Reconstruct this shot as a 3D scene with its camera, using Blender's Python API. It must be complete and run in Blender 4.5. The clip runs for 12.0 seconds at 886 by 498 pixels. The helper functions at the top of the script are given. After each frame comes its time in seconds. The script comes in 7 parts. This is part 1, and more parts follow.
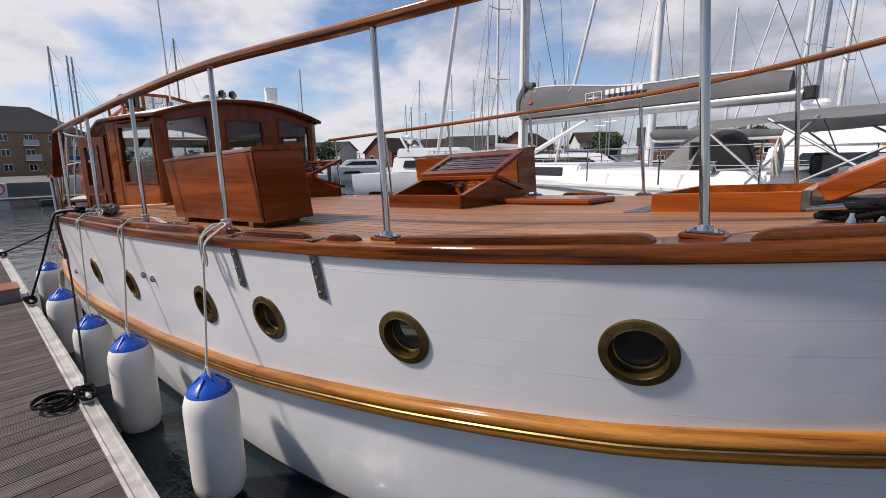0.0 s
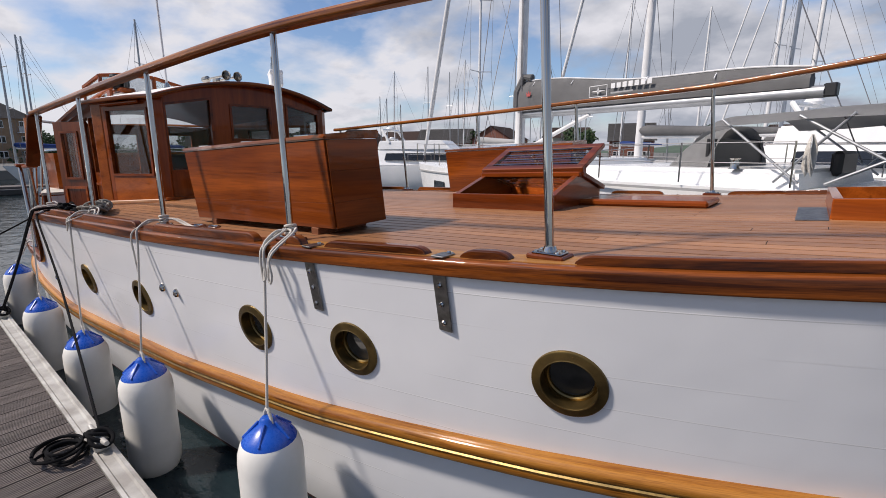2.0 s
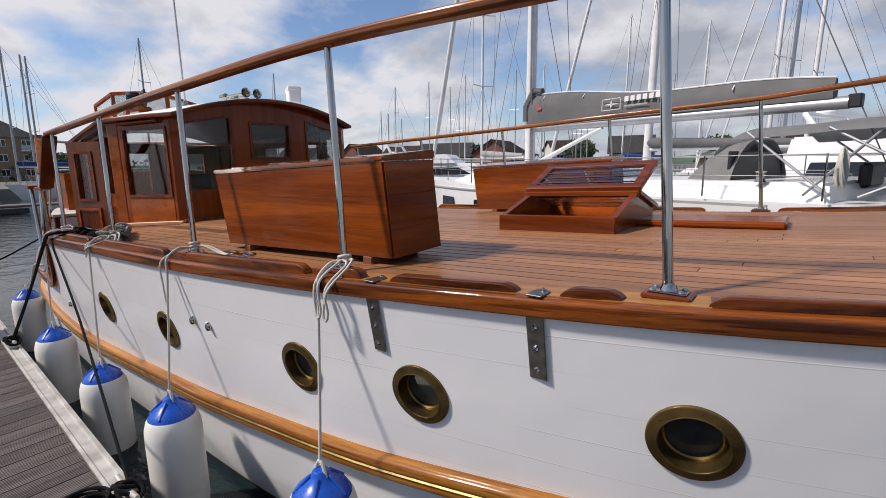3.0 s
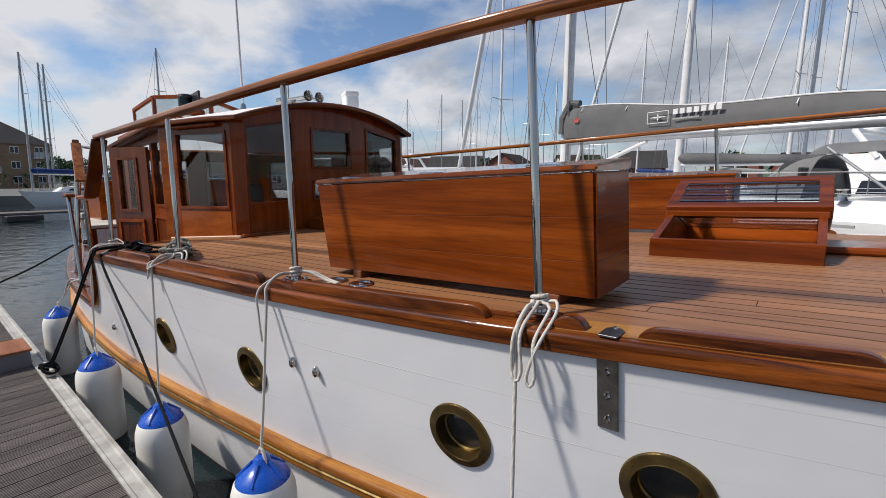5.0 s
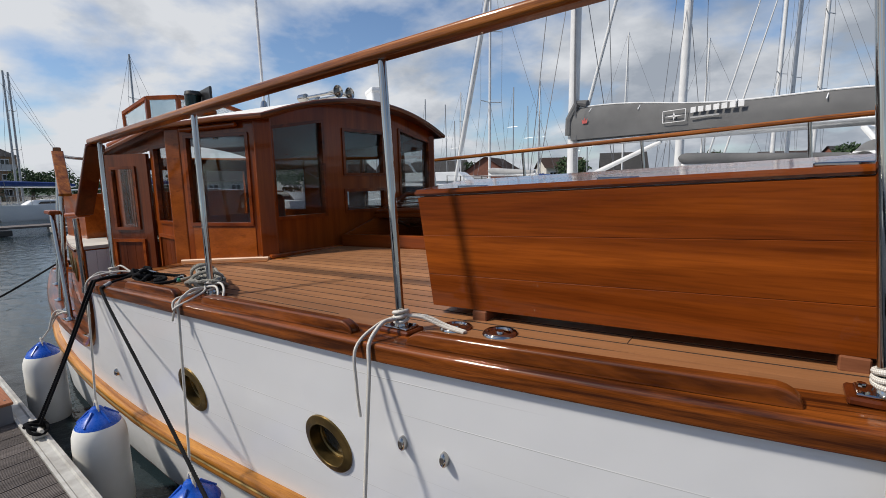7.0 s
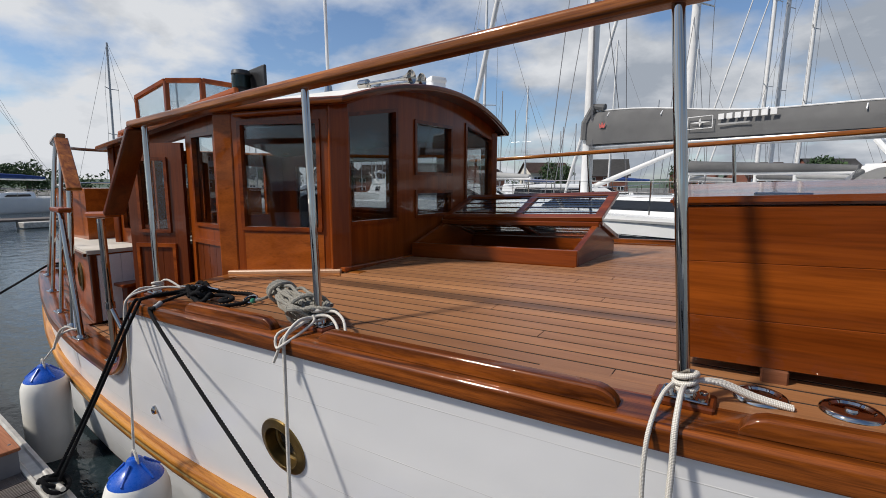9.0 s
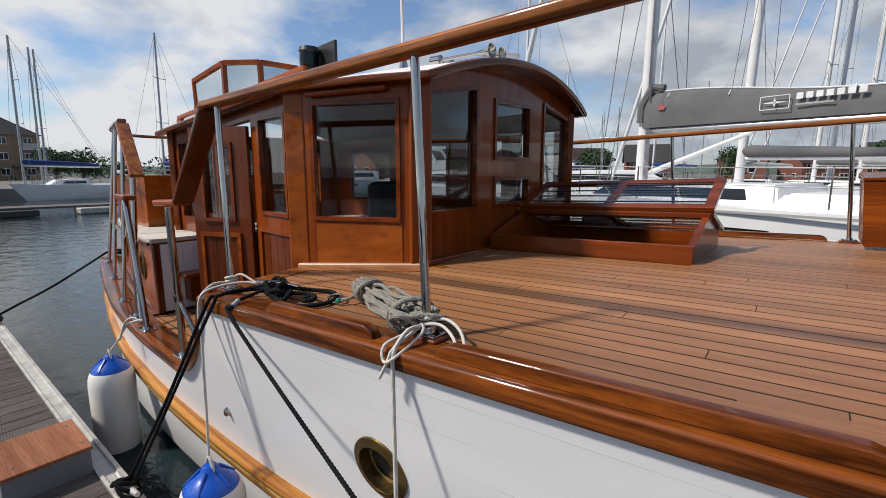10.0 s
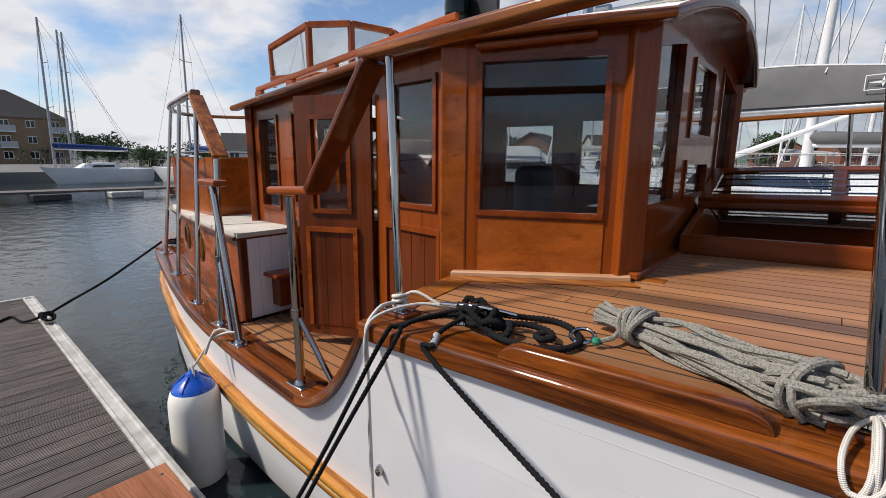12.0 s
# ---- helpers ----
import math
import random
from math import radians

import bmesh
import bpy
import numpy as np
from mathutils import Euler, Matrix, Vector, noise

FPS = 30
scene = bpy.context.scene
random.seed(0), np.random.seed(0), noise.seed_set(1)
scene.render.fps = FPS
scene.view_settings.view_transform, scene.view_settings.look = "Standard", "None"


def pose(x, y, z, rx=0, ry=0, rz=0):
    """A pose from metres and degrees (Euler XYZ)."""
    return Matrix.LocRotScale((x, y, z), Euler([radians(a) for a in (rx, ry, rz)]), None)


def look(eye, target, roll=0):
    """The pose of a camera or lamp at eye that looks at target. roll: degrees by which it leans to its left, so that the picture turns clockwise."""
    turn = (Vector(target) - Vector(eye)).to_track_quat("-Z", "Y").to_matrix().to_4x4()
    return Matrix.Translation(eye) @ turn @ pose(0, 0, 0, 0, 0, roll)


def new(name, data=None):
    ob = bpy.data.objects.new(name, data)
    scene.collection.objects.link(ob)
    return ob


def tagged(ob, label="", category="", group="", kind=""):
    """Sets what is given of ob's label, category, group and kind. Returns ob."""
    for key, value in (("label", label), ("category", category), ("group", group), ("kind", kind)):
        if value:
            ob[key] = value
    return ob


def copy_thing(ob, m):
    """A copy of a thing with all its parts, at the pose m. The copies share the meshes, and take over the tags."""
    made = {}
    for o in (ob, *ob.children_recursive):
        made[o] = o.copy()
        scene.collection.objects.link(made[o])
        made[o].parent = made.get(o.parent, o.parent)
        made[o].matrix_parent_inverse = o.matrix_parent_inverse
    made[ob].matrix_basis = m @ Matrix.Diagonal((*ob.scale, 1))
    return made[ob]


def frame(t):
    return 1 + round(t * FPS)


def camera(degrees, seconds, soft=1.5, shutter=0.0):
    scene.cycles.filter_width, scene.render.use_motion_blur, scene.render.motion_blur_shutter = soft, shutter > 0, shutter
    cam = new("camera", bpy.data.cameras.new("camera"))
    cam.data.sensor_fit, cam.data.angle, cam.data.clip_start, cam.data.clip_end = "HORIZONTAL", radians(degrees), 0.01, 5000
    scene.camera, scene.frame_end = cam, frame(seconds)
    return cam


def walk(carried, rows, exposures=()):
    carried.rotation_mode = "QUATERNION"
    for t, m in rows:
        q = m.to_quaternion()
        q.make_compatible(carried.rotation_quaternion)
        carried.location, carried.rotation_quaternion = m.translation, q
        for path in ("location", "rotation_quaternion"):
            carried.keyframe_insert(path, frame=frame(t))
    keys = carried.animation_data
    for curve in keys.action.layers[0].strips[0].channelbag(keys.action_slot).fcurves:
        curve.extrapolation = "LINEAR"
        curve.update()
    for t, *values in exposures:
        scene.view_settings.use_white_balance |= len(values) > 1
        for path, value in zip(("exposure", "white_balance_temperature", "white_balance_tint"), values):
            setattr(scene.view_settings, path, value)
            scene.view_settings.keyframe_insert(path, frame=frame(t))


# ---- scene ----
cam = camera(87.0, 12.0, soft=0.9)
METRES, EYE, TILT, LEAN, TURN = 5.5, 2.0, -10.0, 0.0, 41.0
PATH = [
    (0, (-0.011, 0.05, 1.998), (-1.32, 1.514, 1.62), -1.2),
    (0.5, (-0.171, 0.039, 1.991), (-1.488, 1.489, 1.588), -1.1),
    (1, (-0.414, -0.064, 2.005), (-1.676, 1.434, 1.6), -0.6),
    (1.5, (-0.611, -0.089, 1.998), (-1.817, 1.451, 1.583), -0.4),
    (2, (-0.868, -0.032, 2.006), (-2.074, 1.511, 1.599), -0.4),
    (2.5, (-1.046, 0.009, 2.027), (-2.275, 1.54, 1.641), -0.9),
    (3, (-1.231, -0.047, 2.045), (-2.443, 1.505, 1.693), -1.0),
    (3.2, (-1.332, -0.093, 2.046), (-2.519, 1.482, 1.71), -0.9),
    (4.8, (-2.008, -0.088, 2.043), (-3.228, 1.47, 1.75), -0.4),
    (5, (-2.098, -0.104, 2.047), (-3.328, 1.444, 1.748), -0.2),
    (5.5, (-2.317, -0.153, 2.063), (-3.535, 1.406, 1.768), -0.4),
    (6, (-2.525, -0.158, 2.065), (-3.69, 1.439, 1.767), -1.0),
    (6.5, (-2.749, -0.077, 2.063), (-3.89, 1.541, 1.781), -1.4),
    (7, (-2.959, -0.01, 2.065), (-4.128, 1.589, 1.785), -1.3),
    (7.2, (-3.029, -0.007, 2.058), (-4.207, 1.585, 1.78), -1.0),
    (8.8, (-3.793, -0.044, 2.07), (-4.867, 1.624, 1.817), 0.3),
    (9, (-3.91, -0.03, 2.071), (-5.003, 1.623, 1.8), 0.1),
    (9.5, (-4.068, 0.007, 2.068), (-5.23, 1.607, 1.763), 0.1),
    (10, (-4.325, 0.022, 2.067), (-5.528, 1.586, 1.74), -0.0),
    (10.5, (-4.539, 0.033, 2.062), (-5.755, 1.587, 1.733), 0.2),
    (11, (-4.847, 0.065, 2.04), (-6.084, 1.599, 1.697), 0.0),
    (11.5, (-5.082, 0.066, 2.043), (-6.34, 1.576, 1.673), 0.0),
    (12, (-5.378, 0.026, 2.035), (-6.628, 1.541, 1.653), 0.4),
]
walk(cam, [(t, look(eye, target, roll)) for t, eye, target, roll in PATH], [(0, 0.10, 6550, 16), (2.5, 0.08, 6550, 15.5), (5.5, 0.0, 6450, 11), (7.0, 0.0, 6450, 10), (9.0, 0.02, 6500, 10), (12.0, 0.20, 6550, 12)])

# ---- world, sun, exposure ----
SUN_DIR = Vector((0.607, 0.68, -1.0)).normalized()
sun_el = math.asin(-SUN_DIR.z)
sun_az = math.atan2(-SUN_DIR.x, -SUN_DIR.y)
world = bpy.data.worlds.new("sky")
scene.world = world
world.use_nodes = True
wn, wl = world.node_tree.nodes, world.node_tree.links
wn.clear()
w_out = wn.new("ShaderNodeOutputWorld")
w_bg = wn.new("ShaderNodeBackground")
w_sky = wn.new("ShaderNodeTexSky")
w_sky.sky_type = "NISHITA"
w_sky.sun_disc = False
w_sky.sun_elevation, w_sky.sun_rotation = sun_el, sun_az
w_sky.altitude, w_sky.air_density, w_sky.dust_density, w_sky.ozone_density = 0, 1.0, 0.7, 1.5
w_co = wn.new("ShaderNodeTexCoord")
w_sep = wn.new("ShaderNodeSeparateXYZ")
wl.new(w_co.outputs["Generated"], w_sep.inputs[0])
w_add = wn.new("ShaderNodeMath"); w_add.operation = "ADD"; w_add.inputs[1].default_value = 0.42
wl.new(w_sep.outputs["Z"], w_add.inputs[0])
w_max = wn.new("ShaderNodeMath"); w_max.operation = "MAXIMUM"; w_max.inputs[1].default_value = 0.05
wl.new(w_add.outputs[0], w_max.inputs[0])
w_div = wn.new("ShaderNodeVectorMath"); w_div.operation = "DIVIDE"
w_cmb = wn.new("ShaderNodeCombineXYZ")
for i in range(3):
    wl.new(w_max.outputs[0], w_cmb.inputs[i])
wl.new(w_co.outputs["Generated"], w_div.inputs[0]); wl.new(w_cmb.outputs[0], w_div.inputs[1])
w_map = wn.new("ShaderNodeMapping"); w_map.inputs["Location"].default_value = (3.1, 1.7, 0.0)
w_map.inputs["Scale"].default_value = (1.0, 1.0, 1.6)
wl.new(w_div.outputs[0], w_map.inputs[0])
w_n1 = wn.new("ShaderNodeTexNoise"); w_n1.inputs["Scale"].default_value = 2.0; w_n1.inputs["Detail"].default_value = 9; w_n1.inputs["Roughness"].default_value = 0.52
w_n1.inputs["Distortion"].default_value = 0.1
wl.new(w_map.outputs[0], w_n1.inputs["Vector"])
w_r1 = wn.new("ShaderNodeValToRGB")
w_r1.color_ramp.elements[0].position, w_r1.color_ramp.elements[1].position = 0.42, 0.56
w_el = wn.new("ShaderNodeMapRange")  # cloud thins out towards the zenith
w_el.inputs["From Min"].default_value, w_el.inputs["From Max"].default_value = 0.15, 0.62
w_el.inputs["To Min"].default_value, w_el.inputs["To Max"].default_value = 0.05, -0.085
wl.new(w_sep.outputs["Z"], w_el.inputs["Value"])
w_cov = wn.new("ShaderNodeMath"); w_cov.operation = "ADD"
wl.new(w_n1.outputs["Fac"], w_cov.inputs[0]); wl.new(w_el.outputs[0], w_cov.inputs[1])
wl.new(w_cov.outputs[0], w_r1.inputs[0])
w_n2 = wn.new("ShaderNodeTexNoise"); w_n2.inputs["Scale"].default_value = 3.4; w_n2.inputs["Detail"].default_value = 7; w_n2.inputs["Roughness"].default_value = 0.55
wl.new(w_map.outputs[0], w_n2.inputs["Vector"])
w_r2 = wn.new("ShaderNodeValToRGB")
w_r2.color_ramp.elements[0].position, w_r2.color_ramp.elements[1].position = 0.38, 0.66
w_r2.color_ramp.elements[0].color = (7.1, 7.3, 7.6, 1)
w_r2.color_ramp.elements[1].color = (3.5, 3.9, 4.5, 1)
w_sh = wn.new("ShaderNodeMath"); w_sh.operation = "MULTIPLY_ADD"  # cloud greyer towards +x
w_sh.inputs[1].default_value = 0.30
wl.new(w_sep.outputs["X"], w_sh.inputs[0]); wl.new(w_n2.outputs["Fac"], w_sh.inputs[2])
w_sh2 = wn.new("ShaderNodeMath"); w_sh2.operation = "ADD"; w_sh2.inputs[1].default_value = 0.12
wl.new(w_sh.outputs[0], w_sh2.inputs[0]); wl.new(w_sh2.outputs[0], w_r2.inputs[0])
w_hsv = wn.new("ShaderNodeMix"); w_hsv.data_type = "RGBA"; w_hsv.blend_type = "MULTIPLY"; w_hsv.inputs["Factor"].default_value = 1.0
w_hsv.inputs[7].default_value = (1.0, 1.10, 1.22, 1)
wl.new(w_sky.outputs[0], w_hsv.inputs[6])
w_mix = wn.new("ShaderNodeMix"); w_mix.data_type = "RGBA"
wl.new(w_r1.outputs["Color"], w_mix.inputs["Factor"])
wl.new(w_hsv.outputs[2], w_mix.inputs[6]); wl.new(w_r2.outputs["Color"], w_mix.inputs[7])
wl.new(w_mix.outputs[2], w_bg.inputs["Color"])
w_bg.inputs["Strength"].default_value = 0.098
wl.new(w_bg.outputs[0], w_out.inputs[0])
sun_data = bpy.data.lights.new("sun", "SUN")
sun_data.energy, sun_data.angle, sun_data.color = 4.3, radians(5.0), (1.0, 0.93, 0.83)
sun_ob = new("sun", sun_data)
sun_ob.rotation_euler = SUN_DIR.to_track_quat("-Z", "Y").to_euler()


# ---- materials ----
def material(name):
    m = bpy.data.materials.new(name)
    m.use_nodes = True
    return m, m.node_tree.nodes, m.node_tree.links, m.node_tree.nodes["Principled BSDF"]


def ramp(n, stops):
    r = n.new("ShaderNodeValToRGB")
    els = r.color_ramp.elements
    while len(els) < len(stops):
        els.new(0.5)
    for e, (p, c) in zip(els, stops):
        e.position, e.color = p, (*c, 1)
    return r


def surf(name, col, col2=None, rough=0.5, metal=0.0, scale=4.0, fine=60.0, bump=0.15, coat=0.0, stretch=(1, 1, 1), per_object=0.0, rvar=0.12, coords="Object", detail=5, lo=0.32, hi=0.68):
    m, n, l, b = material(name)
    col2 = col2 or tuple(c * 0.8 for c in col)
    tc = n.new("ShaderNodeTexCoord")
    mp = n.new("ShaderNodeMapping"); mp.inputs["Scale"].default_value = stretch
    l.new(tc.outputs[coords], mp.inputs[0])
    n1 = n.new("ShaderNodeTexNoise"); n1.inputs["Scale"].default_value = scale; n1.inputs["Detail"].default_value = detail
    l.new(mp.outputs[0], n1.inputs["Vector"])
    r = ramp(n, [(lo, col), (hi, col2)])
    l.new(n1.outputs["Fac"], r.inputs[0])
    out = r.outputs[0]
    n2 = n.new("ShaderNodeTexNoise"); n2.inputs["Scale"].default_value = fine; n2.inputs["Detail"].default_value = 3
    l.new(mp.outputs[0], n2.inputs["Vector"])
    if per_object:
        oi = n.new("ShaderNodeObjectInfo")
        mr = n.new("ShaderNodeMapRange"); mr.inputs["To Min"].default_value, mr.inputs["To Max"].default_value = 1 - per_object, 1 + per_object
        l.new(oi.outputs["Random"], mr.inputs["Value"])
        hs = n.new("ShaderNodeHueSaturation")
        l.new(mr.outputs[0], hs.inputs["Value"]); l.new(out, hs.inputs["Color"])
        out = hs.outputs[0]
    l.new(out, b.inputs["Base Color"])
    mr2 = n.new("ShaderNodeMapRange"); mr2.inputs["To Min"].default_value, mr2.inputs["To Max"].default_value = max(rough - rvar, 0.02), min(rough + rvar, 1)
    l.new(n2.outputs["Fac"], mr2.inputs["Value"]); l.new(mr2.outputs[0], b.inputs["Roughness"])
    bp = n.new("ShaderNodeBump"); bp.inputs["Strength"].default_value = bump; bp.inputs["Distance"].default_value = 0.004
    l.new(n2.outputs["Fac"], bp.inputs["Height"]); l.new(bp.outputs[0], b.inputs["Normal"])
    b.inputs["Metallic"].default_value = metal
    b.inputs["Coat Weight"].default_value, b.inputs["Coat Roughness"].default_value = coat, 0.06
    return m


def wood(name, dark, light, grain, rough=0.32, coat=0.7, per_object=0.0, size=1.0, bump=0.12, vary=1.0, coords="Object"):
    """Varnished timber with its grain along the axis 'grain'; with coords "UV" along the piece itself."""
    m, n, l, b = material(name)
    tc = n.new("ShaderNodeTexCoord")
    st = [9.0, 9.0, 9.0]; st["xyz".index(grain)] = 0.45
    mp = n.new("ShaderNodeMapping"); mp.inputs["Scale"].default_value = [s * size for s in st]
    l.new(tc.outputs[coords], mp.inputs[0])
    n1 = n.new("ShaderNodeTexNoise"); n1.inputs["Scale"].default_value = 1.0; n1.inputs["Detail"].default_value = 8; n1.inputs["Roughness"].default_value = 0.6; n1.inputs["Distortion"].default_value = 0.6
    l.new(mp.outputs[0], n1.inputs["Vector"])
    mid = tuple((a + c) / 2 for a, c in zip(dark, light))
    r = ramp(n, [(0.5 - 0.14 / vary, dark), (0.5, mid), (0.5 + 0.14 / vary, light)])
    l.new(n1.outputs["Fac"], r.inputs[0])
    mp2 = n.new("ShaderNodeMapping"); mp2.inputs["Scale"].default_value = [s * 14 * size for s in st]
    l.new(tc.outputs[coords], mp2.inputs[0])
    n2 = n.new("ShaderNodeTexNoise"); n2.inputs["Scale"].default_value = 1.0; n2.inputs["Detail"].default_value = 4
    l.new(mp2.outputs[0], n2.inputs["Vector"])
    rf = ramp(n, [(0.36, (1 - 0.55 * vary, 1 - 0.58 * vary, 1 - 0.6 * vary)), (0.56, (1.0, 1.0, 1.0))])
    l.new(n2.outputs["Fac"], rf.inputs[0])
    mx = n.new("ShaderNodeMix"); mx.data_type = "RGBA"; mx.blend_type = "MULTIPLY"; mx.inputs["Factor"].default_value = 0.45
    l.new(r.outputs[0], mx.inputs[6]); l.new(rf.outputs[0], mx.inputs[7])
    mp3 = n.new("ShaderNodeMapping"); mp3.inputs["Scale"].default_value = [s / 5.0 for s in st]; mp3.inputs["Location"].default_value = (1.9, 7.3, 3.1)
    l.new(tc.outputs[coords], mp3.inputs[0])
    n3 = n.new("ShaderNodeTexNoise"); n3.inputs["Scale"].default_value = 1.0; n3.inputs["Detail"].default_value = 3; n3.inputs["Distortion"].default_value = 0.4
    l.new(mp3.outputs[0], n3.inputs["Vector"])
    r3 = ramp(n, [(0.34, (1 - 0.38 * vary, 1 - 0.43 * vary, 1 - 0.48 * vary)), (0.64, (1 + 0.18 * vary, 1 + 0.16 * vary, 1 + 0.14 * vary))])
    l.new(n3.outputs["Fac"], r3.inputs[0])
    mx2 = n.new("ShaderNodeMix"); mx2.data_type = "RGBA"; mx2.blend_type = "MULTIPLY"; mx2.inputs["Factor"].default_value = 1.0
    l.new(mx.outputs[2], mx2.inputs[6]); l.new(r3.outputs[0], mx2.inputs[7])
    # dark mineral streaks and small checks along the grain
    mp5 = n.new("ShaderNodeMapping"); mp5.inputs["Scale"].default_value = [s * 2.6 * size for s in st]; mp5.inputs["Location"].default_value = (5.3, 2.1, 8.7)
    l.new(tc.outputs[coords], mp5.inputs[0])
    n5 = n.new("ShaderNodeTexNoise"); n5.inputs["Scale"].default_value = 1.0; n5.inputs["Detail"].default_value = 2
    l.new(mp5.outputs[0], n5.inputs["Vector"])
    r5 = ramp(n, [(0.64, (1.0, 1.0, 1.0)), (0.76, (1 - 0.65 * vary, 1 - 0.7 * vary, 1 - 0.72 * vary))])
    l.new(n5.outputs["Fac"], r5.inputs[0])
    mx5 = n.new("ShaderNodeMix"); mx5.data_type = "RGBA"; mx5.blend_type = "MULTIPLY"; mx5.inputs["Factor"].default_value = 1.0
    l.new(mx2.outputs[2], mx5.inputs[6]); l.new(r5.outputs[0], mx5.inputs[7])
    out = mx5.outputs[2]
    if per_object:
        oi = n.new("ShaderNodeObjectInfo")
        mr = n.new("ShaderNodeMapRange"); mr.inputs["To Min"].default_value, mr.inputs["To Max"].default_value = 1 - per_object, 1 + per_object
        l.new(oi.outputs["Random"], mr.inputs["Value"])
        hs = n.new("ShaderNodeHueSaturation")
        l.new(mr.outputs[0], hs.inputs["Value"]); l.new(out, hs.inputs["Color"])
        out = hs.outputs[0]
    l.new(out, b.inputs["Base Color"])
    b.inputs["Roughness"].default_value = rough
    b.inputs["Specular IOR Level"].default_value = 0.08
    b.inputs["Coat Weight"].default_value, b.inputs["Coat Roughness"].default_value = coat * 0.7, 0.06
    bp = n.new("ShaderNodeBump"); bp.inputs["Strength"].default_value = bump; bp.inputs["Distance"].default_value = 0.002
    l.new(n2.outputs["Fac"], bp.inputs["Height"]); l.new(bp.outputs[0], b.inputs["Normal"])
    n4 = n.new("ShaderNodeTexNoise"); n4.inputs["Scale"].default_value = 26.0; n4.inputs["Detail"].default_value = 3
    l.new(tc.outputs[coords], n4.inputs["Vector"])
    bc = n.new("ShaderNodeBump"); bc.inputs["Strength"].default_value = 0.16; bc.inputs["Distance"].default_value = 0.004
    l.new(n4.outputs["Fac"], bc.inputs["Height"]); l.new(bc.outputs[0], b.inputs["Coat Normal"])
    return m


def glass(name, tint=(0.8, 0.85, 0.86), rough=0.01):
    m, n, l, b = material(name)
    b.inputs["Base Color"].default_value = (*tint, 1)
    b.inputs["Transmission Weight"].default_value = 1.0
    b.inputs["Roughness"].default_value = rough
    b.inputs["IOR"].default_value = 1.45
    return m


def braid(name, a, c, freq=90.0, rough=0.85, lanes=4.0):
    """Braided rope; u runs round it, v along it in metres."""
    m, n, l, b = material(name)
    tc = n.new("ShaderNodeTexCoord")
    sp = n.new("ShaderNodeSeparateXYZ"); l.new(tc.outputs["UV"], sp.inputs[0])

    def mth(op, x, y):
        k = n.new("ShaderNodeMath"); k.operation = op
        for i, v in enumerate((x, y)):
            if isinstance(v, (int, float)):
                k.inputs[i].default_value = v
            else:
                l.new(v, k.inputs[i])
        return k.outputs[0]
    u, v = mth("MULTIPLY", sp.outputs[0], lanes * 2 * math.pi), mth("MULTIPLY", sp.outputs[1], freq * 2 * math.pi)
    p = mth("MULTIPLY", mth("SINE", mth("ADD", u, v), 0), mth("SINE", mth("SUBTRACT", u, v), 0))
    p = mth("ADD", mth("MULTIPLY", p, 0.5), 0.5)
    r = ramp(n, [(0.2, a), (0.8, c)])
    l.new(p, r.inputs[0]); l.new(r.outputs[0], b.inputs["Base Color"])
    b.inputs["Roughness"].default_value = rough
    bp = n.new("ShaderNodeBump"); bp.inputs["Strength"].default_value = 0.6; bp.inputs["Distance"].default_value = 0.003
    l.new(p, bp.inputs["Height"]); l.new(bp.outputs[0], b.inputs["Normal"])
    return m


MAHOG_D, MAHOG_L = (0.11, 0.019, 0.002), (0.42, 0.092, 0.009)
M_mx = wood("mahogany_x", MAHOG_D, MAHOG_L, "x", vary=0.6)
M_my = wood("mahogany_y", MAHOG_D, MAHOG_L, "y", vary=0.6)
M_mz = wood("mahogany_z", (0.085, 0.015, 0.002), (0.34, 0.073, 0.008), "z", vary=0.4)
M_hx = wood("hatch_mahogany_x", (0.075, 0.014, 0.002), (0.27, 0.056, 0.007), "x", vary=0.7)
M_hy = wood("hatch_mahogany_y", (0.075, 0.014, 0.002), (0.27, 0.056, 0.007), "y", vary=0.7)
M_dark = wood("dark_mahogany", (0.050, 0.011, 0.003), (0.19, 0.042, 0.008), "z", coat=0.8, vary=0.5)
M_chest = wood("chest_mahogany", (0.135, 0.027, 0.003), (0.33, 0.078, 0.008), "x", rough=0.40, coat=0.55, size=1.0, vary=0.85, per_object=0.06)
M_chestend = wood("chest_end_mahogany", (0.125, 0.025, 0.003), (0.30, 0.070, 0.007), "y", rough=0.40, coat=0.55, size=0.9, vary=0.7)
M_lid = wood("chest_lid", (0.10, 0.018, 0.002), (0.36, 0.085, 0.008), "x", rough=0.3, coat=1.4, vary=0.6)
M_panel = wood("panel_mahogany", (0.16, 0.034, 0.004), (0.42, 0.11, 0.015), "x", rough=0.35, coat=0.7, vary=0.5)
M_rub = wood("rubbing_strake", (0.30, 0.105, 0.014), (0.62, 0.29, 0.055), "x", rough=0.33, coat=0.8, vary=0.95, size=2.6, coords="UV")
M_cap = wood("covering_board", (0.042, 0.010, 0.0016), (0.25, 0.068, 0.0095), "x", rough=0.38, coat=0.9, size=2.8, vary=1.15, coords="UV")
M_side = wood("side_deck_board", (0.05, 0.012, 0.002), (0.28, 0.075, 0.009), "x", rough=0.40, coat=0.7, size=2.0)
M_rail = wood("handrail_wood", (0.10, 0.026, 0.004), (0.36, 0.122, 0.018), "x", rough=0.3, coat=1.0, size=2.6, vary=1.1, coords="UV")
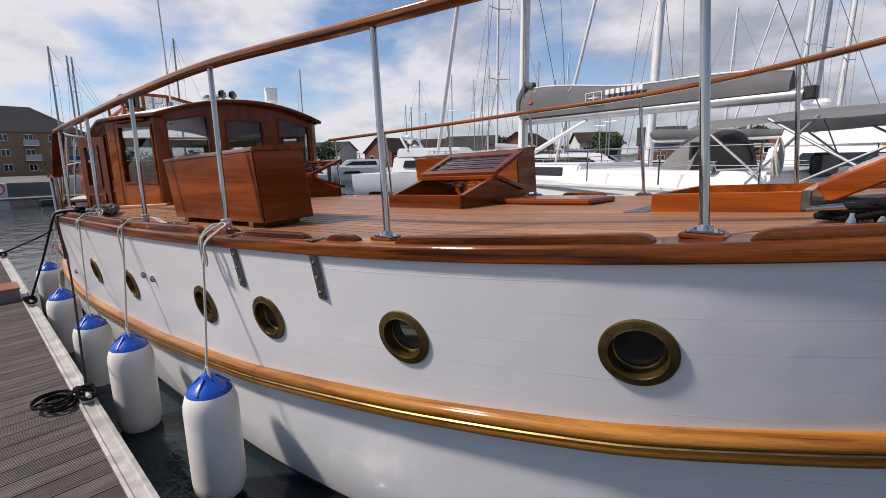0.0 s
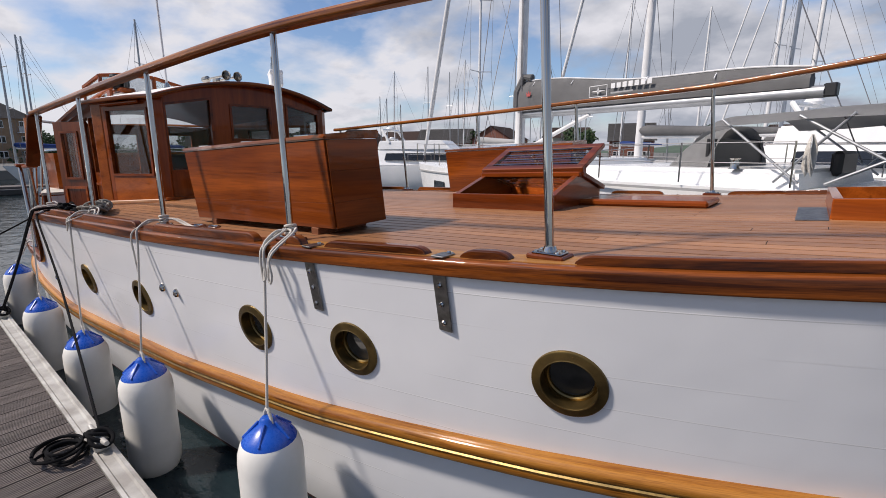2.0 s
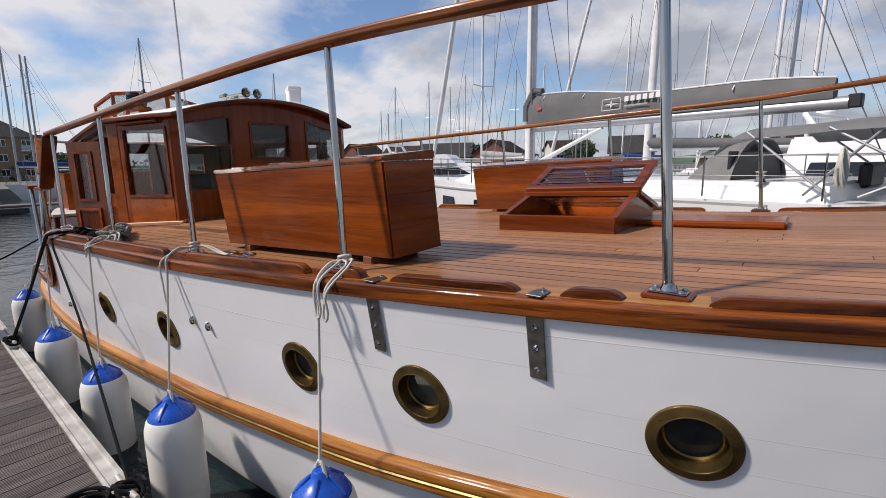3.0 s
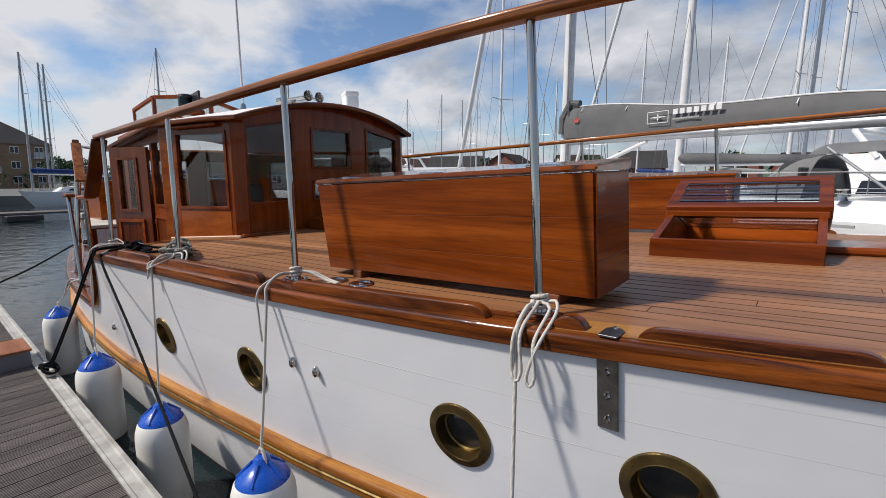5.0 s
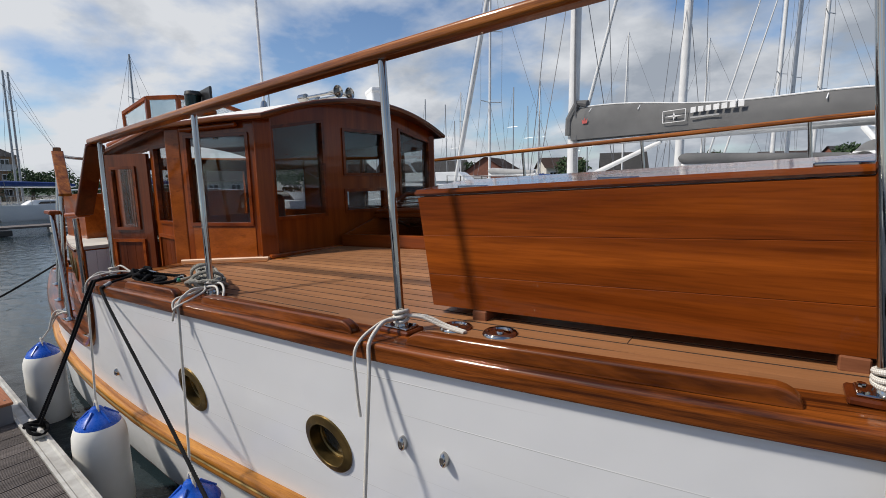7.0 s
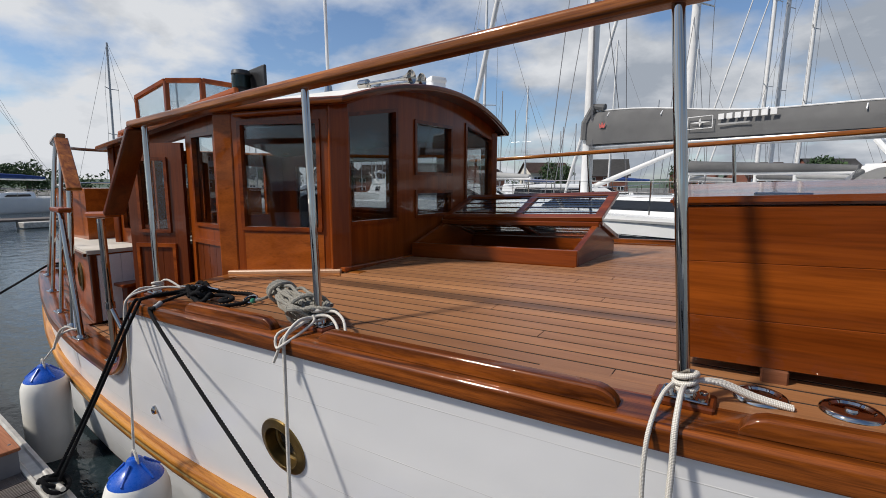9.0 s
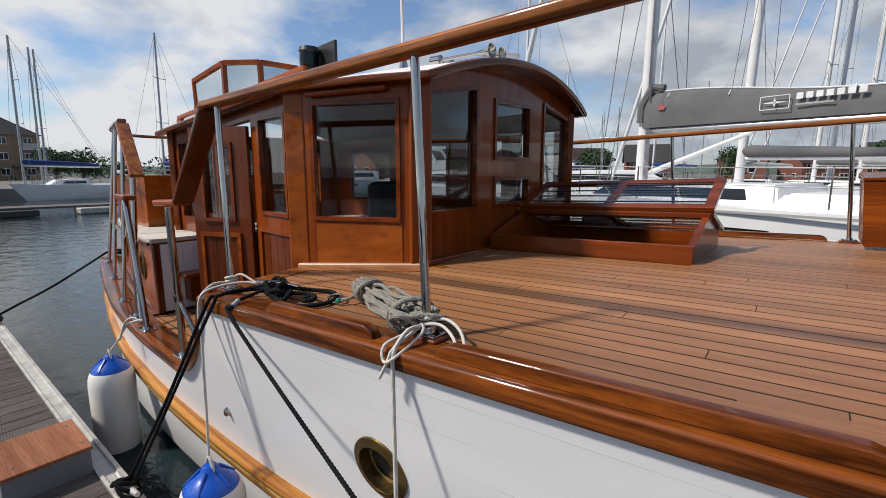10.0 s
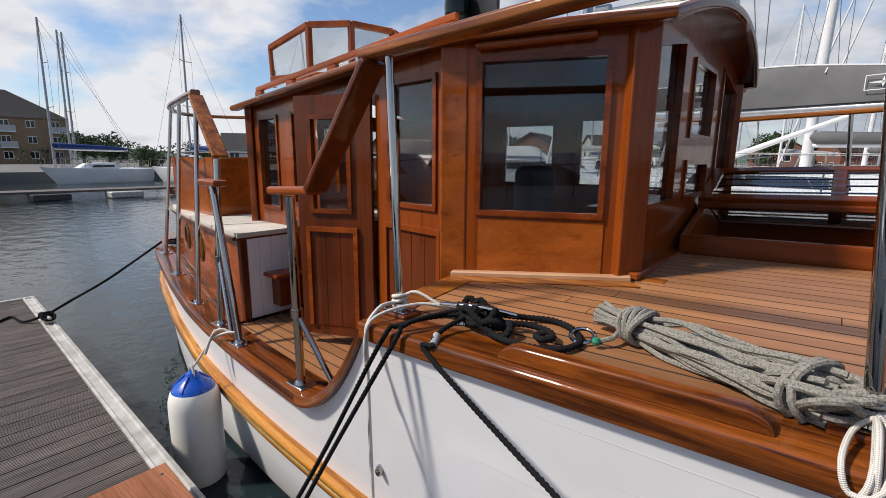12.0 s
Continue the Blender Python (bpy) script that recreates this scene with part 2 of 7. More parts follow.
M_railend = wood("rail_end_wood", (0.14, 0.038, 0.005), (0.42, 0.15, 0.024), "x", rough=0.3, coat=0.9, size=2.0)
M_teak = wood("teak_plank", (0.25, 0.107, 0.042), (0.41, 0.193, 0.080), "x", rough=0.42, coat=0.0, per_object=0.14, bump=0.25, vary=0.55)
M_teak.node_tree.nodes["Principled BSDF"].inputs["Specular IOR Level"].default_value = 0.85
M_worn = wood("worn_covering_board", (0.24, 0.105, 0.028), (0.42, 0.205, 0.062), "x", rough=0.45, coat=0.4, size=2.8, vary=0.7, coords="UV")
M_caulk = surf("caulk", (0.010, 0.008, 0.007), rough=0.9)
M_chrome = surf("polished_steel", (0.50, 0.48, 0.45), (0.42, 0.40, 0.37), rough=0.05, metal=1.0, bump=0.02, rvar=0.02)
M_steel = surf("dull_steel", (0.28, 0.28, 0.27), (0.16, 0.155, 0.15), rough=0.38, metal=1.0, scale=30, bump=0.1)
M_brass = surf("aged_brass", (0.23, 0.155, 0.055), (0.11, 0.08, 0.035), rough=0.38, metal=0.9, scale=14, bump=0.08)
M_fend = surf("fender_vinyl", (0.78, 0.77, 0.73), (0.68, 0.67, 0.62), rough=0.42, scale=5, fine=240, bump=0.05)
M_blue = surf("blue_vinyl", (0.008, 0.085, 0.47), (0.006, 0.065, 0.38), rough=0.28, bump=0.05)
M_white = surf("white_gelcoat", (0.80, 0.80, 0.79), (0.72, 0.73, 0.73), rough=0.25, bump=0.02, scale=1.5)
M_wpaint = surf("white_deck_paint", (0.80, 0.78, 0.74), (0.70, 0.68, 0.63), rough=0.55, bump=0.1, scale=3)
M_top = surf("cream_cabin_top", (0.60, 0.57, 0.51), (0.50, 0.47, 0.41), rough=0.55, bump=0.1, scale=3)
M_grey = surf("grey_canvas", (0.125, 0.125, 0.125), (0.095, 0.095, 0.097), rough=0.85, scale=2.0, fine=300, bump=0.15)
M_grey2 = surf("light_grey_canvas", (0.33, 0.33, 0.325), (0.27, 0.27, 0.27), rough=0.85, scale=2.0, fine=300, bump=0.15)
M_black = surf("black_plastic", (0.02, 0.02, 0.021), rough=0.4)
M_dkglass = surf("dark_acrylic", (0.012, 0.014, 0.018), rough=0.08, bump=0.0, rvar=0.02)
M_alu = surf("white_mast_paint", (0.72, 0.72, 0.71), (0.62, 0.62, 0.62), rough=0.35, bump=0.03)
M_alu2 = surf("grey_aluminium", (0.42, 0.43, 0.44), (0.34, 0.35, 0.36), rough=0.4, metal=0.6, bump=0.03)
M_wire = surf("rigging_wire", (0.20, 0.20, 0.21), rough=0.5, metal=0.5)
M_pontal = surf("worn_aluminium", (0.54, 0.53, 0.49), (0.33, 0.31, 0.28), rough=0.5, metal=0.25, scale=9, bump=0.2)
M_board = surf("weathered_decking", (0.165, 0.140, 0.126), (0.088, 0.073, 0.066), rough=0.8, scale=4, fine=90, bump=0.5, stretch=(6, 0.7, 6), per_object=0.16)
M_ply = wood("step_plywood", (0.20, 0.075, 0.036), (0.34, 0.145, 0.078), "x", rough=0.55, coat=0.1)
# paler than the mahogany strip along the front wall
M_sill = surf("pale_sill", (0.50, 0.30, 0.17), (0.40, 0.21, 0.11), rough=0.4, scale=6, fine=80, bump=0.15)
M_greyside = surf("grey_block", (0.16, 0.165, 0.18), rough=0.7)
M_glass = glass("window_glass", (0.62, 0.65, 0.66))
M_clear = glass("clear_pane", (0.93, 0.95, 0.95))
M_rope = braid("white_rope", (0.42, 0.39, 0.34), (0.75, 0.72, 0.66), freq=150)
M_grope = surf("grey_rope", (0.28, 0.265, 0.228), (0.14, 0.135, 0.116), rough=0.9, scale=210, fine=420, bump=0.9, detail=1, lo=0.46, hi=0.66)
M_brope = surf("black_rope", (0.006, 0.006, 0.007), (0.014, 0.014, 0.015), rough=0.95, fine=200, bump=0.5, rvar=0.05)
M_brope.node_tree.nodes["Principled BSDF"].inputs["Specular IOR Level"].default_value = 0.12
# opaque: the dim cabin behind the glass is put into its colour
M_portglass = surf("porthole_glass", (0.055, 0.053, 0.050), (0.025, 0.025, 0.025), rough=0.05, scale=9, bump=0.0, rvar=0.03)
# opaque pale grey in place of reflections on clear plastic
M_vinyl = surf("clear_vinyl", (0.42, 0.43, 0.44), (0.25, 0.26, 0.27), rough=0.12, scale=3, bump=0.05)
# near-black, so closed rooms read unlit by colour alone
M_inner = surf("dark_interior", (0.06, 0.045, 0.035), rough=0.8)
M_antif = surf("antifouling", (0.075, 0.012, 0.012), (0.05, 0.012, 0.012), rough=0.7, scale=6)
M_letter = surf("white_print", (0.75, 0.75, 0.75), rough=0.6)
M_red = surf("red_print", (0.5, 0.10, 0.09), rough=0.6)
M_green = glass("green_lens", (0.02, 0.25, 0.2), 0.1)


# hull paint: white enamel with faint seams along the planking (u along, v down the side)
def hull_paint():
    m, n, l, b = material("hull_paint")
    tc = n.new("ShaderNodeTexCoord")
    n1 = n.new("ShaderNodeTexNoise"); n1.inputs["Scale"].default_value = 1.3; n1.inputs["Detail"].default_value = 4
    l.new(tc.outputs["Object"], n1.inputs["Vector"])
    r = ramp(n, [(0.3, (0.80, 0.80, 0.80)), (0.7, (0.74, 0.745, 0.75))])
    l.new(n1.outputs["Fac"], r.inputs[0])
    sp = n.new("ShaderNodeSeparateXYZ"); l.new(tc.outputs["UV"], sp.inputs[0])
    w = n.new("ShaderNodeMath"); w.operation = "MODULO"; w.inputs[1].default_value = 0.123
    l.new(sp.outputs[1], w.inputs[0])
    lt = n.new("ShaderNodeMath"); lt.operation = "LESS_THAN"; lt.inputs[1].default_value = 0.0030
    l.new(w.outputs[0], lt.inputs[0])
    lo = n.new("ShaderNodeMath"); lo.operation = "LESS_THAN"; lo.inputs[1].default_value = 0.0058
    l.new(w.outputs[0], lo.inputs[0])
    n2 = n.new("ShaderNodeTexNoise"); n2.inputs["Scale"].default_value = 1.0; n2.inputs["Detail"].default_value = 3
    ms = n.new("ShaderNodeMapping"); ms.inputs["Scale"].default_value = (0.9, 5.5, 1.0)  # each seam opens over a stretch of its own
    l.new(tc.outputs["UV"], ms.inputs[0]); l.new(ms.outputs[0], n2.inputs["Vector"])
    th = n.new("ShaderNodeMapRange"); th.inputs["From Min"].default_value, th.inputs["From Max"].default_value = 0.44, 0.62
    l.new(n2.outputs["Fac"], th.inputs["Value"])
    mu = n.new("ShaderNodeMath"); mu.operation = "MULTIPLY"
    l.new(lt.outputs[0], mu.inputs[0]); l.new(th.outputs[0], mu.inputs[1])
    mg = n.new("ShaderNodeMath"); mg.operation = "MULTIPLY"  # shadow under each raised seam, painted as a grey line
    l.new(lo.outputs[0], mg.inputs[0]); l.new(th.outputs[0], mg.inputs[1])
    mh = n.new("ShaderNodeMath"); mh.operation = "MULTIPLY"; mh.inputs[1].default_value = 0.6
    l.new(mg.outputs[0], mh.inputs[0])
    gm = n.new("ShaderNodeMix"); gm.data_type = "RGBA"; gm.inputs[7].default_value = (0.42, 0.41, 0.40, 1)
    l.new(mh.outputs[0], gm.inputs["Factor"]); l.new(r.outputs[0], gm.inputs[6])
    n3 = n.new("ShaderNodeTexNoise"); n3.inputs["Scale"].default_value = 3.0; n3.inputs["Detail"].default_value = 2
    l.new(tc.outputs["Object"], n3.inputs["Vector"])
    hh = n.new("ShaderNodeMath"); hh.operation = "MULTIPLY_ADD"; hh.inputs[1].default_value = 0.35
    l.new(mu.outputs[0], hh.inputs[0]); l.new(n3.outputs["Fac"], hh.inputs[2])
    bp = n.new("ShaderNodeBump"); bp.inputs["Strength"].default_value = 0.4; bp.inputs["Distance"].default_value = 0.014
    l.new(hh.outputs[0], bp.inputs["Height"]); l.new(bp.outputs[0], b.inputs["Normal"])
    # bright half of the painted relief: a near-white line along the ridge
    sm = n.new("ShaderNodeMix"); sm.data_type = "RGBA"; sm.inputs[7].default_value = (0.95, 0.95, 0.94, 1)
    l.new(mu.outputs[0], sm.inputs["Factor"]); l.new(gm.outputs[2], sm.inputs[6])
    l.new(sm.outputs[2], b.inputs["Base Color"])
    b.inputs["Roughness"].default_value = 0.33
    b.inputs["Coat Weight"].default_value, b.inputs["Coat Roughness"].default_value = 0.25, 0.12
    return m


M_hull = hull_paint()


def water_mat():
    m, n, l, b = material("harbour_water")
    tc = n.new("ShaderNodeTexCoord")
    n1 = n.new("ShaderNodeTexNoise"); n1.inputs["Scale"].default_value = 1.7; n1.inputs["Detail"].default_value = 4
    mp = n.new("ShaderNodeMapping"); mp.inputs["Scale"].default_value = (1.0, 1.6, 1)
    l.new(tc.outputs["Object"], mp.inputs[0]); l.new(mp.outputs[0], n1.inputs["Vector"])
    n2 = n.new("ShaderNodeTexNoise"); n2.inputs["Scale"].default_value = 9.0; n2.inputs["Detail"].default_value = 3
    l.new(mp.outputs[0], n2.inputs["Vector"])
    ad = n.new("ShaderNodeMath"); ad.operation = "MULTIPLY_ADD"; ad.inputs[1].default_value = 0.22
    l.new(n2.outputs["Fac"], ad.inputs[0]); l.new(n1.outputs["Fac"], ad.inputs[2])
    bp = n.new("ShaderNodeBump"); bp.inputs["Strength"].default_value = 0.42; bp.inputs["Distance"].default_value = 0.06
    l.new(ad.outputs[0], bp.inputs["Height"]); l.new(bp.outputs[0], b.inputs["Normal"])
    b.inputs["Base Color"].default_value = (0.012, 0.022, 0.026, 1)
    b.inputs["Roughness"].default_value = 0.06
    b.inputs["IOR"].default_value = 1.33
    return m


M_water = water_mat()


# ---- mesh helpers ----
def mesh_ob(name, bm, mat, smooth=False, angle=40):
    me = bpy.data.meshes.new(name)
    bmesh.ops.recalc_face_normals(bm, faces=bm.faces)
    bm.to_mesh(me); bm.free()
    for mm in (mat if isinstance(mat, (list, tuple)) else [mat]):
        me.materials.append(mm)
    if smooth:
        me.polygons.foreach_set("use_smooth", [True] * len(me.polygons))
        me.set_sharp_from_angle(angle=radians(angle))
    ob = new(name, me)
    if smooth:
        wn_ = ob.modifiers.new("weighted_normals", "WEIGHTED_NORMAL")
        wn_.keep_sharp = True
    return ob


def part(name, bm, mat, parent, label="", smooth=False):
    ob = mesh_ob(name, bm, mat, smooth)
    ob.parent = parent
    if label:
        ob["label"] = label
    return ob


def thing(name, label, category, group="", at=(0, 0, 0), kind=""):
    ob = new(name)
    ob.location = at
    ob.empty_display_size = 0.1
    return tagged(ob, label, category, group, kind)


def bbox(lo, hi, bev=0.0, bm=None, seg=1):
    """A box between two corners, its edges rounded by bev."""
    own = bmesh.new()
    bmesh.ops.create_cube(own, size=1.0)
    c = [(a + b) / 2 for a, b in zip(lo, hi)]
    d = [abs(b - a) for a, b in zip(lo, hi)]
    bmesh.ops.transform(own, matrix=Matrix.Translation(c) @ Matrix.Diagonal((*d, 1)), verts=own.verts)
    if bev:
        bmesh.ops.bevel(own, geom=own.edges[:], offset=bev, segments=seg, affect="EDGES", profile=0.5)
    return join(bm, own)


def join(bm, own):
    if bm is None:
        return own
    me = bpy.data.meshes.new("tmp")
    own.to_mesh(me); own.free()
    bm.from_mesh(me)
    bpy.data.meshes.remove(me)
    return bm


def obox(p, q, width, thick, up=(0, 0, 1), bev=0.0, bm=None, seg=1):
    """A bar from p to q, 'width' across and 'thick' along up."""
    p, q = Vector(p), Vector(q)
    d = q - p
    x = d.normalized()
    y = Vector(up).cross(x).normalized()
    z = x.cross(y)
    own = bbox((0, -width / 2, -thick / 2), (d.length, width / 2, thick / 2), bev, seg=seg)
    m = Matrix((x, y, z)).transposed().to_4x4()
    m.translation = p
    bmesh.ops.transform(own, matrix=m, verts=own.verts)
    return join(bm, own)


def tube(pts, r, n=8, bm=None, closed=False, lobes=0, twist=0.0, caps=True, taper=None):
    """A round bar or rope along pts, with u round it and v along it in metres."""
    bm = bm or bmesh.new()
    uv = bm.loops.layers.uv.verify()
    pts = [Vector(p) for p in pts]
    k = len(pts)
    rings, run, prev = [], 0.0, None
    for i, p in enumerate(pts):
        a = pts[i - 1] if (i or closed) else pts[i]
        c = pts[(i + 1) % k] if (i < k - 1 or closed) else pts[i]
        t = (c - a).normalized() if (c - a).length > 1e-9 else Vector((0, 0, 1))
        if prev is None:
            s = t.orthogonal().normalized()
        else:
            s = (prev - t * prev.dot(t))
            s = s.normalized() if s.length > 1e-6 else t.orthogonal().normalized()
        prev = s
        b = t.cross(s)
        if i:
            run += (p - pts[i - 1]).length
        rr = r * (taper[i] if taper else 1.0)
        ring = []
        for j in range(n):
            th = 2 * math.pi * j / n
            q = rr * (1 + (0.17 * math.cos(lobes * (th - twist * run)) if lobes else 0))
            ring.append(bm.verts.new(p + s * q * math.cos(th) + b * q * math.sin(th)))
        rings.append((ring, run))
    last = k if closed else k - 1
    for i in range(last):
        (ra, va), (rb, vb) = rings[i], rings[(i + 1) % k]
        if closed and i == k - 1:
            vb = va + (pts[0] - pts[-1]).length
        for j in range(n):
            f = bm.faces.new((ra[j], ra[(j + 1) % n], rb[(j + 1) % n], rb[j]))
            for lp, w in zip(f.loops, ((j / n, va), ((j + 1) / n, va), ((j + 1) / n, vb), (j / n, vb))):
                lp[uv].uv = w
    if caps and not closed:
        bm.faces.new(rings[0][0][::-1]); bm.faces.new(rings[-1][0])
    return bm


def smooth_pts(ctrl, step=0.012, closed=False):
    """Catmull-Rom through the control points, sampled about every 'step' metres."""
    c = [Vector(p) for p in ctrl]
    out = []
    k = len(c)
    for i in range(k if closed else k - 1):
        p0 = c[i - 1] if (i or closed) else c[0] * 2 - c[1]
        p1, p2 = c[i], c[(i + 1) % k]
        p3 = c[(i + 2) % k] if (i + 2 < k or closed) else c[-1] * 2 - c[-2]
        m = max(2, int((p2 - p1).length / step))
        for j in range(m):
            t = j / m
            out.append(0.5 * ((2 * p1) + (p2 - p0) * t + (2 * p0 - 5 * p1 + 4 * p2 - p3) * t * t + (3 * p1 - p0 - 3 * p2 + p3) * t ** 3))
    if not closed:
        out.append(c[-1])
    return out


def sweep(pts, prof, bm=None, side=None, caps=True):
    """A closed profile of (outward, up) carried along pts; outward is to the right of the way, level."""
    bm = bm or bmesh.new()
    uv = bm.loops.layers.uv.verify()
    pts = [Vector(p) for p in pts]
    run = [0.0]
    for a, c in zip(pts, pts[1:]):
        run.append(run[-1] + (c - a).length)
    girth = [0.0]
    for a, c in zip(prof, prof[1:] + prof[:1]):
        girth.append(girth[-1] + math.hypot(c[0] - a[0], c[1] - a[1]))
    rings = []
    for i, p in enumerate(pts):
        t = pts[min(i + 1, len(pts) - 1)] - pts[max(i - 1, 0)]
        s = Vector((t.y, -t.x, 0)).normalized() if side is None else Vector(side)
        rings.append([bm.verts.new(p + s * a + Vector((0, 0, b))) for a, b in prof])
    n = len(prof)
    for i, (ra, rb) in enumerate(zip(rings, rings[1:])):
        for j in range(n):
            f = bm.faces.new((ra[j], ra[(j + 1) % n], rb[(j + 1) % n], rb[j]))
            for lp, w in zip(f.loops, ((run[i], girth[j]), (run[i], girth[j + 1]), (run[i + 1], girth[j + 1]), (run[i + 1], girth[j]))):
                lp[uv].uv = w
    if caps:
        bm.faces.new(rings[0][::-1]); bm.faces.new(rings[-1])
    return bm


def lathe(prof, n=24, bm=None, m=None, closed=False):
    """(radius, height) turned round z, then moved by m."""
    own = bmesh.new()
    rings = []
    for r, z in prof:
        if r < 1e-5:
            rings.append([own.verts.new((0, 0, z))])
        else:
            rings.append([own.verts.new((r * math.cos(2 * math.pi * j / n), r * math.sin(2 * math.pi * j / n), z)) for j in range(n)])
    pairs = list(zip(rings, rings[1:])) + ([(rings[-1], rings[0])] if closed else [])
    for a, b in pairs:
        for j in range(n):
            k = (j + 1) % n
            if len(a) == 1 and len(b) > 1:
                own.faces.new((a[0], b[k], b[j]))
            elif len(b) == 1 and len(a) > 1:
                own.faces.new((a[j], a[k], b[0]))
            elif len(a) > 1:
                own.faces.new((a[j], a[k], b[k], b[j]))
    if m is not None:
        bmesh.ops.transform(own, matrix=m, verts=own.verts)
    return join(bm, own)


def prism(poly, z0, z1, bm=None, bev=0.0):
    """A plate of plan 'poly' (x, y); z0 and z1 are numbers or functions of (x, y)."""
    own = bmesh.new()
    f0 = z0 if callable(z0) else (lambda x, y: z0)
    f1 = z1 if callable(z1) else (lambda x, y: z1)
    lo = [own.verts.new((x, y, f0(x, y))) for x, y in poly]
    hi = [own.verts.new((x, y, f1(x, y))) for x, y in poly]
    own.faces.new(lo[::-1]); own.faces.new(hi)
    for i in range(len(poly)):
        j = (i + 1) % len(poly)
        own.faces.new((lo[i], lo[j], hi[j], hi[i]))
    if bev:
        bmesh.ops.bevel(own, geom=own.edges[:], offset=bev, segments=1, affect="EDGES")
    return join(bm, own)


def rounded(w, h, r, seg=4):
    """Outline of a rounded w x h rectangle about the origin."""
    out = []
    for cx, cy, a in ((w / 2 - r, h / 2 - r, 0), (-w / 2 + r, h / 2 - r, 90), (-w / 2 + r, -h / 2 + r, 180), (w / 2 - r, -h / 2 + r, 270)):
        for i in range(seg + 1):
            t = radians(a + 90 * i / seg)
            out.append((cx + r * math.cos(t), cy + r * math.sin(t)))
    return out


# ---- the lines of the boat ----
MID = 2.98


def table(x, rows):
    return float(np.interp(x, [r[0] for r in rows], [r[1] for r in rows]))


EDGE = [(-12.6, 2.98), (-12.35, 2.55), (-12.0, 2.28), (-11.4, 2.03), (-10.6, 1.80), (-9.9, 1.62), (-9.0, 1.40), (-8.4, 1.27), (-7.8, 1.17), (-7.1, 1.09), (-6.5, 1.035), (-5.3, 1.03), (-4.0, 1.05),
        (-2.8, 1.12), (-2.0, 1.215), (-1.5, 1.29), (-1.0, 1.385), (-0.7, 1.455), (-0.35, 1.555), (0.0, 1.68), (0.5, 1.89), (1.0, 2.13), (1.5, 2.41), (2.0, 2.74), (2.3, 2.98)]


def edge_y(x):
    """The near gunwale's outer edge."""
    return (table(x - 0.25, EDGE) + 2 * table(x, EDGE) + table(x + 0.25, EDGE)) / 4 if -12.2 < x < 1.9 else table(x, EDGE)


CAMBER = [(-6.5, 0.078), (-4.7, 0.078), (-2.75, 0.052), (-1.3, 0.034), (-0.8, 0.032), (-0.16, 0.004), (0.5, -0.01)]


def deck_z(x, y=1.2):
    z = 1.49 + 0.034 * (x + 6.5) - 0.010 * (y - 1.2) - 0.016 * math.exp(-((x + 3.6) / 1.3) ** 2) - 0.004
    z += table(x, CAMBER) * max(0.0, 1 - ((y - 2.98) / 1.78) ** 2) ** 1.5
    return z + (0.02 * (x + 1.9) ** 2 if x > -1.9 else 0)


def low_z(x):
    """The low after side deck."""
    return 0.955 + 0.02 * max(0, -9 - x)


def flare(x):
    return table(x, [(-12.6, 0.3), (-11, 0.08), (-9.64, 0.047), (-8.83, 0.067), (-8.2, 0.11), (-7.5, 0.145), (-6.6, 0.18), (-4.4, 0.18), (-2.7, 0.165), (-2.35, 0.165), (-1.43, 0.185), (-0.5, 0.22), (0.5, 0.34), (1.5, 0.54), (2.3, 0.2)])


def top_z(x):
    """Top of the planking: the raised deck, the step down, the low after deck."""
    hi, lo = deck_z(x) - 0.05, low_z(x) - 0.03
    if x > -6.56:
        return hi
    if x < -7.18:
        return lo
    k = (x + 7.18) / 0.62
    return lo + (hi - lo) * (k ** 1.72)


def hull_y(x, z):
    d = deck_z(x) - 0.05 - z
    y = edge_y(x) - 0.012 + flare(x) * d
    if z < 0.1:
        y += 0.9 * (0.1 - z) ** 1.5
    return min(y, MID)


def low_y(x):
    """The outer edge of the low after gunwale."""
    return min(hull_y(x, low_z(x) - 0.058) - 0.012, MID)


def rub_z(x):
    return table(x, [(-12.6, 0.72), (-9.5, 0.60), (-7.5, 0.55), (-5.98, 0.553), (-4.07, 0.647), (-2.67, 0.755), (-1.53, 0.878), (-0.56, 0.998), (0.06, 1.10), (2.3, 1.5)])


PORTS = [(-0.507, 1.347, 0.129), (-1.425, 1.241, 0.129), (-2.352, 1.168, 0.129), (-3.032, 1.127, 0.129), (-4.365, 1.048, 0.129), (-5.442, 1.008, 0.129)]


def port_line(x):
    return table(x, [(-12.6, 0.75), (-6.6, 0.94)] + [(p[0], p[1]) for p in PORTS[::-1]] + [(2.3, 1.55)])

# ---- water, ground ----
bm = bmesh.new()
for v in ((-2500, -2500), (2500, -2500), (2500, 2500), (-2500, 2500)):
    bm.verts.new((*v, 0))
bm.faces.new(bm.verts)
tagged(mesh_ob("water", bm, M_water), "dark rippled harbour water", "water", kind="structure")

# ---- pontoon ----
def pont_y(x):
    return 0.584 - 0.0412 * (x + 2.3)


PZ = 0.48
pont = thing("pontoon", "grey ribbed timber pontoon with worn aluminium edging", "pontoon", kind="structure")
PX0, PX1 = -12.08, 3.5
bm = prism([(PX0, pont_y(PX0) - 2.6), (PX1, pont_y(PX1) - 2.6), (PX1, pont_y(PX1) - 0.02), (PX0, pont_y(PX0) - 0.02)], 0.02, PZ - 0.045)
part("body", bm, M_caulk, pont)
edge = [(PX0 + (PX1 - PX0) * i / 12, pont_y(PX0 + (PX1 - PX0) * i / 12), PZ) for i in range(13)]
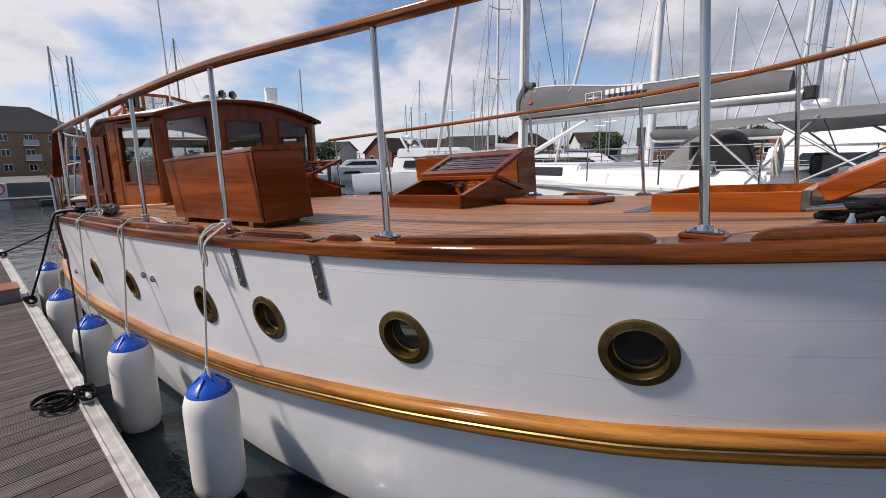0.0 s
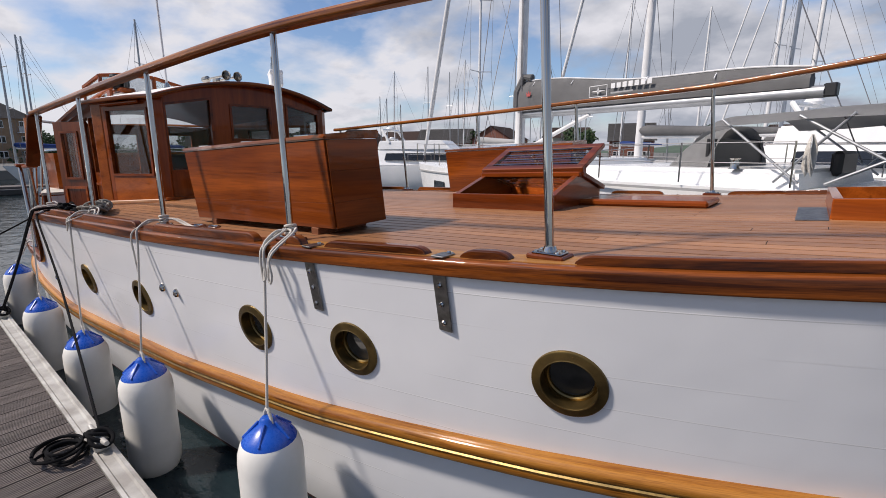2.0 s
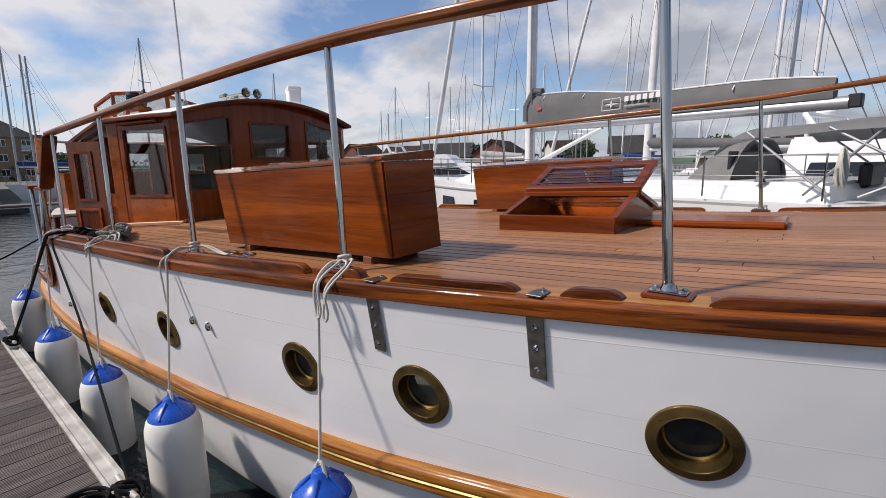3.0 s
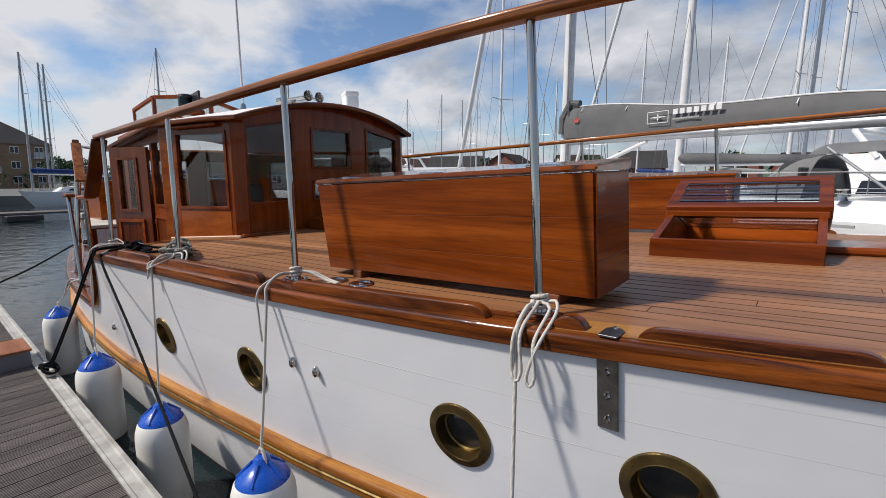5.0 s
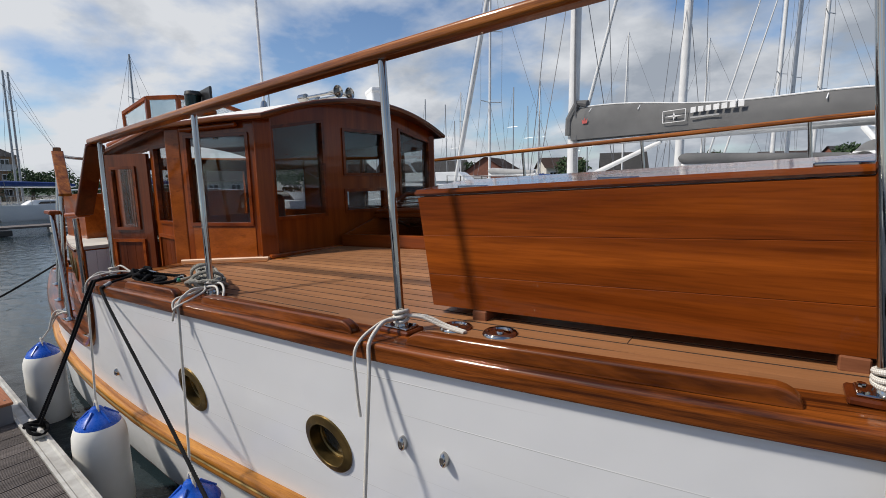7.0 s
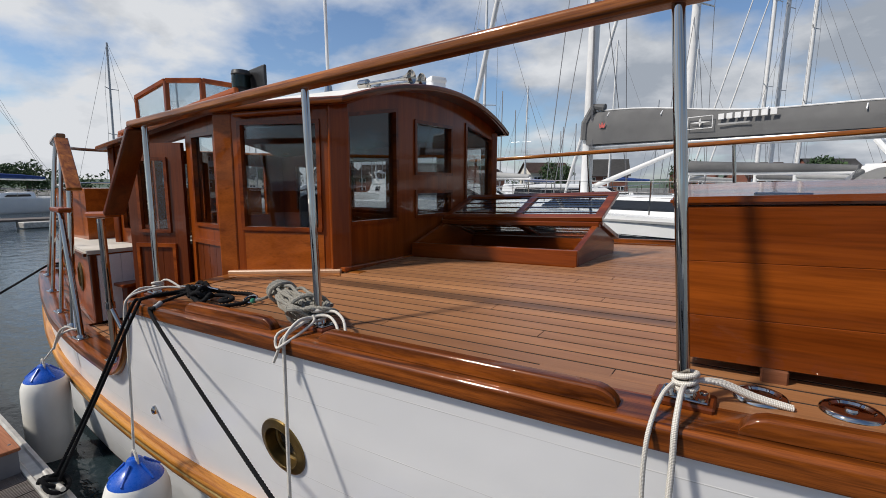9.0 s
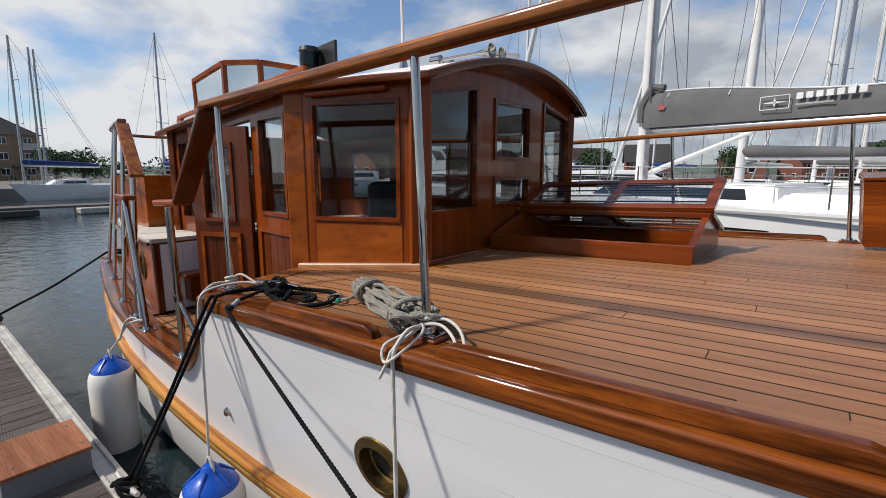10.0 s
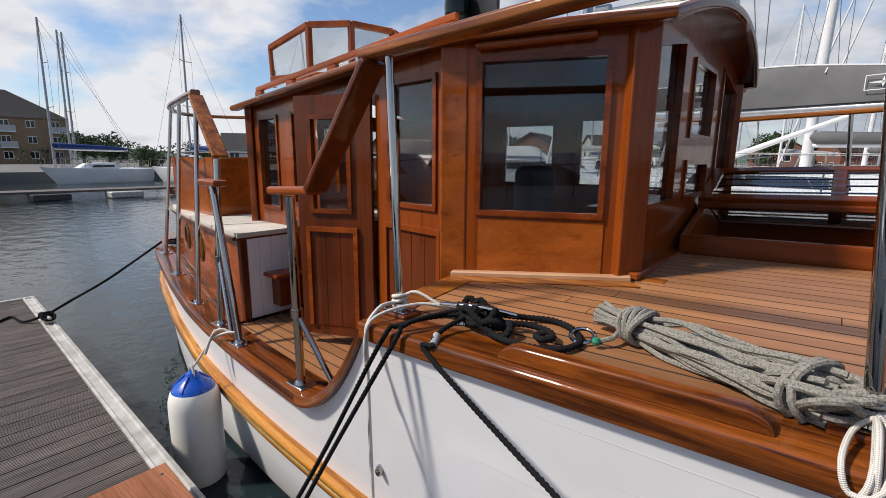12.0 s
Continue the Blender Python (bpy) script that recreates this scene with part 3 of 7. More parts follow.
part("edge_rail", sweep(edge, [(0.0, -0.13), (0.0, 0.012), (-0.022, 0.016), (-0.03, 0.004), (-0.075, 0.004), (-0.083, 0.014), (-0.10, 0.012), (-0.10, -0.05), (-0.012, -0.06), (-0.012, -0.13)][::-1], side=(0.0412, 1, 0)), M_pontal, pont, "worn aluminium edge rail")
part("end_rail", obox((PX0, pont_y(PX0) - 2.6, PZ - 0.02), (PX0, pont_y(PX0) + 0.0, PZ - 0.02), 0.05, 0.07, bev=0.006), M_pontal, pont, "worn aluminium end rail")

# ---- motor yacht: hull ----
yacht = thing("motor_yacht", "white wooden motor yacht with varnished teak deck and mahogany wheelhouse", "boat")
xs = set(round(-12.6 + 0.15 * i, 3) for i in range(100) if -12.6 + 0.15 * i < 2.3) | {2.3, -6.56, -6.62, -6.68, -7.06, -7.12, -7.18, -6.8, -6.87, -6.95}
for px, pz, pr in PORTS:
    xs = {x for x in xs if abs(x - px) > 0.135} | {round(px - 0.115, 4), round(px + 0.115, 4)}
xs = sorted(xs)
bm = bmesh.new()
uv = bm.loops.layers.uv.verify()


def hull_rows(x):
    t, c = top_z(x), port_line(x)
    mid = min(c + 0.115, t - 0.02)
    low = c - 0.115
    r = [t, (t + mid) / 2, mid, low, min(rub_z(x), low - 0.02), 0.42, 0.3, 0.06, 0.0, -0.12, -0.5]
    return r


def hv(x, z, far=False):
    y = hull_y(x, z)
    return bm.verts.new((x, 2 * MID - y if far else y, z))


def hf(vs):
    f = bm.faces.new(vs)
    f.smooth = True
    for lp in f.loops:
        c = lp.vert.co
        lp[uv].uv = (c.x, deck_z(c.x) - c.z)
    f.material_index = 1 if max(v.co.z for v in vs) < 0.07 else 0
    return f


for far in (False, True):
    cols = [[hv(x, z, far) for z in hull_rows(x)] for x in xs]
    for i in range(len(xs) - 1):
        xc = (xs[i] + xs[i + 1]) / 2
        port = next((p for p in PORTS if abs(p[0] - xc) < 0.02), None) if not far else None
        for j in range(10):
            q = (cols[i][j], cols[i + 1][j], cols[i + 1][j + 1], cols[i][j + 1])
            if port and j == 2:
                circ = []
                for k in range(32):
                    a = 2 * math.pi * (k + 0.5) / 32
                    circ.append(hv(port[0] + 0.094 * math.cos(a), port[1] + 0.094 * math.sin(a)))
                corner = {0: q[1], 1: q[0], 2: q[3], 3: q[2]}
                for s in range(4):
                    seg = [circ[(s * 8 + t) % 32] for t in range(8)]
                    for a, b in zip(seg, seg[1:]):
                        hf((corner[s], a, b))
                    hf((corner[s], seg[-1], circ[(s * 8 + 8) % 32], corner[(s + 1) % 4]))
            else:
                hf(q)
part("hull", bm, [M_hull, M_antif], yacht, "white enamelled planked hull with fine seams")


# rubbing strake: two timber mouldings with a thin brass strip between them
def along(fn, x0, x1, step=0.12):
    k = max(2, int(abs(x1 - x0) / step))
    return [fn(x0 + (x1 - x0) * i / k) for i in range(k + 1)]


def rub_pt(x, dz=0.0):
    z = rub_z(x) + dz
    return (x, hull_y(x, z), z)


def mirror(bm):
    for v in bm.verts:
        v.co.y = 2 * MID - v.co.y
    return bm


UP_PROF = [(-0.02, -0.012), (0.046, -0.012), (0.056, 0.0), (0.058, 0.018), (0.05, 0.034), (0.03, 0.044), (-0.02, 0.048)]
LO_PROF = [(-0.02, -0.07), (0.03, -0.07), (0.044, -0.058), (0.048, -0.035), (0.044, -0.018), (-0.02, -0.018)]
BR_PROF = [(-0.01, -0.02), (0.05, -0.02), (0.056, -0.016), (0.05, -0.01), (-0.01, -0.01)]
for nm, pr, mt in (("rubbing_strake", UP_PROF, M_rub), ("lower_strake", LO_PROF, M_rub), ("brass_strip", BR_PROF, M_brass)):
    part(nm, sweep(along(rub_pt, -12.5, 2.2), pr), mt, yacht, smooth=True)
    part(nm, mirror(sweep(along(rub_pt, -12.5, 2.2, 0.3), pr)), mt, yacht, smooth=True)


# covering board round the raised deck, with its rounded outer edge
def cap_pt(x):
    return (x, edge_y(x), deck_z(x, edge_y(x)))


CAP = [(0.0, -0.064), (0.026, -0.062), (0.031, -0.054), (0.031, -0.013), (0.026, -0.004), (0.016, 0.0), (-0.122, 0.0), (-0.122, -0.05)]
part("covering_board", sweep(along(cap_pt, -6.57, 2.15, 0.1), CAP), M_cap, yacht, "varnished covering board", smooth=True)
def far_edge(bm):
    """The far edge of the deck lies a little lower than the near one."""
    mirror(bm)
    for v in bm.verts:
        v.co.z -= 0.020 * (v.co.y - MID)
    return bm


part("covering_board", far_edge(sweep(along(cap_pt, -6.66, 2.15, 0.2), CAP)), M_cap, yacht, smooth=True)


# the top of the covering board forward is worn to bare pale wood between the toe rails
part("worn_top", sweep(along(cap_pt, -2.70, -1.40, 0.1), [(-0.004, -0.001), (-0.004, 0.0026), (-0.117, 0.0026), (-0.118, -0.001)]), M_worn, yacht, "pale worn top of the covering board")


# margin board between the covering board and the planking where the side curves in
for far in (False, True):
    b = bmesh.new()
    cols = []
    for i in range(64):
        x = -4.4 + 6.4 * i / 63
        yy = [edge_y(x) + o for o in (0.119, 0.16, 0.215)]
        cols.append([b.verts.new((x, 2 * MID - y if far else y, deck_z(x, 2 * MID - y if far else y) - 0.0003)) for y in yy])
    for a, c in zip(cols, cols[1:]):
        for j in range(2):
            b.faces.new((a[j], c[j], c[j + 1], a[j + 1]) if not far else (a[j + 1], c[j + 1], c[j], a[j]))
    part("margin_board", b, M_teak, yacht)


# the step where the raised deck drops to the after side deck
def step_pt(k):
    x = -6.56 - 0.62 * k
    z = low_z(x) + (deck_z(-6.56) - low_z(-7.1)) * (1 - k) ** 1.72
    return (x, hull_y(x, z - 0.058) + 0.010 - 0.022 * k, z)


STEP = [(0.004, -0.062), (0.03, -0.054), (0.034, -0.03), (0.024, -0.004), (0.0, 0.0), (-0.11, 0.0), (-0.11, -0.06)]
part("gunwale_sweep", sweep([step_pt(1 - i / 16) for i in range(17)], STEP), M_cap, yacht, "curved gunwale end", smooth=True)
part("after_gunwale", sweep(along(lambda x: (x, low_y(x), low_z(x)), -12.45, -7.17, 0.12), [(0.004, -0.06), (0.03, -0.054), (0.034, -0.03), (0.024, -0.004), (0.0, 0.0), (-0.15, 0.0), (-0.15, -0.05)]), M_cap, yacht, smooth=True)
part("after_gunwale", mirror(sweep(along(lambda x: (x, low_y(x), low_z(x)), -12.45, -7.07, 0.3), [(0.03, -0.06), (0.03, 0.0), (-0.15, 0.0), (-0.15, -0.05)])), M_cap, yacht)

STAN_X = [-0.358, -1.522, -2.764, -4.012, -5.262, -6.510]
STAN_Y = [1.660, 1.382, 1.234, 1.174, 1.157, 1.160]
def toe(x0, x1):
    """A low rounded strip with rounded ends."""
    k = max(6, int((x1 - x0) / 0.05))
    xs_ = sorted({x0 + (x1 - x0) * i / k for i in range(k + 1)} | {x0 + q for q in (0.004, 0.014, 0.03, 0.045)} | {x1 - q for q in (0.004, 0.014, 0.03, 0.045)})
    bm = bmesh.new()
    uv = bm.loops.layers.uv.verify()
    rings = []
    for x in xs_:
        d = min(x - x0, x1 - x, 0.06) / 0.06
        s = max(0.06, math.sqrt(max(0.0, 1 - (1 - d) ** 2)))
        c = Vector(cap_pt(x))
        rings.append([bm.verts.new(c + Vector((0, -(-0.03 + (a + 0.03) * (0.85 + 0.15 * s)), b * s * (1.0 if x0 < -2.5 else 0.72)))) for a, b in TOE])
    for xa, xb, ra, rb in zip(xs_, xs_[1:], rings, rings[1:]):
        for j in range(len(TOE)):
            f = bm.faces.new((ra[j], ra[(j + 1) % len(TOE)], rb[(j + 1) % len(TOE)], rb[j]))
            for lp, w in zip(f.loops, ((xa, 0.012 * j), (xa, 0.012 * j + 0.012), (xb, 0.012 * j + 0.012), (xb, 0.012 * j))):
                lp[uv].uv = (w[0] + 3.7, w[1] + 0.4)
    bm.faces.new(rings[0][::-1]); bm.faces.new(rings[-1])
    return bm


TOE = [(-0.004, 0.002), (-0.005, 0.036), (-0.009, 0.042), (-0.015, 0.044), (-0.041, 0.044), (-0.047, 0.042), (-0.051, 0.036), (-0.052, 0.002)]
for x0, x1 in ((-6.02, -5.40), (-5.14, -4.14), (-3.90, -2.90), (-2.68, -2.58), (-2.44, -1.94), (-1.80, -1.62), (-1.41, -0.47), (-0.23, 1.6)):
    part("toe_rail", toe(x0, x1), M_cap, yacht, smooth=True)
for x0, x1 in ((-5.9, -5.40), (-5.14, -4.14), (-3.90, -2.90), (-2.44, -1.94), (-1.41, -0.47), (-0.23, 1.6)):
    part("toe_rail", far_edge(toe(x0, x1)), M_cap, yacht, smooth=True)

# ---- wheelhouse walls in plan: front corner, diagonal, side ----
WA, WB, WC = (-6.70, 1.70), (-5.99, 1.99), (-5.97, 2 * MID - 1.99)
WD, WE, WF = (-6.70, 2 * MID - 1.70), (-9.0, 2 * MID - 2.0), (-9.0, 2.0)
# hatch openings through the deck: x0, x1, y0, y1
H0, H1, H2 = (-0.785, -0.16, 2.48, 3.42), (-2.77, -2.04, 2.51, 3.28), (-5.95, -4.74, 2.64, 3.50)
HOLES = [H0, H1, H2]


def inner_far_y(x):
    return 2 * MID - edge_y(x) - 0.123


def house_x(y):
    """Where the deck meets the wheelhouse."""
    y = min(y, 2 * MID - y)
    if y < WA[1]:
        return table(y, [(1.15, -6.61), (1.30, -6.65), (1.70, -6.68)])
    if y < WB[1]:
        return WA[0] + (y - WA[1]) / (WB[1] - WA[1]) * (WB[0] - WA[0]) + 0.02
    return WB[0] + 0.02


def clip_x(y):
    """Deck planking runs from the house to the curved margin at the bow."""
    yy = y if y < MID else 2 * MID - y
    lo, hi = -3.0, 2.2
    if edge_y(hi) + 0.123 < yy:
        return hi
    for _ in range(30):
        m = (lo + hi) / 2
        if edge_y(m) + 0.123 < yy:
            lo = m
        else:
            hi = m
    return lo


# ---- chest ----
chest = thing("deck_chest", "large varnished mahogany deck chest with sloping ends", "chest")
CX0, CX1, CXT0, CXT1 = -4.048, -2.640, -4.088, -2.654
CY0, CY1, CYT0, CYT1 = 1.405, 1.742, 1.375, 1.705
CB, CT = 0.032, 0.456


def chest_corner(u, v, h):
    k = h
    x = (CX0 + (CXT0 - CX0) * k) * (1 - u) + (CX1 + (CXT1 - CX1) * k) * u
    y = (CY0 + (CYT0 - CY0) * k) * (1 - v) + (CY1 + (CYT1 - CY1) * k) * v
    return Vector((x, y, deck_z(x, y) + CB + (CT - CB) * h))


bm = bmesh.new()
vs = [bm.verts.new(chest_corner(u, v, h)) for h in (0, 1) for u, v in ((0, 0), (1, 0), (1, 1), (0, 1))]
for q in ((3, 2, 1, 0), (4, 5, 6, 7), (0, 1, 5, 4), (1, 2, 6, 5), (2, 3, 7, 6), (3, 0, 4, 7)):
    bm.faces.new([vs[i] for i in q])
bmesh.ops.bevel(bm, geom=bm.edges[:], offset=0.008, segments=2, affect="EDGES")
part("body", bm, M_chest, chest, smooth=True)
bm = bmesh.new()
lid = []
for h in (0, 1):
    for u, v in ((0, 0), (1, 0), (1, 1), (0, 1)):
        c = chest_corner(u, v, 1)
        c.x += 0.010 * (1 if u else -1); c.y += 0.010 * (1 if v else -1); c.z += 0.003 + 0.022 * h + 0.022 * h * v
        lid.append(bm.verts.new(c))
for q in ((3, 2, 1, 0), (4, 5, 6, 7), (0, 1, 5, 4), (1, 2, 6, 5), (2, 3, 7, 6), (3, 0, 4, 7)):
    bm.faces.new([lid[i] for i in q])
bmesh.ops.bevel(bm, geom=bm.edges[:], offset=0.007, segments=2, affect="EDGES")
part("lid", bm, M_lid, chest, "glossy varnished lid", smooth=True)


def chest_board(u, v, h, out, mt):
    """One board on the chest's outside: ranges of u, v and height, set 'out' proud of the body."""
    bm = bmesh.new()
    inner = [chest_corner(a, c, k) for a, c, k in ((u[0], v[0], h[0]), (u[1], v[1], h[0]), (u[1], v[1], h[1]), (u[0], v[0], h[1]))]
    a = [bm.verts.new(p) for p in inner]
    c = [bm.verts.new(p + Vector(out)) for p in inner]
    bm.faces.new(a[::-1]); bm.faces.new(c)
    for i in range(4):
        bm.faces.new((a[i], a[(i + 1) % 4], c[(i + 1) % 4], c[i]))
    bmesh.ops.bevel(bm, geom=[e for e in bm.edges if all(vv in c for vv in e.verts)], offset=0.0012, segments=1, affect="EDGES")
    part("board", bm, mt, chest)


for h0, h1 in ((0.006, 0.300), (0.302, 0.655), (0.657, 0.994)):
    chest_board((0.004, 0.996), (0, 0), (h0, h1), (0, -0.004, 0), M_chest)
    chest_board((1, 1), (0.012, 0.988), (h0, h1), (0.004, 0, 0), M_chestend)
for fx in (-3.83, -2.80):
    part("foot", bbox((fx - 0.03, 1.395, deck_z(fx, 1.4) - 0.004), (fx + 0.03, 1.72, deck_z(fx, 1.4) + CB + 0.004), 0.004), M_ply, chest, "bare pale wooden foot")
for fx in (-3.85, -3.35, -2.85):
    zz = deck_z(fx) + CT + 0.034
    part("hinge", bbox((fx - 0.06, 1.385, zz - 0.006), (fx + 0.06, 1.42, zz + 0.004), 0.003), M_chrome, chest, "chrome strap hinge")

# ---- stanchions and handrails ----
def stanchion(x, y, ex, far=False):
    yy = 2 * MID - y if far else y
    z = deck_z(x, yy)
    s = -1 if far else 1
    st = part("stanchion", lathe([(0.0, 0.02), (0.018, 0.02), (0.018, 0.04), (0.015, 0.045), (0.015, 0.885 + ex), (0.0, 0.885 + ex)], 16, m=Matrix.Translation((x, yy, z)) @ Matrix.Shear("XY", 4, (-0.08, 0.035 * s))), M_chrome, yacht, "polished steel stanchion", smooth=True)
    bm = bbox((x - 0.066, yy - 0.046, z - 0.002), (x + 0.066, yy + 0.046, z + 0.016), 0.005)
    part("pad", bm, M_dark, st, "dark wooden pad")
    bm = bbox((x - 0.052, yy - 0.034, z + 0.0155), (x + 0.052, yy + 0.034, z + 0.023), 0.003)
    for dx in (-0.038, 0.038):
        for dy in (-0.024, 0.024):
            bm = lathe([(0.0, 0.0), (0.009, 0.0), (0.008, 0.005), (0, 0.006)], 8, bm, Matrix.Translation((x + dx, yy + dy, z + 0.022)))
    bm = lathe([(0.026, 0.0), (0.024, 0.008), (0.0195, 0.018), (0.0, 0.018)], 16, bm, Matrix.Translation((x, yy, z + 0.022)))
    part("base_plate", bm, M_chrome, st, "steel base plate with bolts", smooth=True)
    return (x - 0.08 * 0.86, yy + 0.035 * s * 0.86, z + 0.868 + ex)


STAN_EX = [0.0, 0.008, 0.052, 0.048, 0.024, 0.01]
tops = [stanchion(x, y, e) for x, y, e in zip(STAN_X, STAN_Y, STAN_EX)]
ftops = [stanchion(x, y, e * 0.5, True) for x, y, e in zip(STAN_X, STAN_Y, STAN_EX)]
RAIL = [(a, b + 0.027) for a, b in rounded(0.068, 0.040, 0.014, 4)]
fore = Vector((0.9, 2.08, deck_z(0.9) + 0.87))
line = smooth_pts([fore] + tops + [Vector(tops[-1]) + Vector((-0.10, 0.0, -0.004))], 0.08)
part("handrail", sweep(line[::-1], RAIL), M_rail, yacht, "varnished wooden handrail", smooth=True)
fl = smooth_pts([Vector((0.9, 2 * MID - 2.08, deck_z(0.9) + 0.85))] + ftops + [Vector(ftops[-1]) + Vector((-0.1, 0, 0))], 0.12)
part("handrail", sweep(fl[::-1], RAIL), M_rail, yacht, "varnished wooden handrail", smooth=True)

# ---- fenders ----
def fender(x, y, z, top):
    """z: top of the eye; top: where its rope is tied."""
    f = thing("fender", "white cylindrical fender with blue top hung by white rope", "fender", "fenders along the hull", (x, y, z - 0.82))
    prof = [(0.0, 0.0), (0.05, 0.004), (0.094, 0.02), (0.127, 0.052), (0.144, 0.10), (0.15, 0.16), (0.15, 0.60), (0.146, 0.65), (0.134, 0.69), (0.122, 0.708)]
    part("body", lathe(prof, 36), M_fend, f, smooth=True)
    part("cap", lathe([(0.125, 0.70), (0.124, 0.708), (0.106, 0.735), (0.068, 0.765), (0.044, 0.785), (0.036, 0.805), (0.027, 0.814), (0.0, 0.816)], 36), M_blue, f, "blue moulded cap", smooth=True)
    for k in range(5):
        a = 2 * math.pi * k / 5 + 0.3
        part("rib", obox((0.117 * math.cos(a), 0.117 * math.sin(a), 0.722), (0.04 * math.cos(a), 0.04 * math.sin(a), 0.796), 0.013, 0.014, bev=0.004), M_blue, f)
    v = Vector(top) - f.location
    e = Vector((0, 0, 0.80))
    bm = tube(smooth_pts([e + Vector((-0.035, 0, -0.01)), e + Vector((-0.02, 0, 0.03)), e + Vector((0, 0, 0.055)), e + Vector((0.02, 0, 0.03)), e + Vector((0.035, 0, -0.01))], 0.01), 0.0075, 8)
    ex_, ez_ = edge_y(top[0]) - f.location.y, deck_z(top[0]) - f.location.z
    if top[2] > 1.2:
        lip = Vector((v.x, ex_ - 0.042, ez_ - 0.075))
        way = [e + Vector((0, 0, 0.045)), e.lerp(lip, 0.4), e.lerp(lip, 0.75), lip, Vector((v.x, ex_ - 0.042, ez_ - 0.02)), Vector((v.x, ex_ - 0.028, ez_ + 0.016)), Vector((v.x, ex_ + 0.03, ez_ + 0.054)), v]
    else:
        way = [e + Vector((0, 0, 0.03)), e.lerp(v, 0.5), v]
    bm = tube(smooth_pts(way, 0.02), 0.0068, 8, bm)
    part("rope", bm, M_rope, f, "white braided rope", smooth=True)
    return f


FENDERS = [(-2.73, 1.015, 0.812, 2), (-4.03, 0.95, 0.765, 3), (-5.21, 0.945, 0.665, 4), (-6.43, 0.945, 0.705, 5)]
for fx, fy, fz, si in FENDERS:
    fender(fx, fy, fz, (STAN_X[si], STAN_Y[si] - 0.03, deck_z(STAN_X[si]) + 0.05))
fender(-8.30, 1.12, 0.728, (-8.22, 1.25, 0.98))
far_chest = copy_thing(chest, pose(0.06, 2.69, -0.012))
tagged(far_chest, "varnished mahogany deck chest beside the far rail", "chest", "deck chests")
tagged(chest, group="deck chests")
# added dark sheet just inside the planking, so the portholes read dim
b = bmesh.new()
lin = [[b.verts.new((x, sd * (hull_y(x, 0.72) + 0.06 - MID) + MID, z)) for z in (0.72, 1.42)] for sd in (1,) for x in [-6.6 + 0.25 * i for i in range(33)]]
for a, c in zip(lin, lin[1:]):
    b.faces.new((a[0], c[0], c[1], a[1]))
part("dark_backing", b, M_inner, yacht)

# ---- portholes ----
def porthole(x, z, y=None, nrm=None):
    """A brass port with its rim proud of the side and the glass set back."""
    y = hull_y(x, z) if y is None else y
    if nrm is None:
        e = 0.05
        gx = (hull_y(x + e, z) - hull_y(x - e, z)) / (2 * e)
        gz = (hull_y(x, z + e) - hull_y(x, z - e)) / (2 * e)
        nrm = Vector((gx, -1, gz)).normalized()
    m = nrm.to_track_quat("Z", "Y").to_matrix().to_4x4() @ Matrix.Scale(0.935, 4)
    m.translation = (x, y, z)
    pr = part("porthole", lathe([(0.099, -0.07), (0.099, 0.012), (0.101, 0.0165), (0.104, 0.017), (0.107, 0.0145), (0.131, 0.011), (0.1365, 0.008), (0.138, 0.003), (0.138, -0.01), (0.106, -0.01), (0.106, -0.07)], 48, m=m, closed=True), M_brass, yacht, "round brass porthole", smooth=True)
    part("inner_rim", lathe([(0.082, -0.05), (0.083, -0.036), (0.088, -0.031), (0.099, -0.034), (0.099, -0.056), (0.082, -0.056)], 48, m=m, closed=True), M_brass, pr, smooth=True)
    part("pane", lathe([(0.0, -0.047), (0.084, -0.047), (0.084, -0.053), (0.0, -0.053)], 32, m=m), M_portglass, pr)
    for k in range(6):
        a = math.pi / 3 * k + 0.4
        part("screw", lathe([(0.0, 0.0125), (0.0045, 0.012), (0.005, 0.009)], 8, m=m @ Matrix.Translation((0.119 * math.cos(a), 0.119 * math.sin(a), 0.001))), M_brass, pr)


for px, pz, pr_ in PORTS:
    porthole(px, pz)

# steel straps bolted to the side, and small vents
for sx in (-1.866, -2.508):
    z0 = deck_z(sx)
    pts = []
    ey = edge_y(sx)
    b2 = obox((sx, hull_y(sx, z0 - 0.06) - 0.005, z0 - 0.06), (sx, hull_y(sx, z0 - 0.285) - 0.005, z0 - 0.285), 0.060, 0.006, up=(0, 1, 0), bev=0.0015)
    st = part("strap", b2, M_steel, yacht, "dull steel strap bolted over the gunwale")
    for dz in (0.10, 0.175, 0.25):
        zz = z0 - dz
        part("bolt", lathe([(0.0, 0.012), (0.006, 0.011), (0.0105, 0.005), (0.0105, -0.006)], 10, m=Matrix.Translation((sx, hull_y(sx, zz) - 0.009, zz)) @ Matrix.Rotation(radians(90), 4, "X")), M_chrome, st)
    outline = [(sx - 0.026, ey - 0.028), (sx + 0.026, ey - 0.028)] + [(sx + 0.026 * math.cos(math.pi * q / 10), ey + 0.035 + 0.026 * math.sin(math.pi * q / 10)) for q in range(11)]
    part("tab", prism(outline, z0 + 0.003, z0 + 0.009, bev=0.0012), M_steel, st)
    part("bolt", lathe([(0.0, 0.006), (0.007, 0.005), (0.009, 0.0)], 10, m=Matrix.Translation((sx, ey + 0.045, z0 + 0.010))), M_chrome, st)
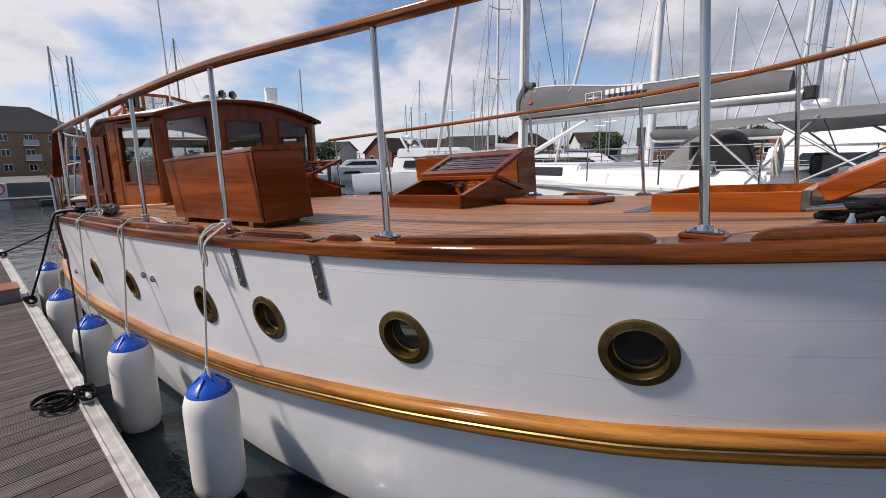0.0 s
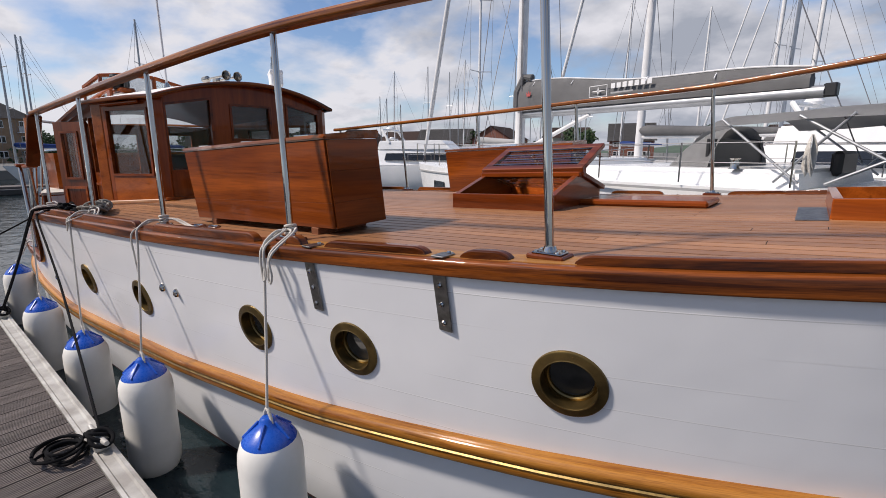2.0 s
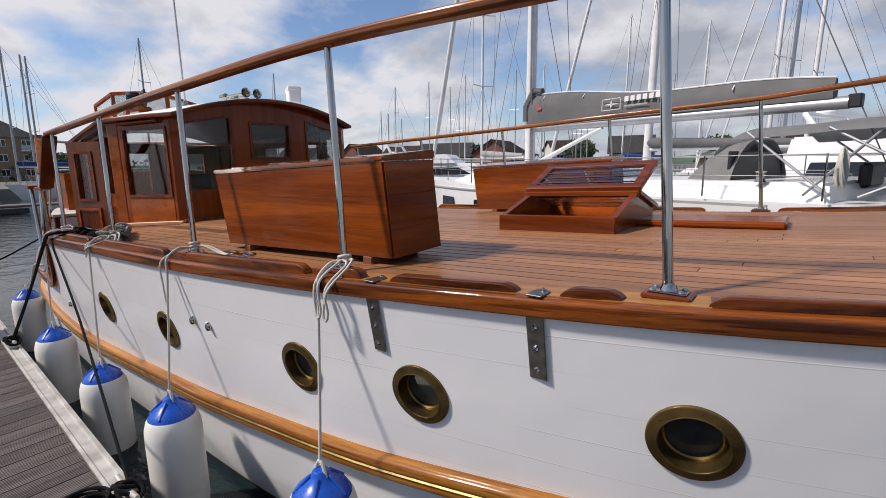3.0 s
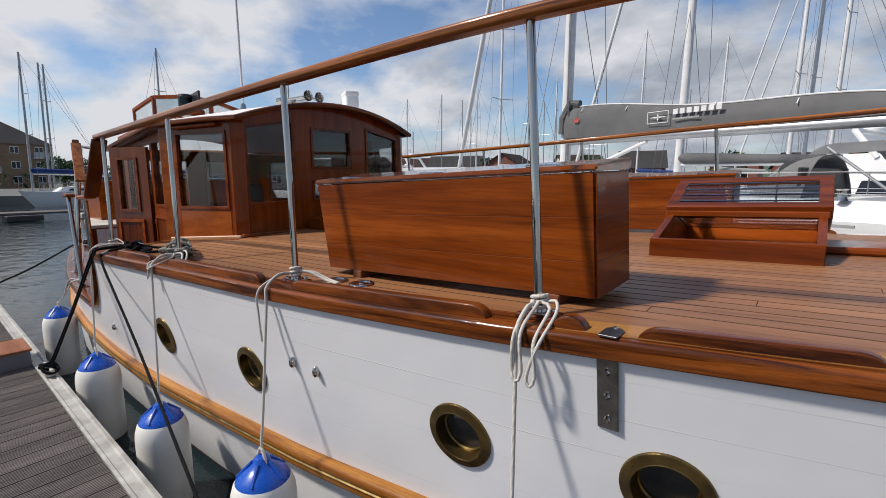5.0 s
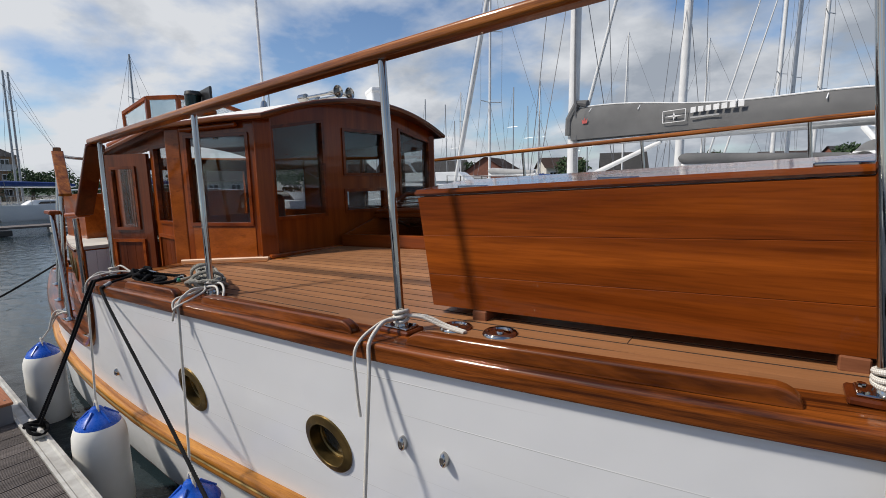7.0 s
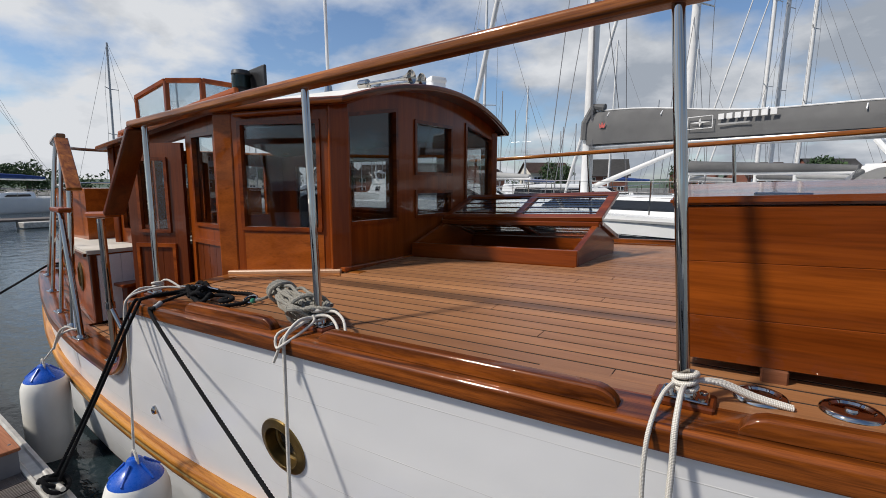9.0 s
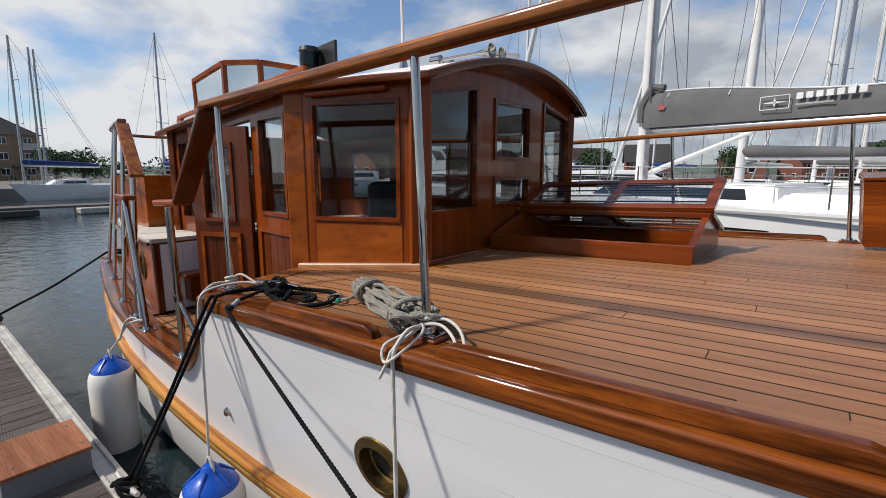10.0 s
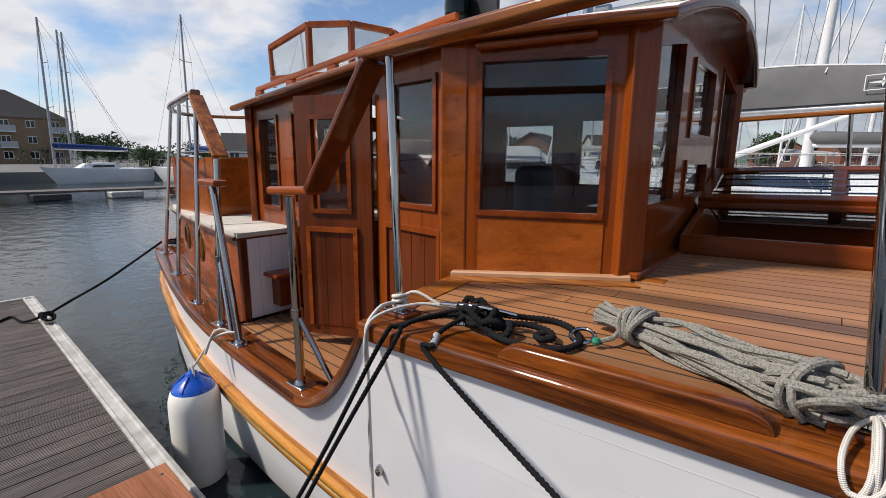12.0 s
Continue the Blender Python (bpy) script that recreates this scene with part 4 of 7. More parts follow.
for vx, vz in ((-3.784, 1.19), (-3.95, 1.197), (-6.612, 0.824)):
    m = Matrix.Translation((vx, hull_y(vx, vz), vz)) @ Matrix.Rotation(radians(90), 4, "X")
    part("vent", lathe([(0.024, 0.0), (0.022, 0.012), (0.014, 0.018), (0.0, 0.019)], 16, m=m @ Matrix.Diagonal((0.62, 1.15, 1.3, 1))), M_chrome, yacht, "small chrome vent cover", smooth=True)
for rx, ry in ((-3.69, 1.30), (-3.86, 1.29)):
    part("filler_cap", lathe([(0.060, 0.0), (0.058, 0.006), (0.052, 0.010), (0.042, 0.010), (0.037, 0.005), (0.014, 0.005), (0.012, 0.010), (0.0, 0.011)], 28, m=Matrix.Translation((rx, ry, deck_z(rx, ry)))), M_chrome, yacht, "round chrome deck filler", smooth=True)


# ---- wheelhouse ----
def hexa(bm, mtx, u0, u1, y0, y1, lo, hi):
    """A block in wall axes; lo and hi are heights at u0 and u1."""
    vs = [bm.verts.new(mtx @ Vector(c)) for c in ((u0, y0, lo[0]), (u1, y0, lo[1]), (u1, y1, lo[1]), (u0, y1, lo[0]), (u0, y0, hi[0]), (u1, y0, hi[1]), (u1, y1, hi[1]), (u0, y1, hi[0]))]
    for q in ((3, 2, 1, 0), (4, 5, 6, 7), (0, 1, 5, 4), (1, 2, 6, 5), (2, 3, 7, 6), (3, 0, 4, 7)):
        bm.faces.new([vs[i] for i in q])


def wall_axes(p, q):
    d = Vector((q[0] - p[0], q[1] - p[1], 0))
    x = d.normalized()
    y = Vector((-x.y, x.x, 0))
    m = Matrix((x, y, (0, 0, 1))).transposed().to_4x4()
    m.translation = (p[0], p[1], 0)
    return m, d.length


def pair(v):
    return v if isinstance(v, tuple) else (v, v)


def house_wall(bm, p, q, z0, top, openings, panels=(), thick=0.05, inside=1, fw=0.026):
    """A wall from p to q with window openings (u0, u1, low, high); top(u) is its upper edge. Returns its axes."""
    m, length = wall_axes(p, q)
    own = bmesh.new() if bm is None else bm
    ya, yb = (0.0, thick * inside)
    cuts = sorted({0.0, length, *(u for o in openings for u in o[:2]), *(length * k / 6 for k in range(1, 6))})
    for u0, u1 in zip(cuts, cuts[1:]):
        uc = (u0 + u1) / 2
        z = (z0, z0)
        for o in sorted((o for o in openings if o[0] - 1e-6 <= u0 and u1 <= o[1] + 1e-6), key=lambda o: pair(o[2])[0]):
            lo, hi = pair(o[2]), pair(o[3])
            f = lambda u, pr: pr[0] + (pr[1] - pr[0]) * (u - o[0]) / (o[1] - o[0])
            hexa(own, m, u0, u1, ya, yb, z, (f(u0, lo), f(u1, lo)))
            z = (f(u0, hi), f(u1, hi))
        hexa(own, m, u0, u1, ya, yb, z, (top(u0), top(u1)))
    bmesh.ops.remove_doubles(own, verts=own.verts, dist=0.0005)
    if bm is None:
        part("wall", own, M_mz, house)
    return m


windows = []


def window(parent, m, u0, u1, lo, hi, inside=1, fw=0.024, proud=0.012, thick=0.05):
    lo, hi = pair(lo), pair(hi)
    b = bmesh.new()
    y0, y1 = -proud * inside, 0.018 * inside
    hexa(b, m, u0 - fw * 0.5, u1 + fw * 0.5, y0, y1, (lo[0] - fw * 0.6, lo[1] - fw * 0.6), (lo[0] + fw * 0.4, lo[1] + fw * 0.4))
    hexa(b, m, u0 - fw * 0.5, u1 + fw * 0.5, y0, y1, (hi[0] - fw * 0.4, hi[1] - fw * 0.4), (hi[0] + fw * 0.6, hi[1] + fw * 0.6))
    for ua, ub, k in ((u0 - fw * 0.6, u0 + fw * 0.4, 0), (u1 - fw * 0.4, u1 + fw * 0.6, 1)):
        hexa(b, m, ua, ub, y0 * 0.96, y1 * 0.96, (lo[k] - fw * 0.3, lo[k] - fw * 0.3), (hi[k] + fw * 0.3, hi[k] + fw * 0.3))
    part("window_frame", b, M_hx, parent)
    b = bmesh.new()
    hexa(b, m, u0 - 0.004, u1 + 0.004, 0.022 * inside, 0.027 * inside, lo, hi)
    g = part("window_pane", b, M_glass, parent)
    g.visible_shadow = False


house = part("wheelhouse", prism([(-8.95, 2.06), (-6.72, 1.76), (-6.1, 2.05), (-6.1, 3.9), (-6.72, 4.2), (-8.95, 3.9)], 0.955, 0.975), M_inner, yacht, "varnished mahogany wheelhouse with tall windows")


def front_top(y):
    return 2.575 + 0.165 * max(0.0, 1 - ((y - MID) / 1.02) ** 2)


mD = house_wall(None, WA, WB, 1.40, lambda u: 2.54 + 0.035 * u, [(0.115, 0.635, 1.80, 2.445)])
ZL = 2.02
near_o = [(0.07, 0.53, 1.835, (2.485, 2.575)), (0.75, 1.22, 1.845, 2.02), (0.75, 1.22, 2.16, 2.525), (1.45, 1.90, 1.835, (2.575, 2.485))]
mF = house_wall(None, WB, WC, 1.42, lambda u: front_top(WB[1] + u), near_o)
side_o = [(0.125, 0.475, 1.80, 2.40), (1.30, 1.58, 1.72, 2.33), (1.83, 2.14, 1.66, 2.32)]
mS, SL = wall_axes(WA, WF)
sm = bmesh.new()
# near side: fixed leaf, doorway, after wall; walls run aft, so the inside is to the other hand
cut = 0.60
top_s = lambda u: 2.54 - 0.052 * u
hexaS = [(0.0, 0.125), (0.475, cut)]
pA = (WA[0] + (WF[0] - WA[0]) * cut / SL, WA[1] + (WF[1] - WA[1]) * cut / SL)
m1 = house_wall(None, WA, pA, 0.98, top_s, [side_o[0]], inside=-1)
pB = (WA[0] + (WF[0] - WA[0]) * 1.24 / SL, WA[1] + (WF[1] - WA[1]) * 1.24 / SL)
m2 = house_wall(None, pB, WF, 0.98, lambda u: top_s(u + 1.24), [(o[0] - 1.24, o[1] - 1.24, o[2], o[3]) for o in side_o[1:]], inside=-1)
hd = bmesh.new(); hexa(hd, mS, cut, 1.24, -0.05, 0.0, (2.41, 2.38), (top_s(cut), top_s(1.24))); part("door_head", hd, M_mx, house)
# far walls
WAf, WBf = (WD[0], WD[1]), (WC[0], WC[1])
mDf = house_wall(None, WD, WC, 1.40, lambda u: 2.53 + 0.035 * u, [(0.115, 0.635, 1.80, 2.43)], inside=-1)
mSf = house_wall(None, WD, WE, 0.98, top_s, [(0.1, 0.5, 1.8, 2.38), (0.75, 1.25, 1.8, 2.35), (1.5, 2.1, 1.75, 2.30)])
mA = house_wall(None, WE, WF, 0.98, lambda u: 2.43 + 0.0 * u, [(0.3, 0.85, 1.7, 2.3), (1.1, 1.65, 1.7, 2.3)], inside=-1)
window(house, mD, 0.115, 0.635, 1.80, 2.445)
for o in near_o:
    window(house, mF, *o)
window(house, m1, *side_o[0], inside=-1)
for o in side_o[1:]:
    window(house, m2, o[0] - 1.24, o[1] - 1.24, o[2], o[3], inside=-1)
window(house, mDf, 0.115, 0.635, 1.80, 2.43, inside=-1)
for o in ((0.1, 0.5, 1.8, 2.38), (0.75, 1.25, 1.8, 2.35), (1.5, 2.1, 1.75, 2.30)):
    window(house, mSf, *o)
for o in ((0.3, 0.85, 1.7, 2.3), (1.1, 1.65, 1.7, 2.3)):
    window(house, mA, *o, inside=-1)
# corner posts
for (cx, cy), zb, zt, mt in ((WA, 1.0, 2.535, M_panel), (WB, 1.44, 2.56, M_mz), (WC, 1.44, 2.55, M_mz), (WD, 1.0, 2.53, M_mz), (WF, 1.0, 2.425, M_mz)):
    a = math.atan2(cy - MID, cx + 7.4)
    b = bbox((-0.045, -0.06, zb), (0.012, 0.06, zt), 0.008, seg=2)
    bmesh.ops.transform(b, matrix=Matrix.Translation((cx, cy, 0)) @ Matrix.Rotation(a, 4, "Z"), verts=b.verts)
    part("corner_post", b, mt, house)
# lower panels
b = bmesh.new(); hexa(b, mD, 0.118, 0.655, -0.004, 0.01, (1.50, 1.525), (1.772, 1.772)); part("panel", b, M_panel, house, "bright varnished lower panel")
for mm, ua, ub, za, zb in ((m1, 0.10, 0.50, 1.06, 1.67), (m2, 0.05, 0.37, 1.08, 1.60)):
    for k in range(4):
        w = (ub - ua) / 4
        b = bmesh.new()
        hexa(b, mm, ua + k * w + 0.002, ua + (k + 1) * w - 0.002, 0.003, -0.01, (za, za), (zb, zb))
        part("door_board", b, M_dark, house, "dark tongued door board")
    for q in ((ua - 0.025, ub + 0.025, zb, zb + 0.028), (ua - 0.025, ua, za, zb), (ub, ub + 0.025, za, zb)):
        b = bmesh.new()
        hexa(b, mm, q[0], q[1], 0.016, -0.01, (q[2], q[2]), (q[3], q[3]))
        part("panel_moulding", b, M_mz, house)
# sill strips at deck level and grab rails
part("sill_strip", obox((WA[0] + 0.008, WA[1] - 0.018, deck_z(*WA) + 0.011), (WB[0] + 0.02, WB[1] - 0.022, deck_z(*WB) + 0.011), 0.042, 0.026, bev=0.006), M_sill, house, "pale varnished sill strip")
part("sill_strip", obox((WB[0] + 0.022, WB[1] - 0.02, deck_z(*WB) + 0.020), (WC[0] + 0.022, WC[1] + 0.02, deck_z(*WC) + 0.020), 0.05, 0.03, bev=0.006), M_mx, house)
# varnished border boards on the deck round the house and along the deck's after end
for p, q, wd in ((WA, WB, 0.085), (WB, WC, 0.10)):
    dx, dy = q[0] - p[0], q[1] - p[1]
    ln = math.hypot(dx, dy)
    ox, oy = dy / ln, -dx / ln
    part("border_board", prism([(p[0] + ox * 0.03, p[1] + oy * 0.03), (p[0] + ox * wd * 1.4, p[1] + oy * wd * 1.4), (q[0] + ox * wd * 1.4 + 0.04 * dx / ln, q[1] + oy * wd * 1.4 + 0.04 * dy / ln), (q[0] + ox * 0.03, q[1] + oy * 0.03)], lambda x, y: deck_z(x, y) - 0.004, lambda x, y: deck_z(x, y) + 0.0045), M_railend, house, "varnished border board")
part("border_board", prism([(-6.615, 1.142), (-6.49, 1.142), (-6.53, 1.30), (-6.55, 1.66), (-6.66, 1.70), (-6.69, 1.70), (-6.66, 1.30)], lambda x, y: deck_z(x, y) - 0.03, lambda x, y: deck_z(x, y) + 0.004), M_railend, house, "varnished border board")
b = bmesh.new()
g0, g1 = mD @ Vector((0.10, -0.035, 2.492)), mD @ Vector((0.585, -0.035, 2.512))
obox(g0, g1, 0.035, 0.032, bev=0.012, seg=2, bm=b)
part("grab_rail", b, M_mx, house)
# the open door leaf, hinged on the fixed leaf and swung a little outwards
hp = Vector((pA[0], pA[1], 0))
lq = Vector((-7.72, 1.56, 0))
b = bmesh.new()
mL = house_wall(b, (hp.x - 0.012, hp.y - 0.03), (lq.x, lq.y), 1.0, lambda u: 2.365, [(0.13, 0.36, 1.74, 2.25)], thick=0.035, inside=-1)
door = part("door", b, M_dark, house, "open varnished door leaf")
window(house, mL, 0.13, 0.36, 1.74, 2.25, inside=-1)
for k in range(3):
    b = bmesh.new()
    hexa(b, mL, 0.11 + k * 0.09, 0.197 + k * 0.09, 0.003, -0.01, (1.06, 1.06), (1.62, 1.62))
    part("door_board", b, M_dark, house)
for q in ((0.085, 0.405, 1.62, 1.648), (0.085, 0.11, 1.06, 1.62), (0.38, 0.405, 1.06, 1.62)):
    b = bmesh.new(); hexa(b, mL, q[0], q[1], 0.015, -0.01, (q[2], q[2]), (q[3], q[3])); part("panel_moulding", b, M_mx, house)


# roof: crowned, white on top, with a varnished edge
def roof_half(x):
    return table(x, [(-9.12, 1.06), (-6.78, 1.375), (-6.02, 1.10), (-5.88, 1.06)])


def roof_z(x, v):
    rise = 0.20
    return 2.565 + 0.047 * (min(x, -6.2) + 6.2) + rise * (1 - v * v)


b = bmesh.new()
rx = [-9.12 + (3.24) * i / 28 for i in range(29)]
grid = [[b.verts.new((x + (0.05 * (1 - v * v) if x > -5.9 else 0), MID + v * roof_half(x), roof_z(x, v))) for v in [k / 10 - 1 for k in range(21)]] for x in rx]
low = [[b.verts.new(v.co + Vector((0, 0, -0.03))) for v in row] for row in grid]
for i in range(28):
    for j in range(20):
        b.faces.new((grid[i][j], grid[i + 1][j], grid[i + 1][j + 1], grid[i][j + 1])); b.faces.new((low[i][j], low[i][j + 1], low[i + 1][j + 1], low[i + 1][j])).material_index = 1
# lower faces coloured dark to put shade inside the wheelhouse
roof = part("roof", b, [M_wpaint, M_dark], yacht, "cambered white wheelhouse roof", smooth=True)
loop = [Vector((x, MID - roof_half(x), roof_z(x, -1))) for x in rx] + [Vector((-5.88 + 0.05 * (1 - v * v), MID + v * roof_half(-5.88), roof_z(-5.88, v))) for v in [k / 12 - 1 for k in range(1, 24)]] + [Vector((x, MID + roof_half(x), roof_z(x, 1))) for x in rx[::-1]]
part("roof_edge", sweep(loop, [(-0.02, -0.036), (0.012, -0.034), (0.018, -0.02), (0.016, -0.004), (0.006, 0.004), (-0.02, 0.003)]), M_cap, roof, "varnished roof edge", smooth=True)
b = bmesh.new()
b_in = [Vector((p.x, MID + (p.y - MID) * 0.955, p.z - 0.034)) for p in loop]
for p0, p1, q0, q1 in zip(loop, loop[1:], b_in, b_in[1:]):
    b.faces.new([b.verts.new(c + Vector((0, 0, -0.036 if c in (p0, p1) else 0))) for c in (p0, p1, q1, q0)])
part("soffit", b, M_dark, roof)

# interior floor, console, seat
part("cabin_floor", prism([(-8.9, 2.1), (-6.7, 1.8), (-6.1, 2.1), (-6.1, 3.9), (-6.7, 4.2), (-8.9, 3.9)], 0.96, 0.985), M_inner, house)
part("console", bbox((-6.45, 2.5, 0.98), (-6.05, 3.75, 1.78), 0.03), M_dark, house, "dark helm console")
part("helm_seat", bbox((-6.75, 2.28, 1.55), (-6.64, 2.62, 2.0), 0.05, seg=3), surf("seat_leather", (0.035, 0.035, 0.04), (0.06, 0.06, 0.065), rough=0.45), house, "dark padded helm seat back", smooth=True)
part("helm_seat_base", bbox((-6.74, 2.34, 0.985), (-6.46, 2.56, 1.56), 0.02), M_dark, house)

# roof fittings
screen_pts = [Vector((-9.02, 2.33, 2.60)), Vector((-8.90, 2.34, 2.96)), Vector((-8.62, 2.42, 3.07)), Vector((-8.35, 2.75, 3.06)), Vector((-8.30, 3.2, 3.04)), Vector((-8.35, 3.6, 2.98))]
sc = part("screen_frame", tube([Vector((-9.17, 2.33, 2.62)), Vector((-9.19, 2.33, 2.945))], 0.022, 8), M_mz, yacht, "varnished folding screen frame on the roof")
sa, sb_, sc_, sd_ = Vector((-9.19, 2.33, 2.94)), Vector((-8.75, 2.41, 3.07)), Vector((-8.32, 2.92, 3.05)), Vector((-8.40, 3.55, 2.92))
za = 2.68
scr = [sa, sb_, sb_.lerp(sc_, 0.5) + Vector((0.06, -0.05, 0.015)), sc_, sd_]
for p, q in zip(scr, scr[1:]):
    part("bar", obox(p, q, 0.05, 0.045, bev=0.006), M_mx, sc)
    part("bar", obox((p.x, p.y, za), (q.x, q.y, za), 0.05, 0.06, bev=0.006), M_mx, sc)
for p in scr[1:]:
    part("post", obox((p.x, p.y, za - 0.06), p, 0.045, 0.045, up=(1, 0, 0), bev=0.006), M_mz, sc)
for p, q in zip(scr, scr[1:]):
    b = bmesh.new()
    b.faces.new([b.verts.new(c) for c in ((p.x, p.y, za), (q.x, q.y, za), tuple(q), tuple(p))])
    r = bmesh.ops.solidify(b, geom=b.faces[:], thickness=0.004)
    g = part("pane", b, M_clear, sc); g.visible_shadow = False
for yy in (1.93, 2 * MID - 1.93):
    p0, p1 = Vector((-8.95, yy + 0.12 * (1 if yy < 3 else -1), 2.55)), Vector((-6.85, yy - 0.02 * (1 if yy < 3 else -1), 2.70))
    gr = part("roof_grab_rail", obox(p0, p1, 0.035, 0.04, bev=0.01, seg=2), M_mx, yacht, "long varnished roof grab rail", smooth=True)
    for k in (0.02, 0.25, 0.5, 0.75, 0.97):
        c = p0.lerp(p1, k)
        part("stand", bbox((c.x - 0.05, c.y - 0.018, c.z - 0.10), (c.x + 0.05, c.y + 0.018, c.z - 0.012), 0.01), M_mx, gr)
# navigation light on its screen board
nl = part("nav_light_board", obox((-7.05, 2.10, 2.785), (-6.70, 2.03, 2.785), 0.022, 0.17, bev=0.008, seg=2), M_black, yacht, "black side-light board")
part("lamp", lathe([(0.0, 0.0), (0.062, 0.0), (0.065, 0.016), (0.058, 0.024), (0.058, 0.11), (0.065, 0.12), (0.058, 0.145), (0.0, 0.15)], 20, m=Matrix.Translation((-6.93, 2.0, 2.705))), M_black, nl, smooth=True)
part("lens", lathe([(0.0, 0.035), (0.0605, 0.03), (0.0625, 0.068), (0.0605, 0.108), (0.0, 0.108)], 20, m=Matrix.Translation((-6.925, 1.996, 2.705))), M_green, nl, "green lens", smooth=True)
part("bracket", bbox((-7.06, 1.97, 2.655), (-6.78, 2.12, 2.706), 0.015), M_mx, nl)
# antenna, horns, searchlight
an = part("antenna_base", lathe([(0.05, 0.0), (0.05, 0.02), (0.03, 0.03), (0.022, 0.08), (0.012, 0.09), (0.0, 0.09)], 16, m=Matrix.Translation((-6.36, 2.27, 2.655))), M_chrome, yacht, "chrome antenna mount", smooth=True)
part("whip", tube([(-6.36, 2.27, 2.74), (-6.375, 2.275, 3.3), (-6.40, 2.28, 5.2)], 0.011, 8, taper=[1, 1, 0.6]), M_alu, an, "white whip antenna")
hb = part("horn_bracket", bbox((-6.22, 2.78, 2.735), (-6.10, 2.84, 2.80), 0.01), M_chrome, yacht, "twin chrome trumpet horns")
for dy in (-0.06, 0.07):
    m = Matrix.Translation((-6.10, 2.81 + dy, 2.84)) @ Matrix.Rotation(radians(90), 4, "Y")
    part("horn", lathe([(0.0, -0.42), (0.035, -0.42), (0.035, -0.34), (0.012, -0.33), (0.012, -0.05), (0.022, 0.03), (0.05, 0.075), (0.052, 0.08), (0.04, 0.07), (0.01, 0.0)], 20, m=m), M_chrome, hb, smooth=True)
slb = bbox((-0.09, -0.08, -0.09), (0.09, 0.08, 0.10), 0.03, seg=3)
bbox((-0.11, -0.085, 0.05), (0.10, 0.085, 0.115), 0.025, slb, seg=2)
bmesh.ops.transform(slb, matrix=Matrix.Translation((-6.42, 3.62, 2.92)) @ Matrix.Rotation(radians(-25), 4, "Z") @ Matrix.Rotation(radians(-6), 4, "Y"), verts=slb.verts)
sl = part("searchlight", slb, M_white, yacht, "white searchlight on the roof", smooth=True)
part("stand", lathe([(0.06, 0), (0.05, 0.04), (0.03, 0.12), (0.0, 0.12)], 16, m=Matrix.Translation((-6.42, 3.62, 2.70))), M_white, sl)

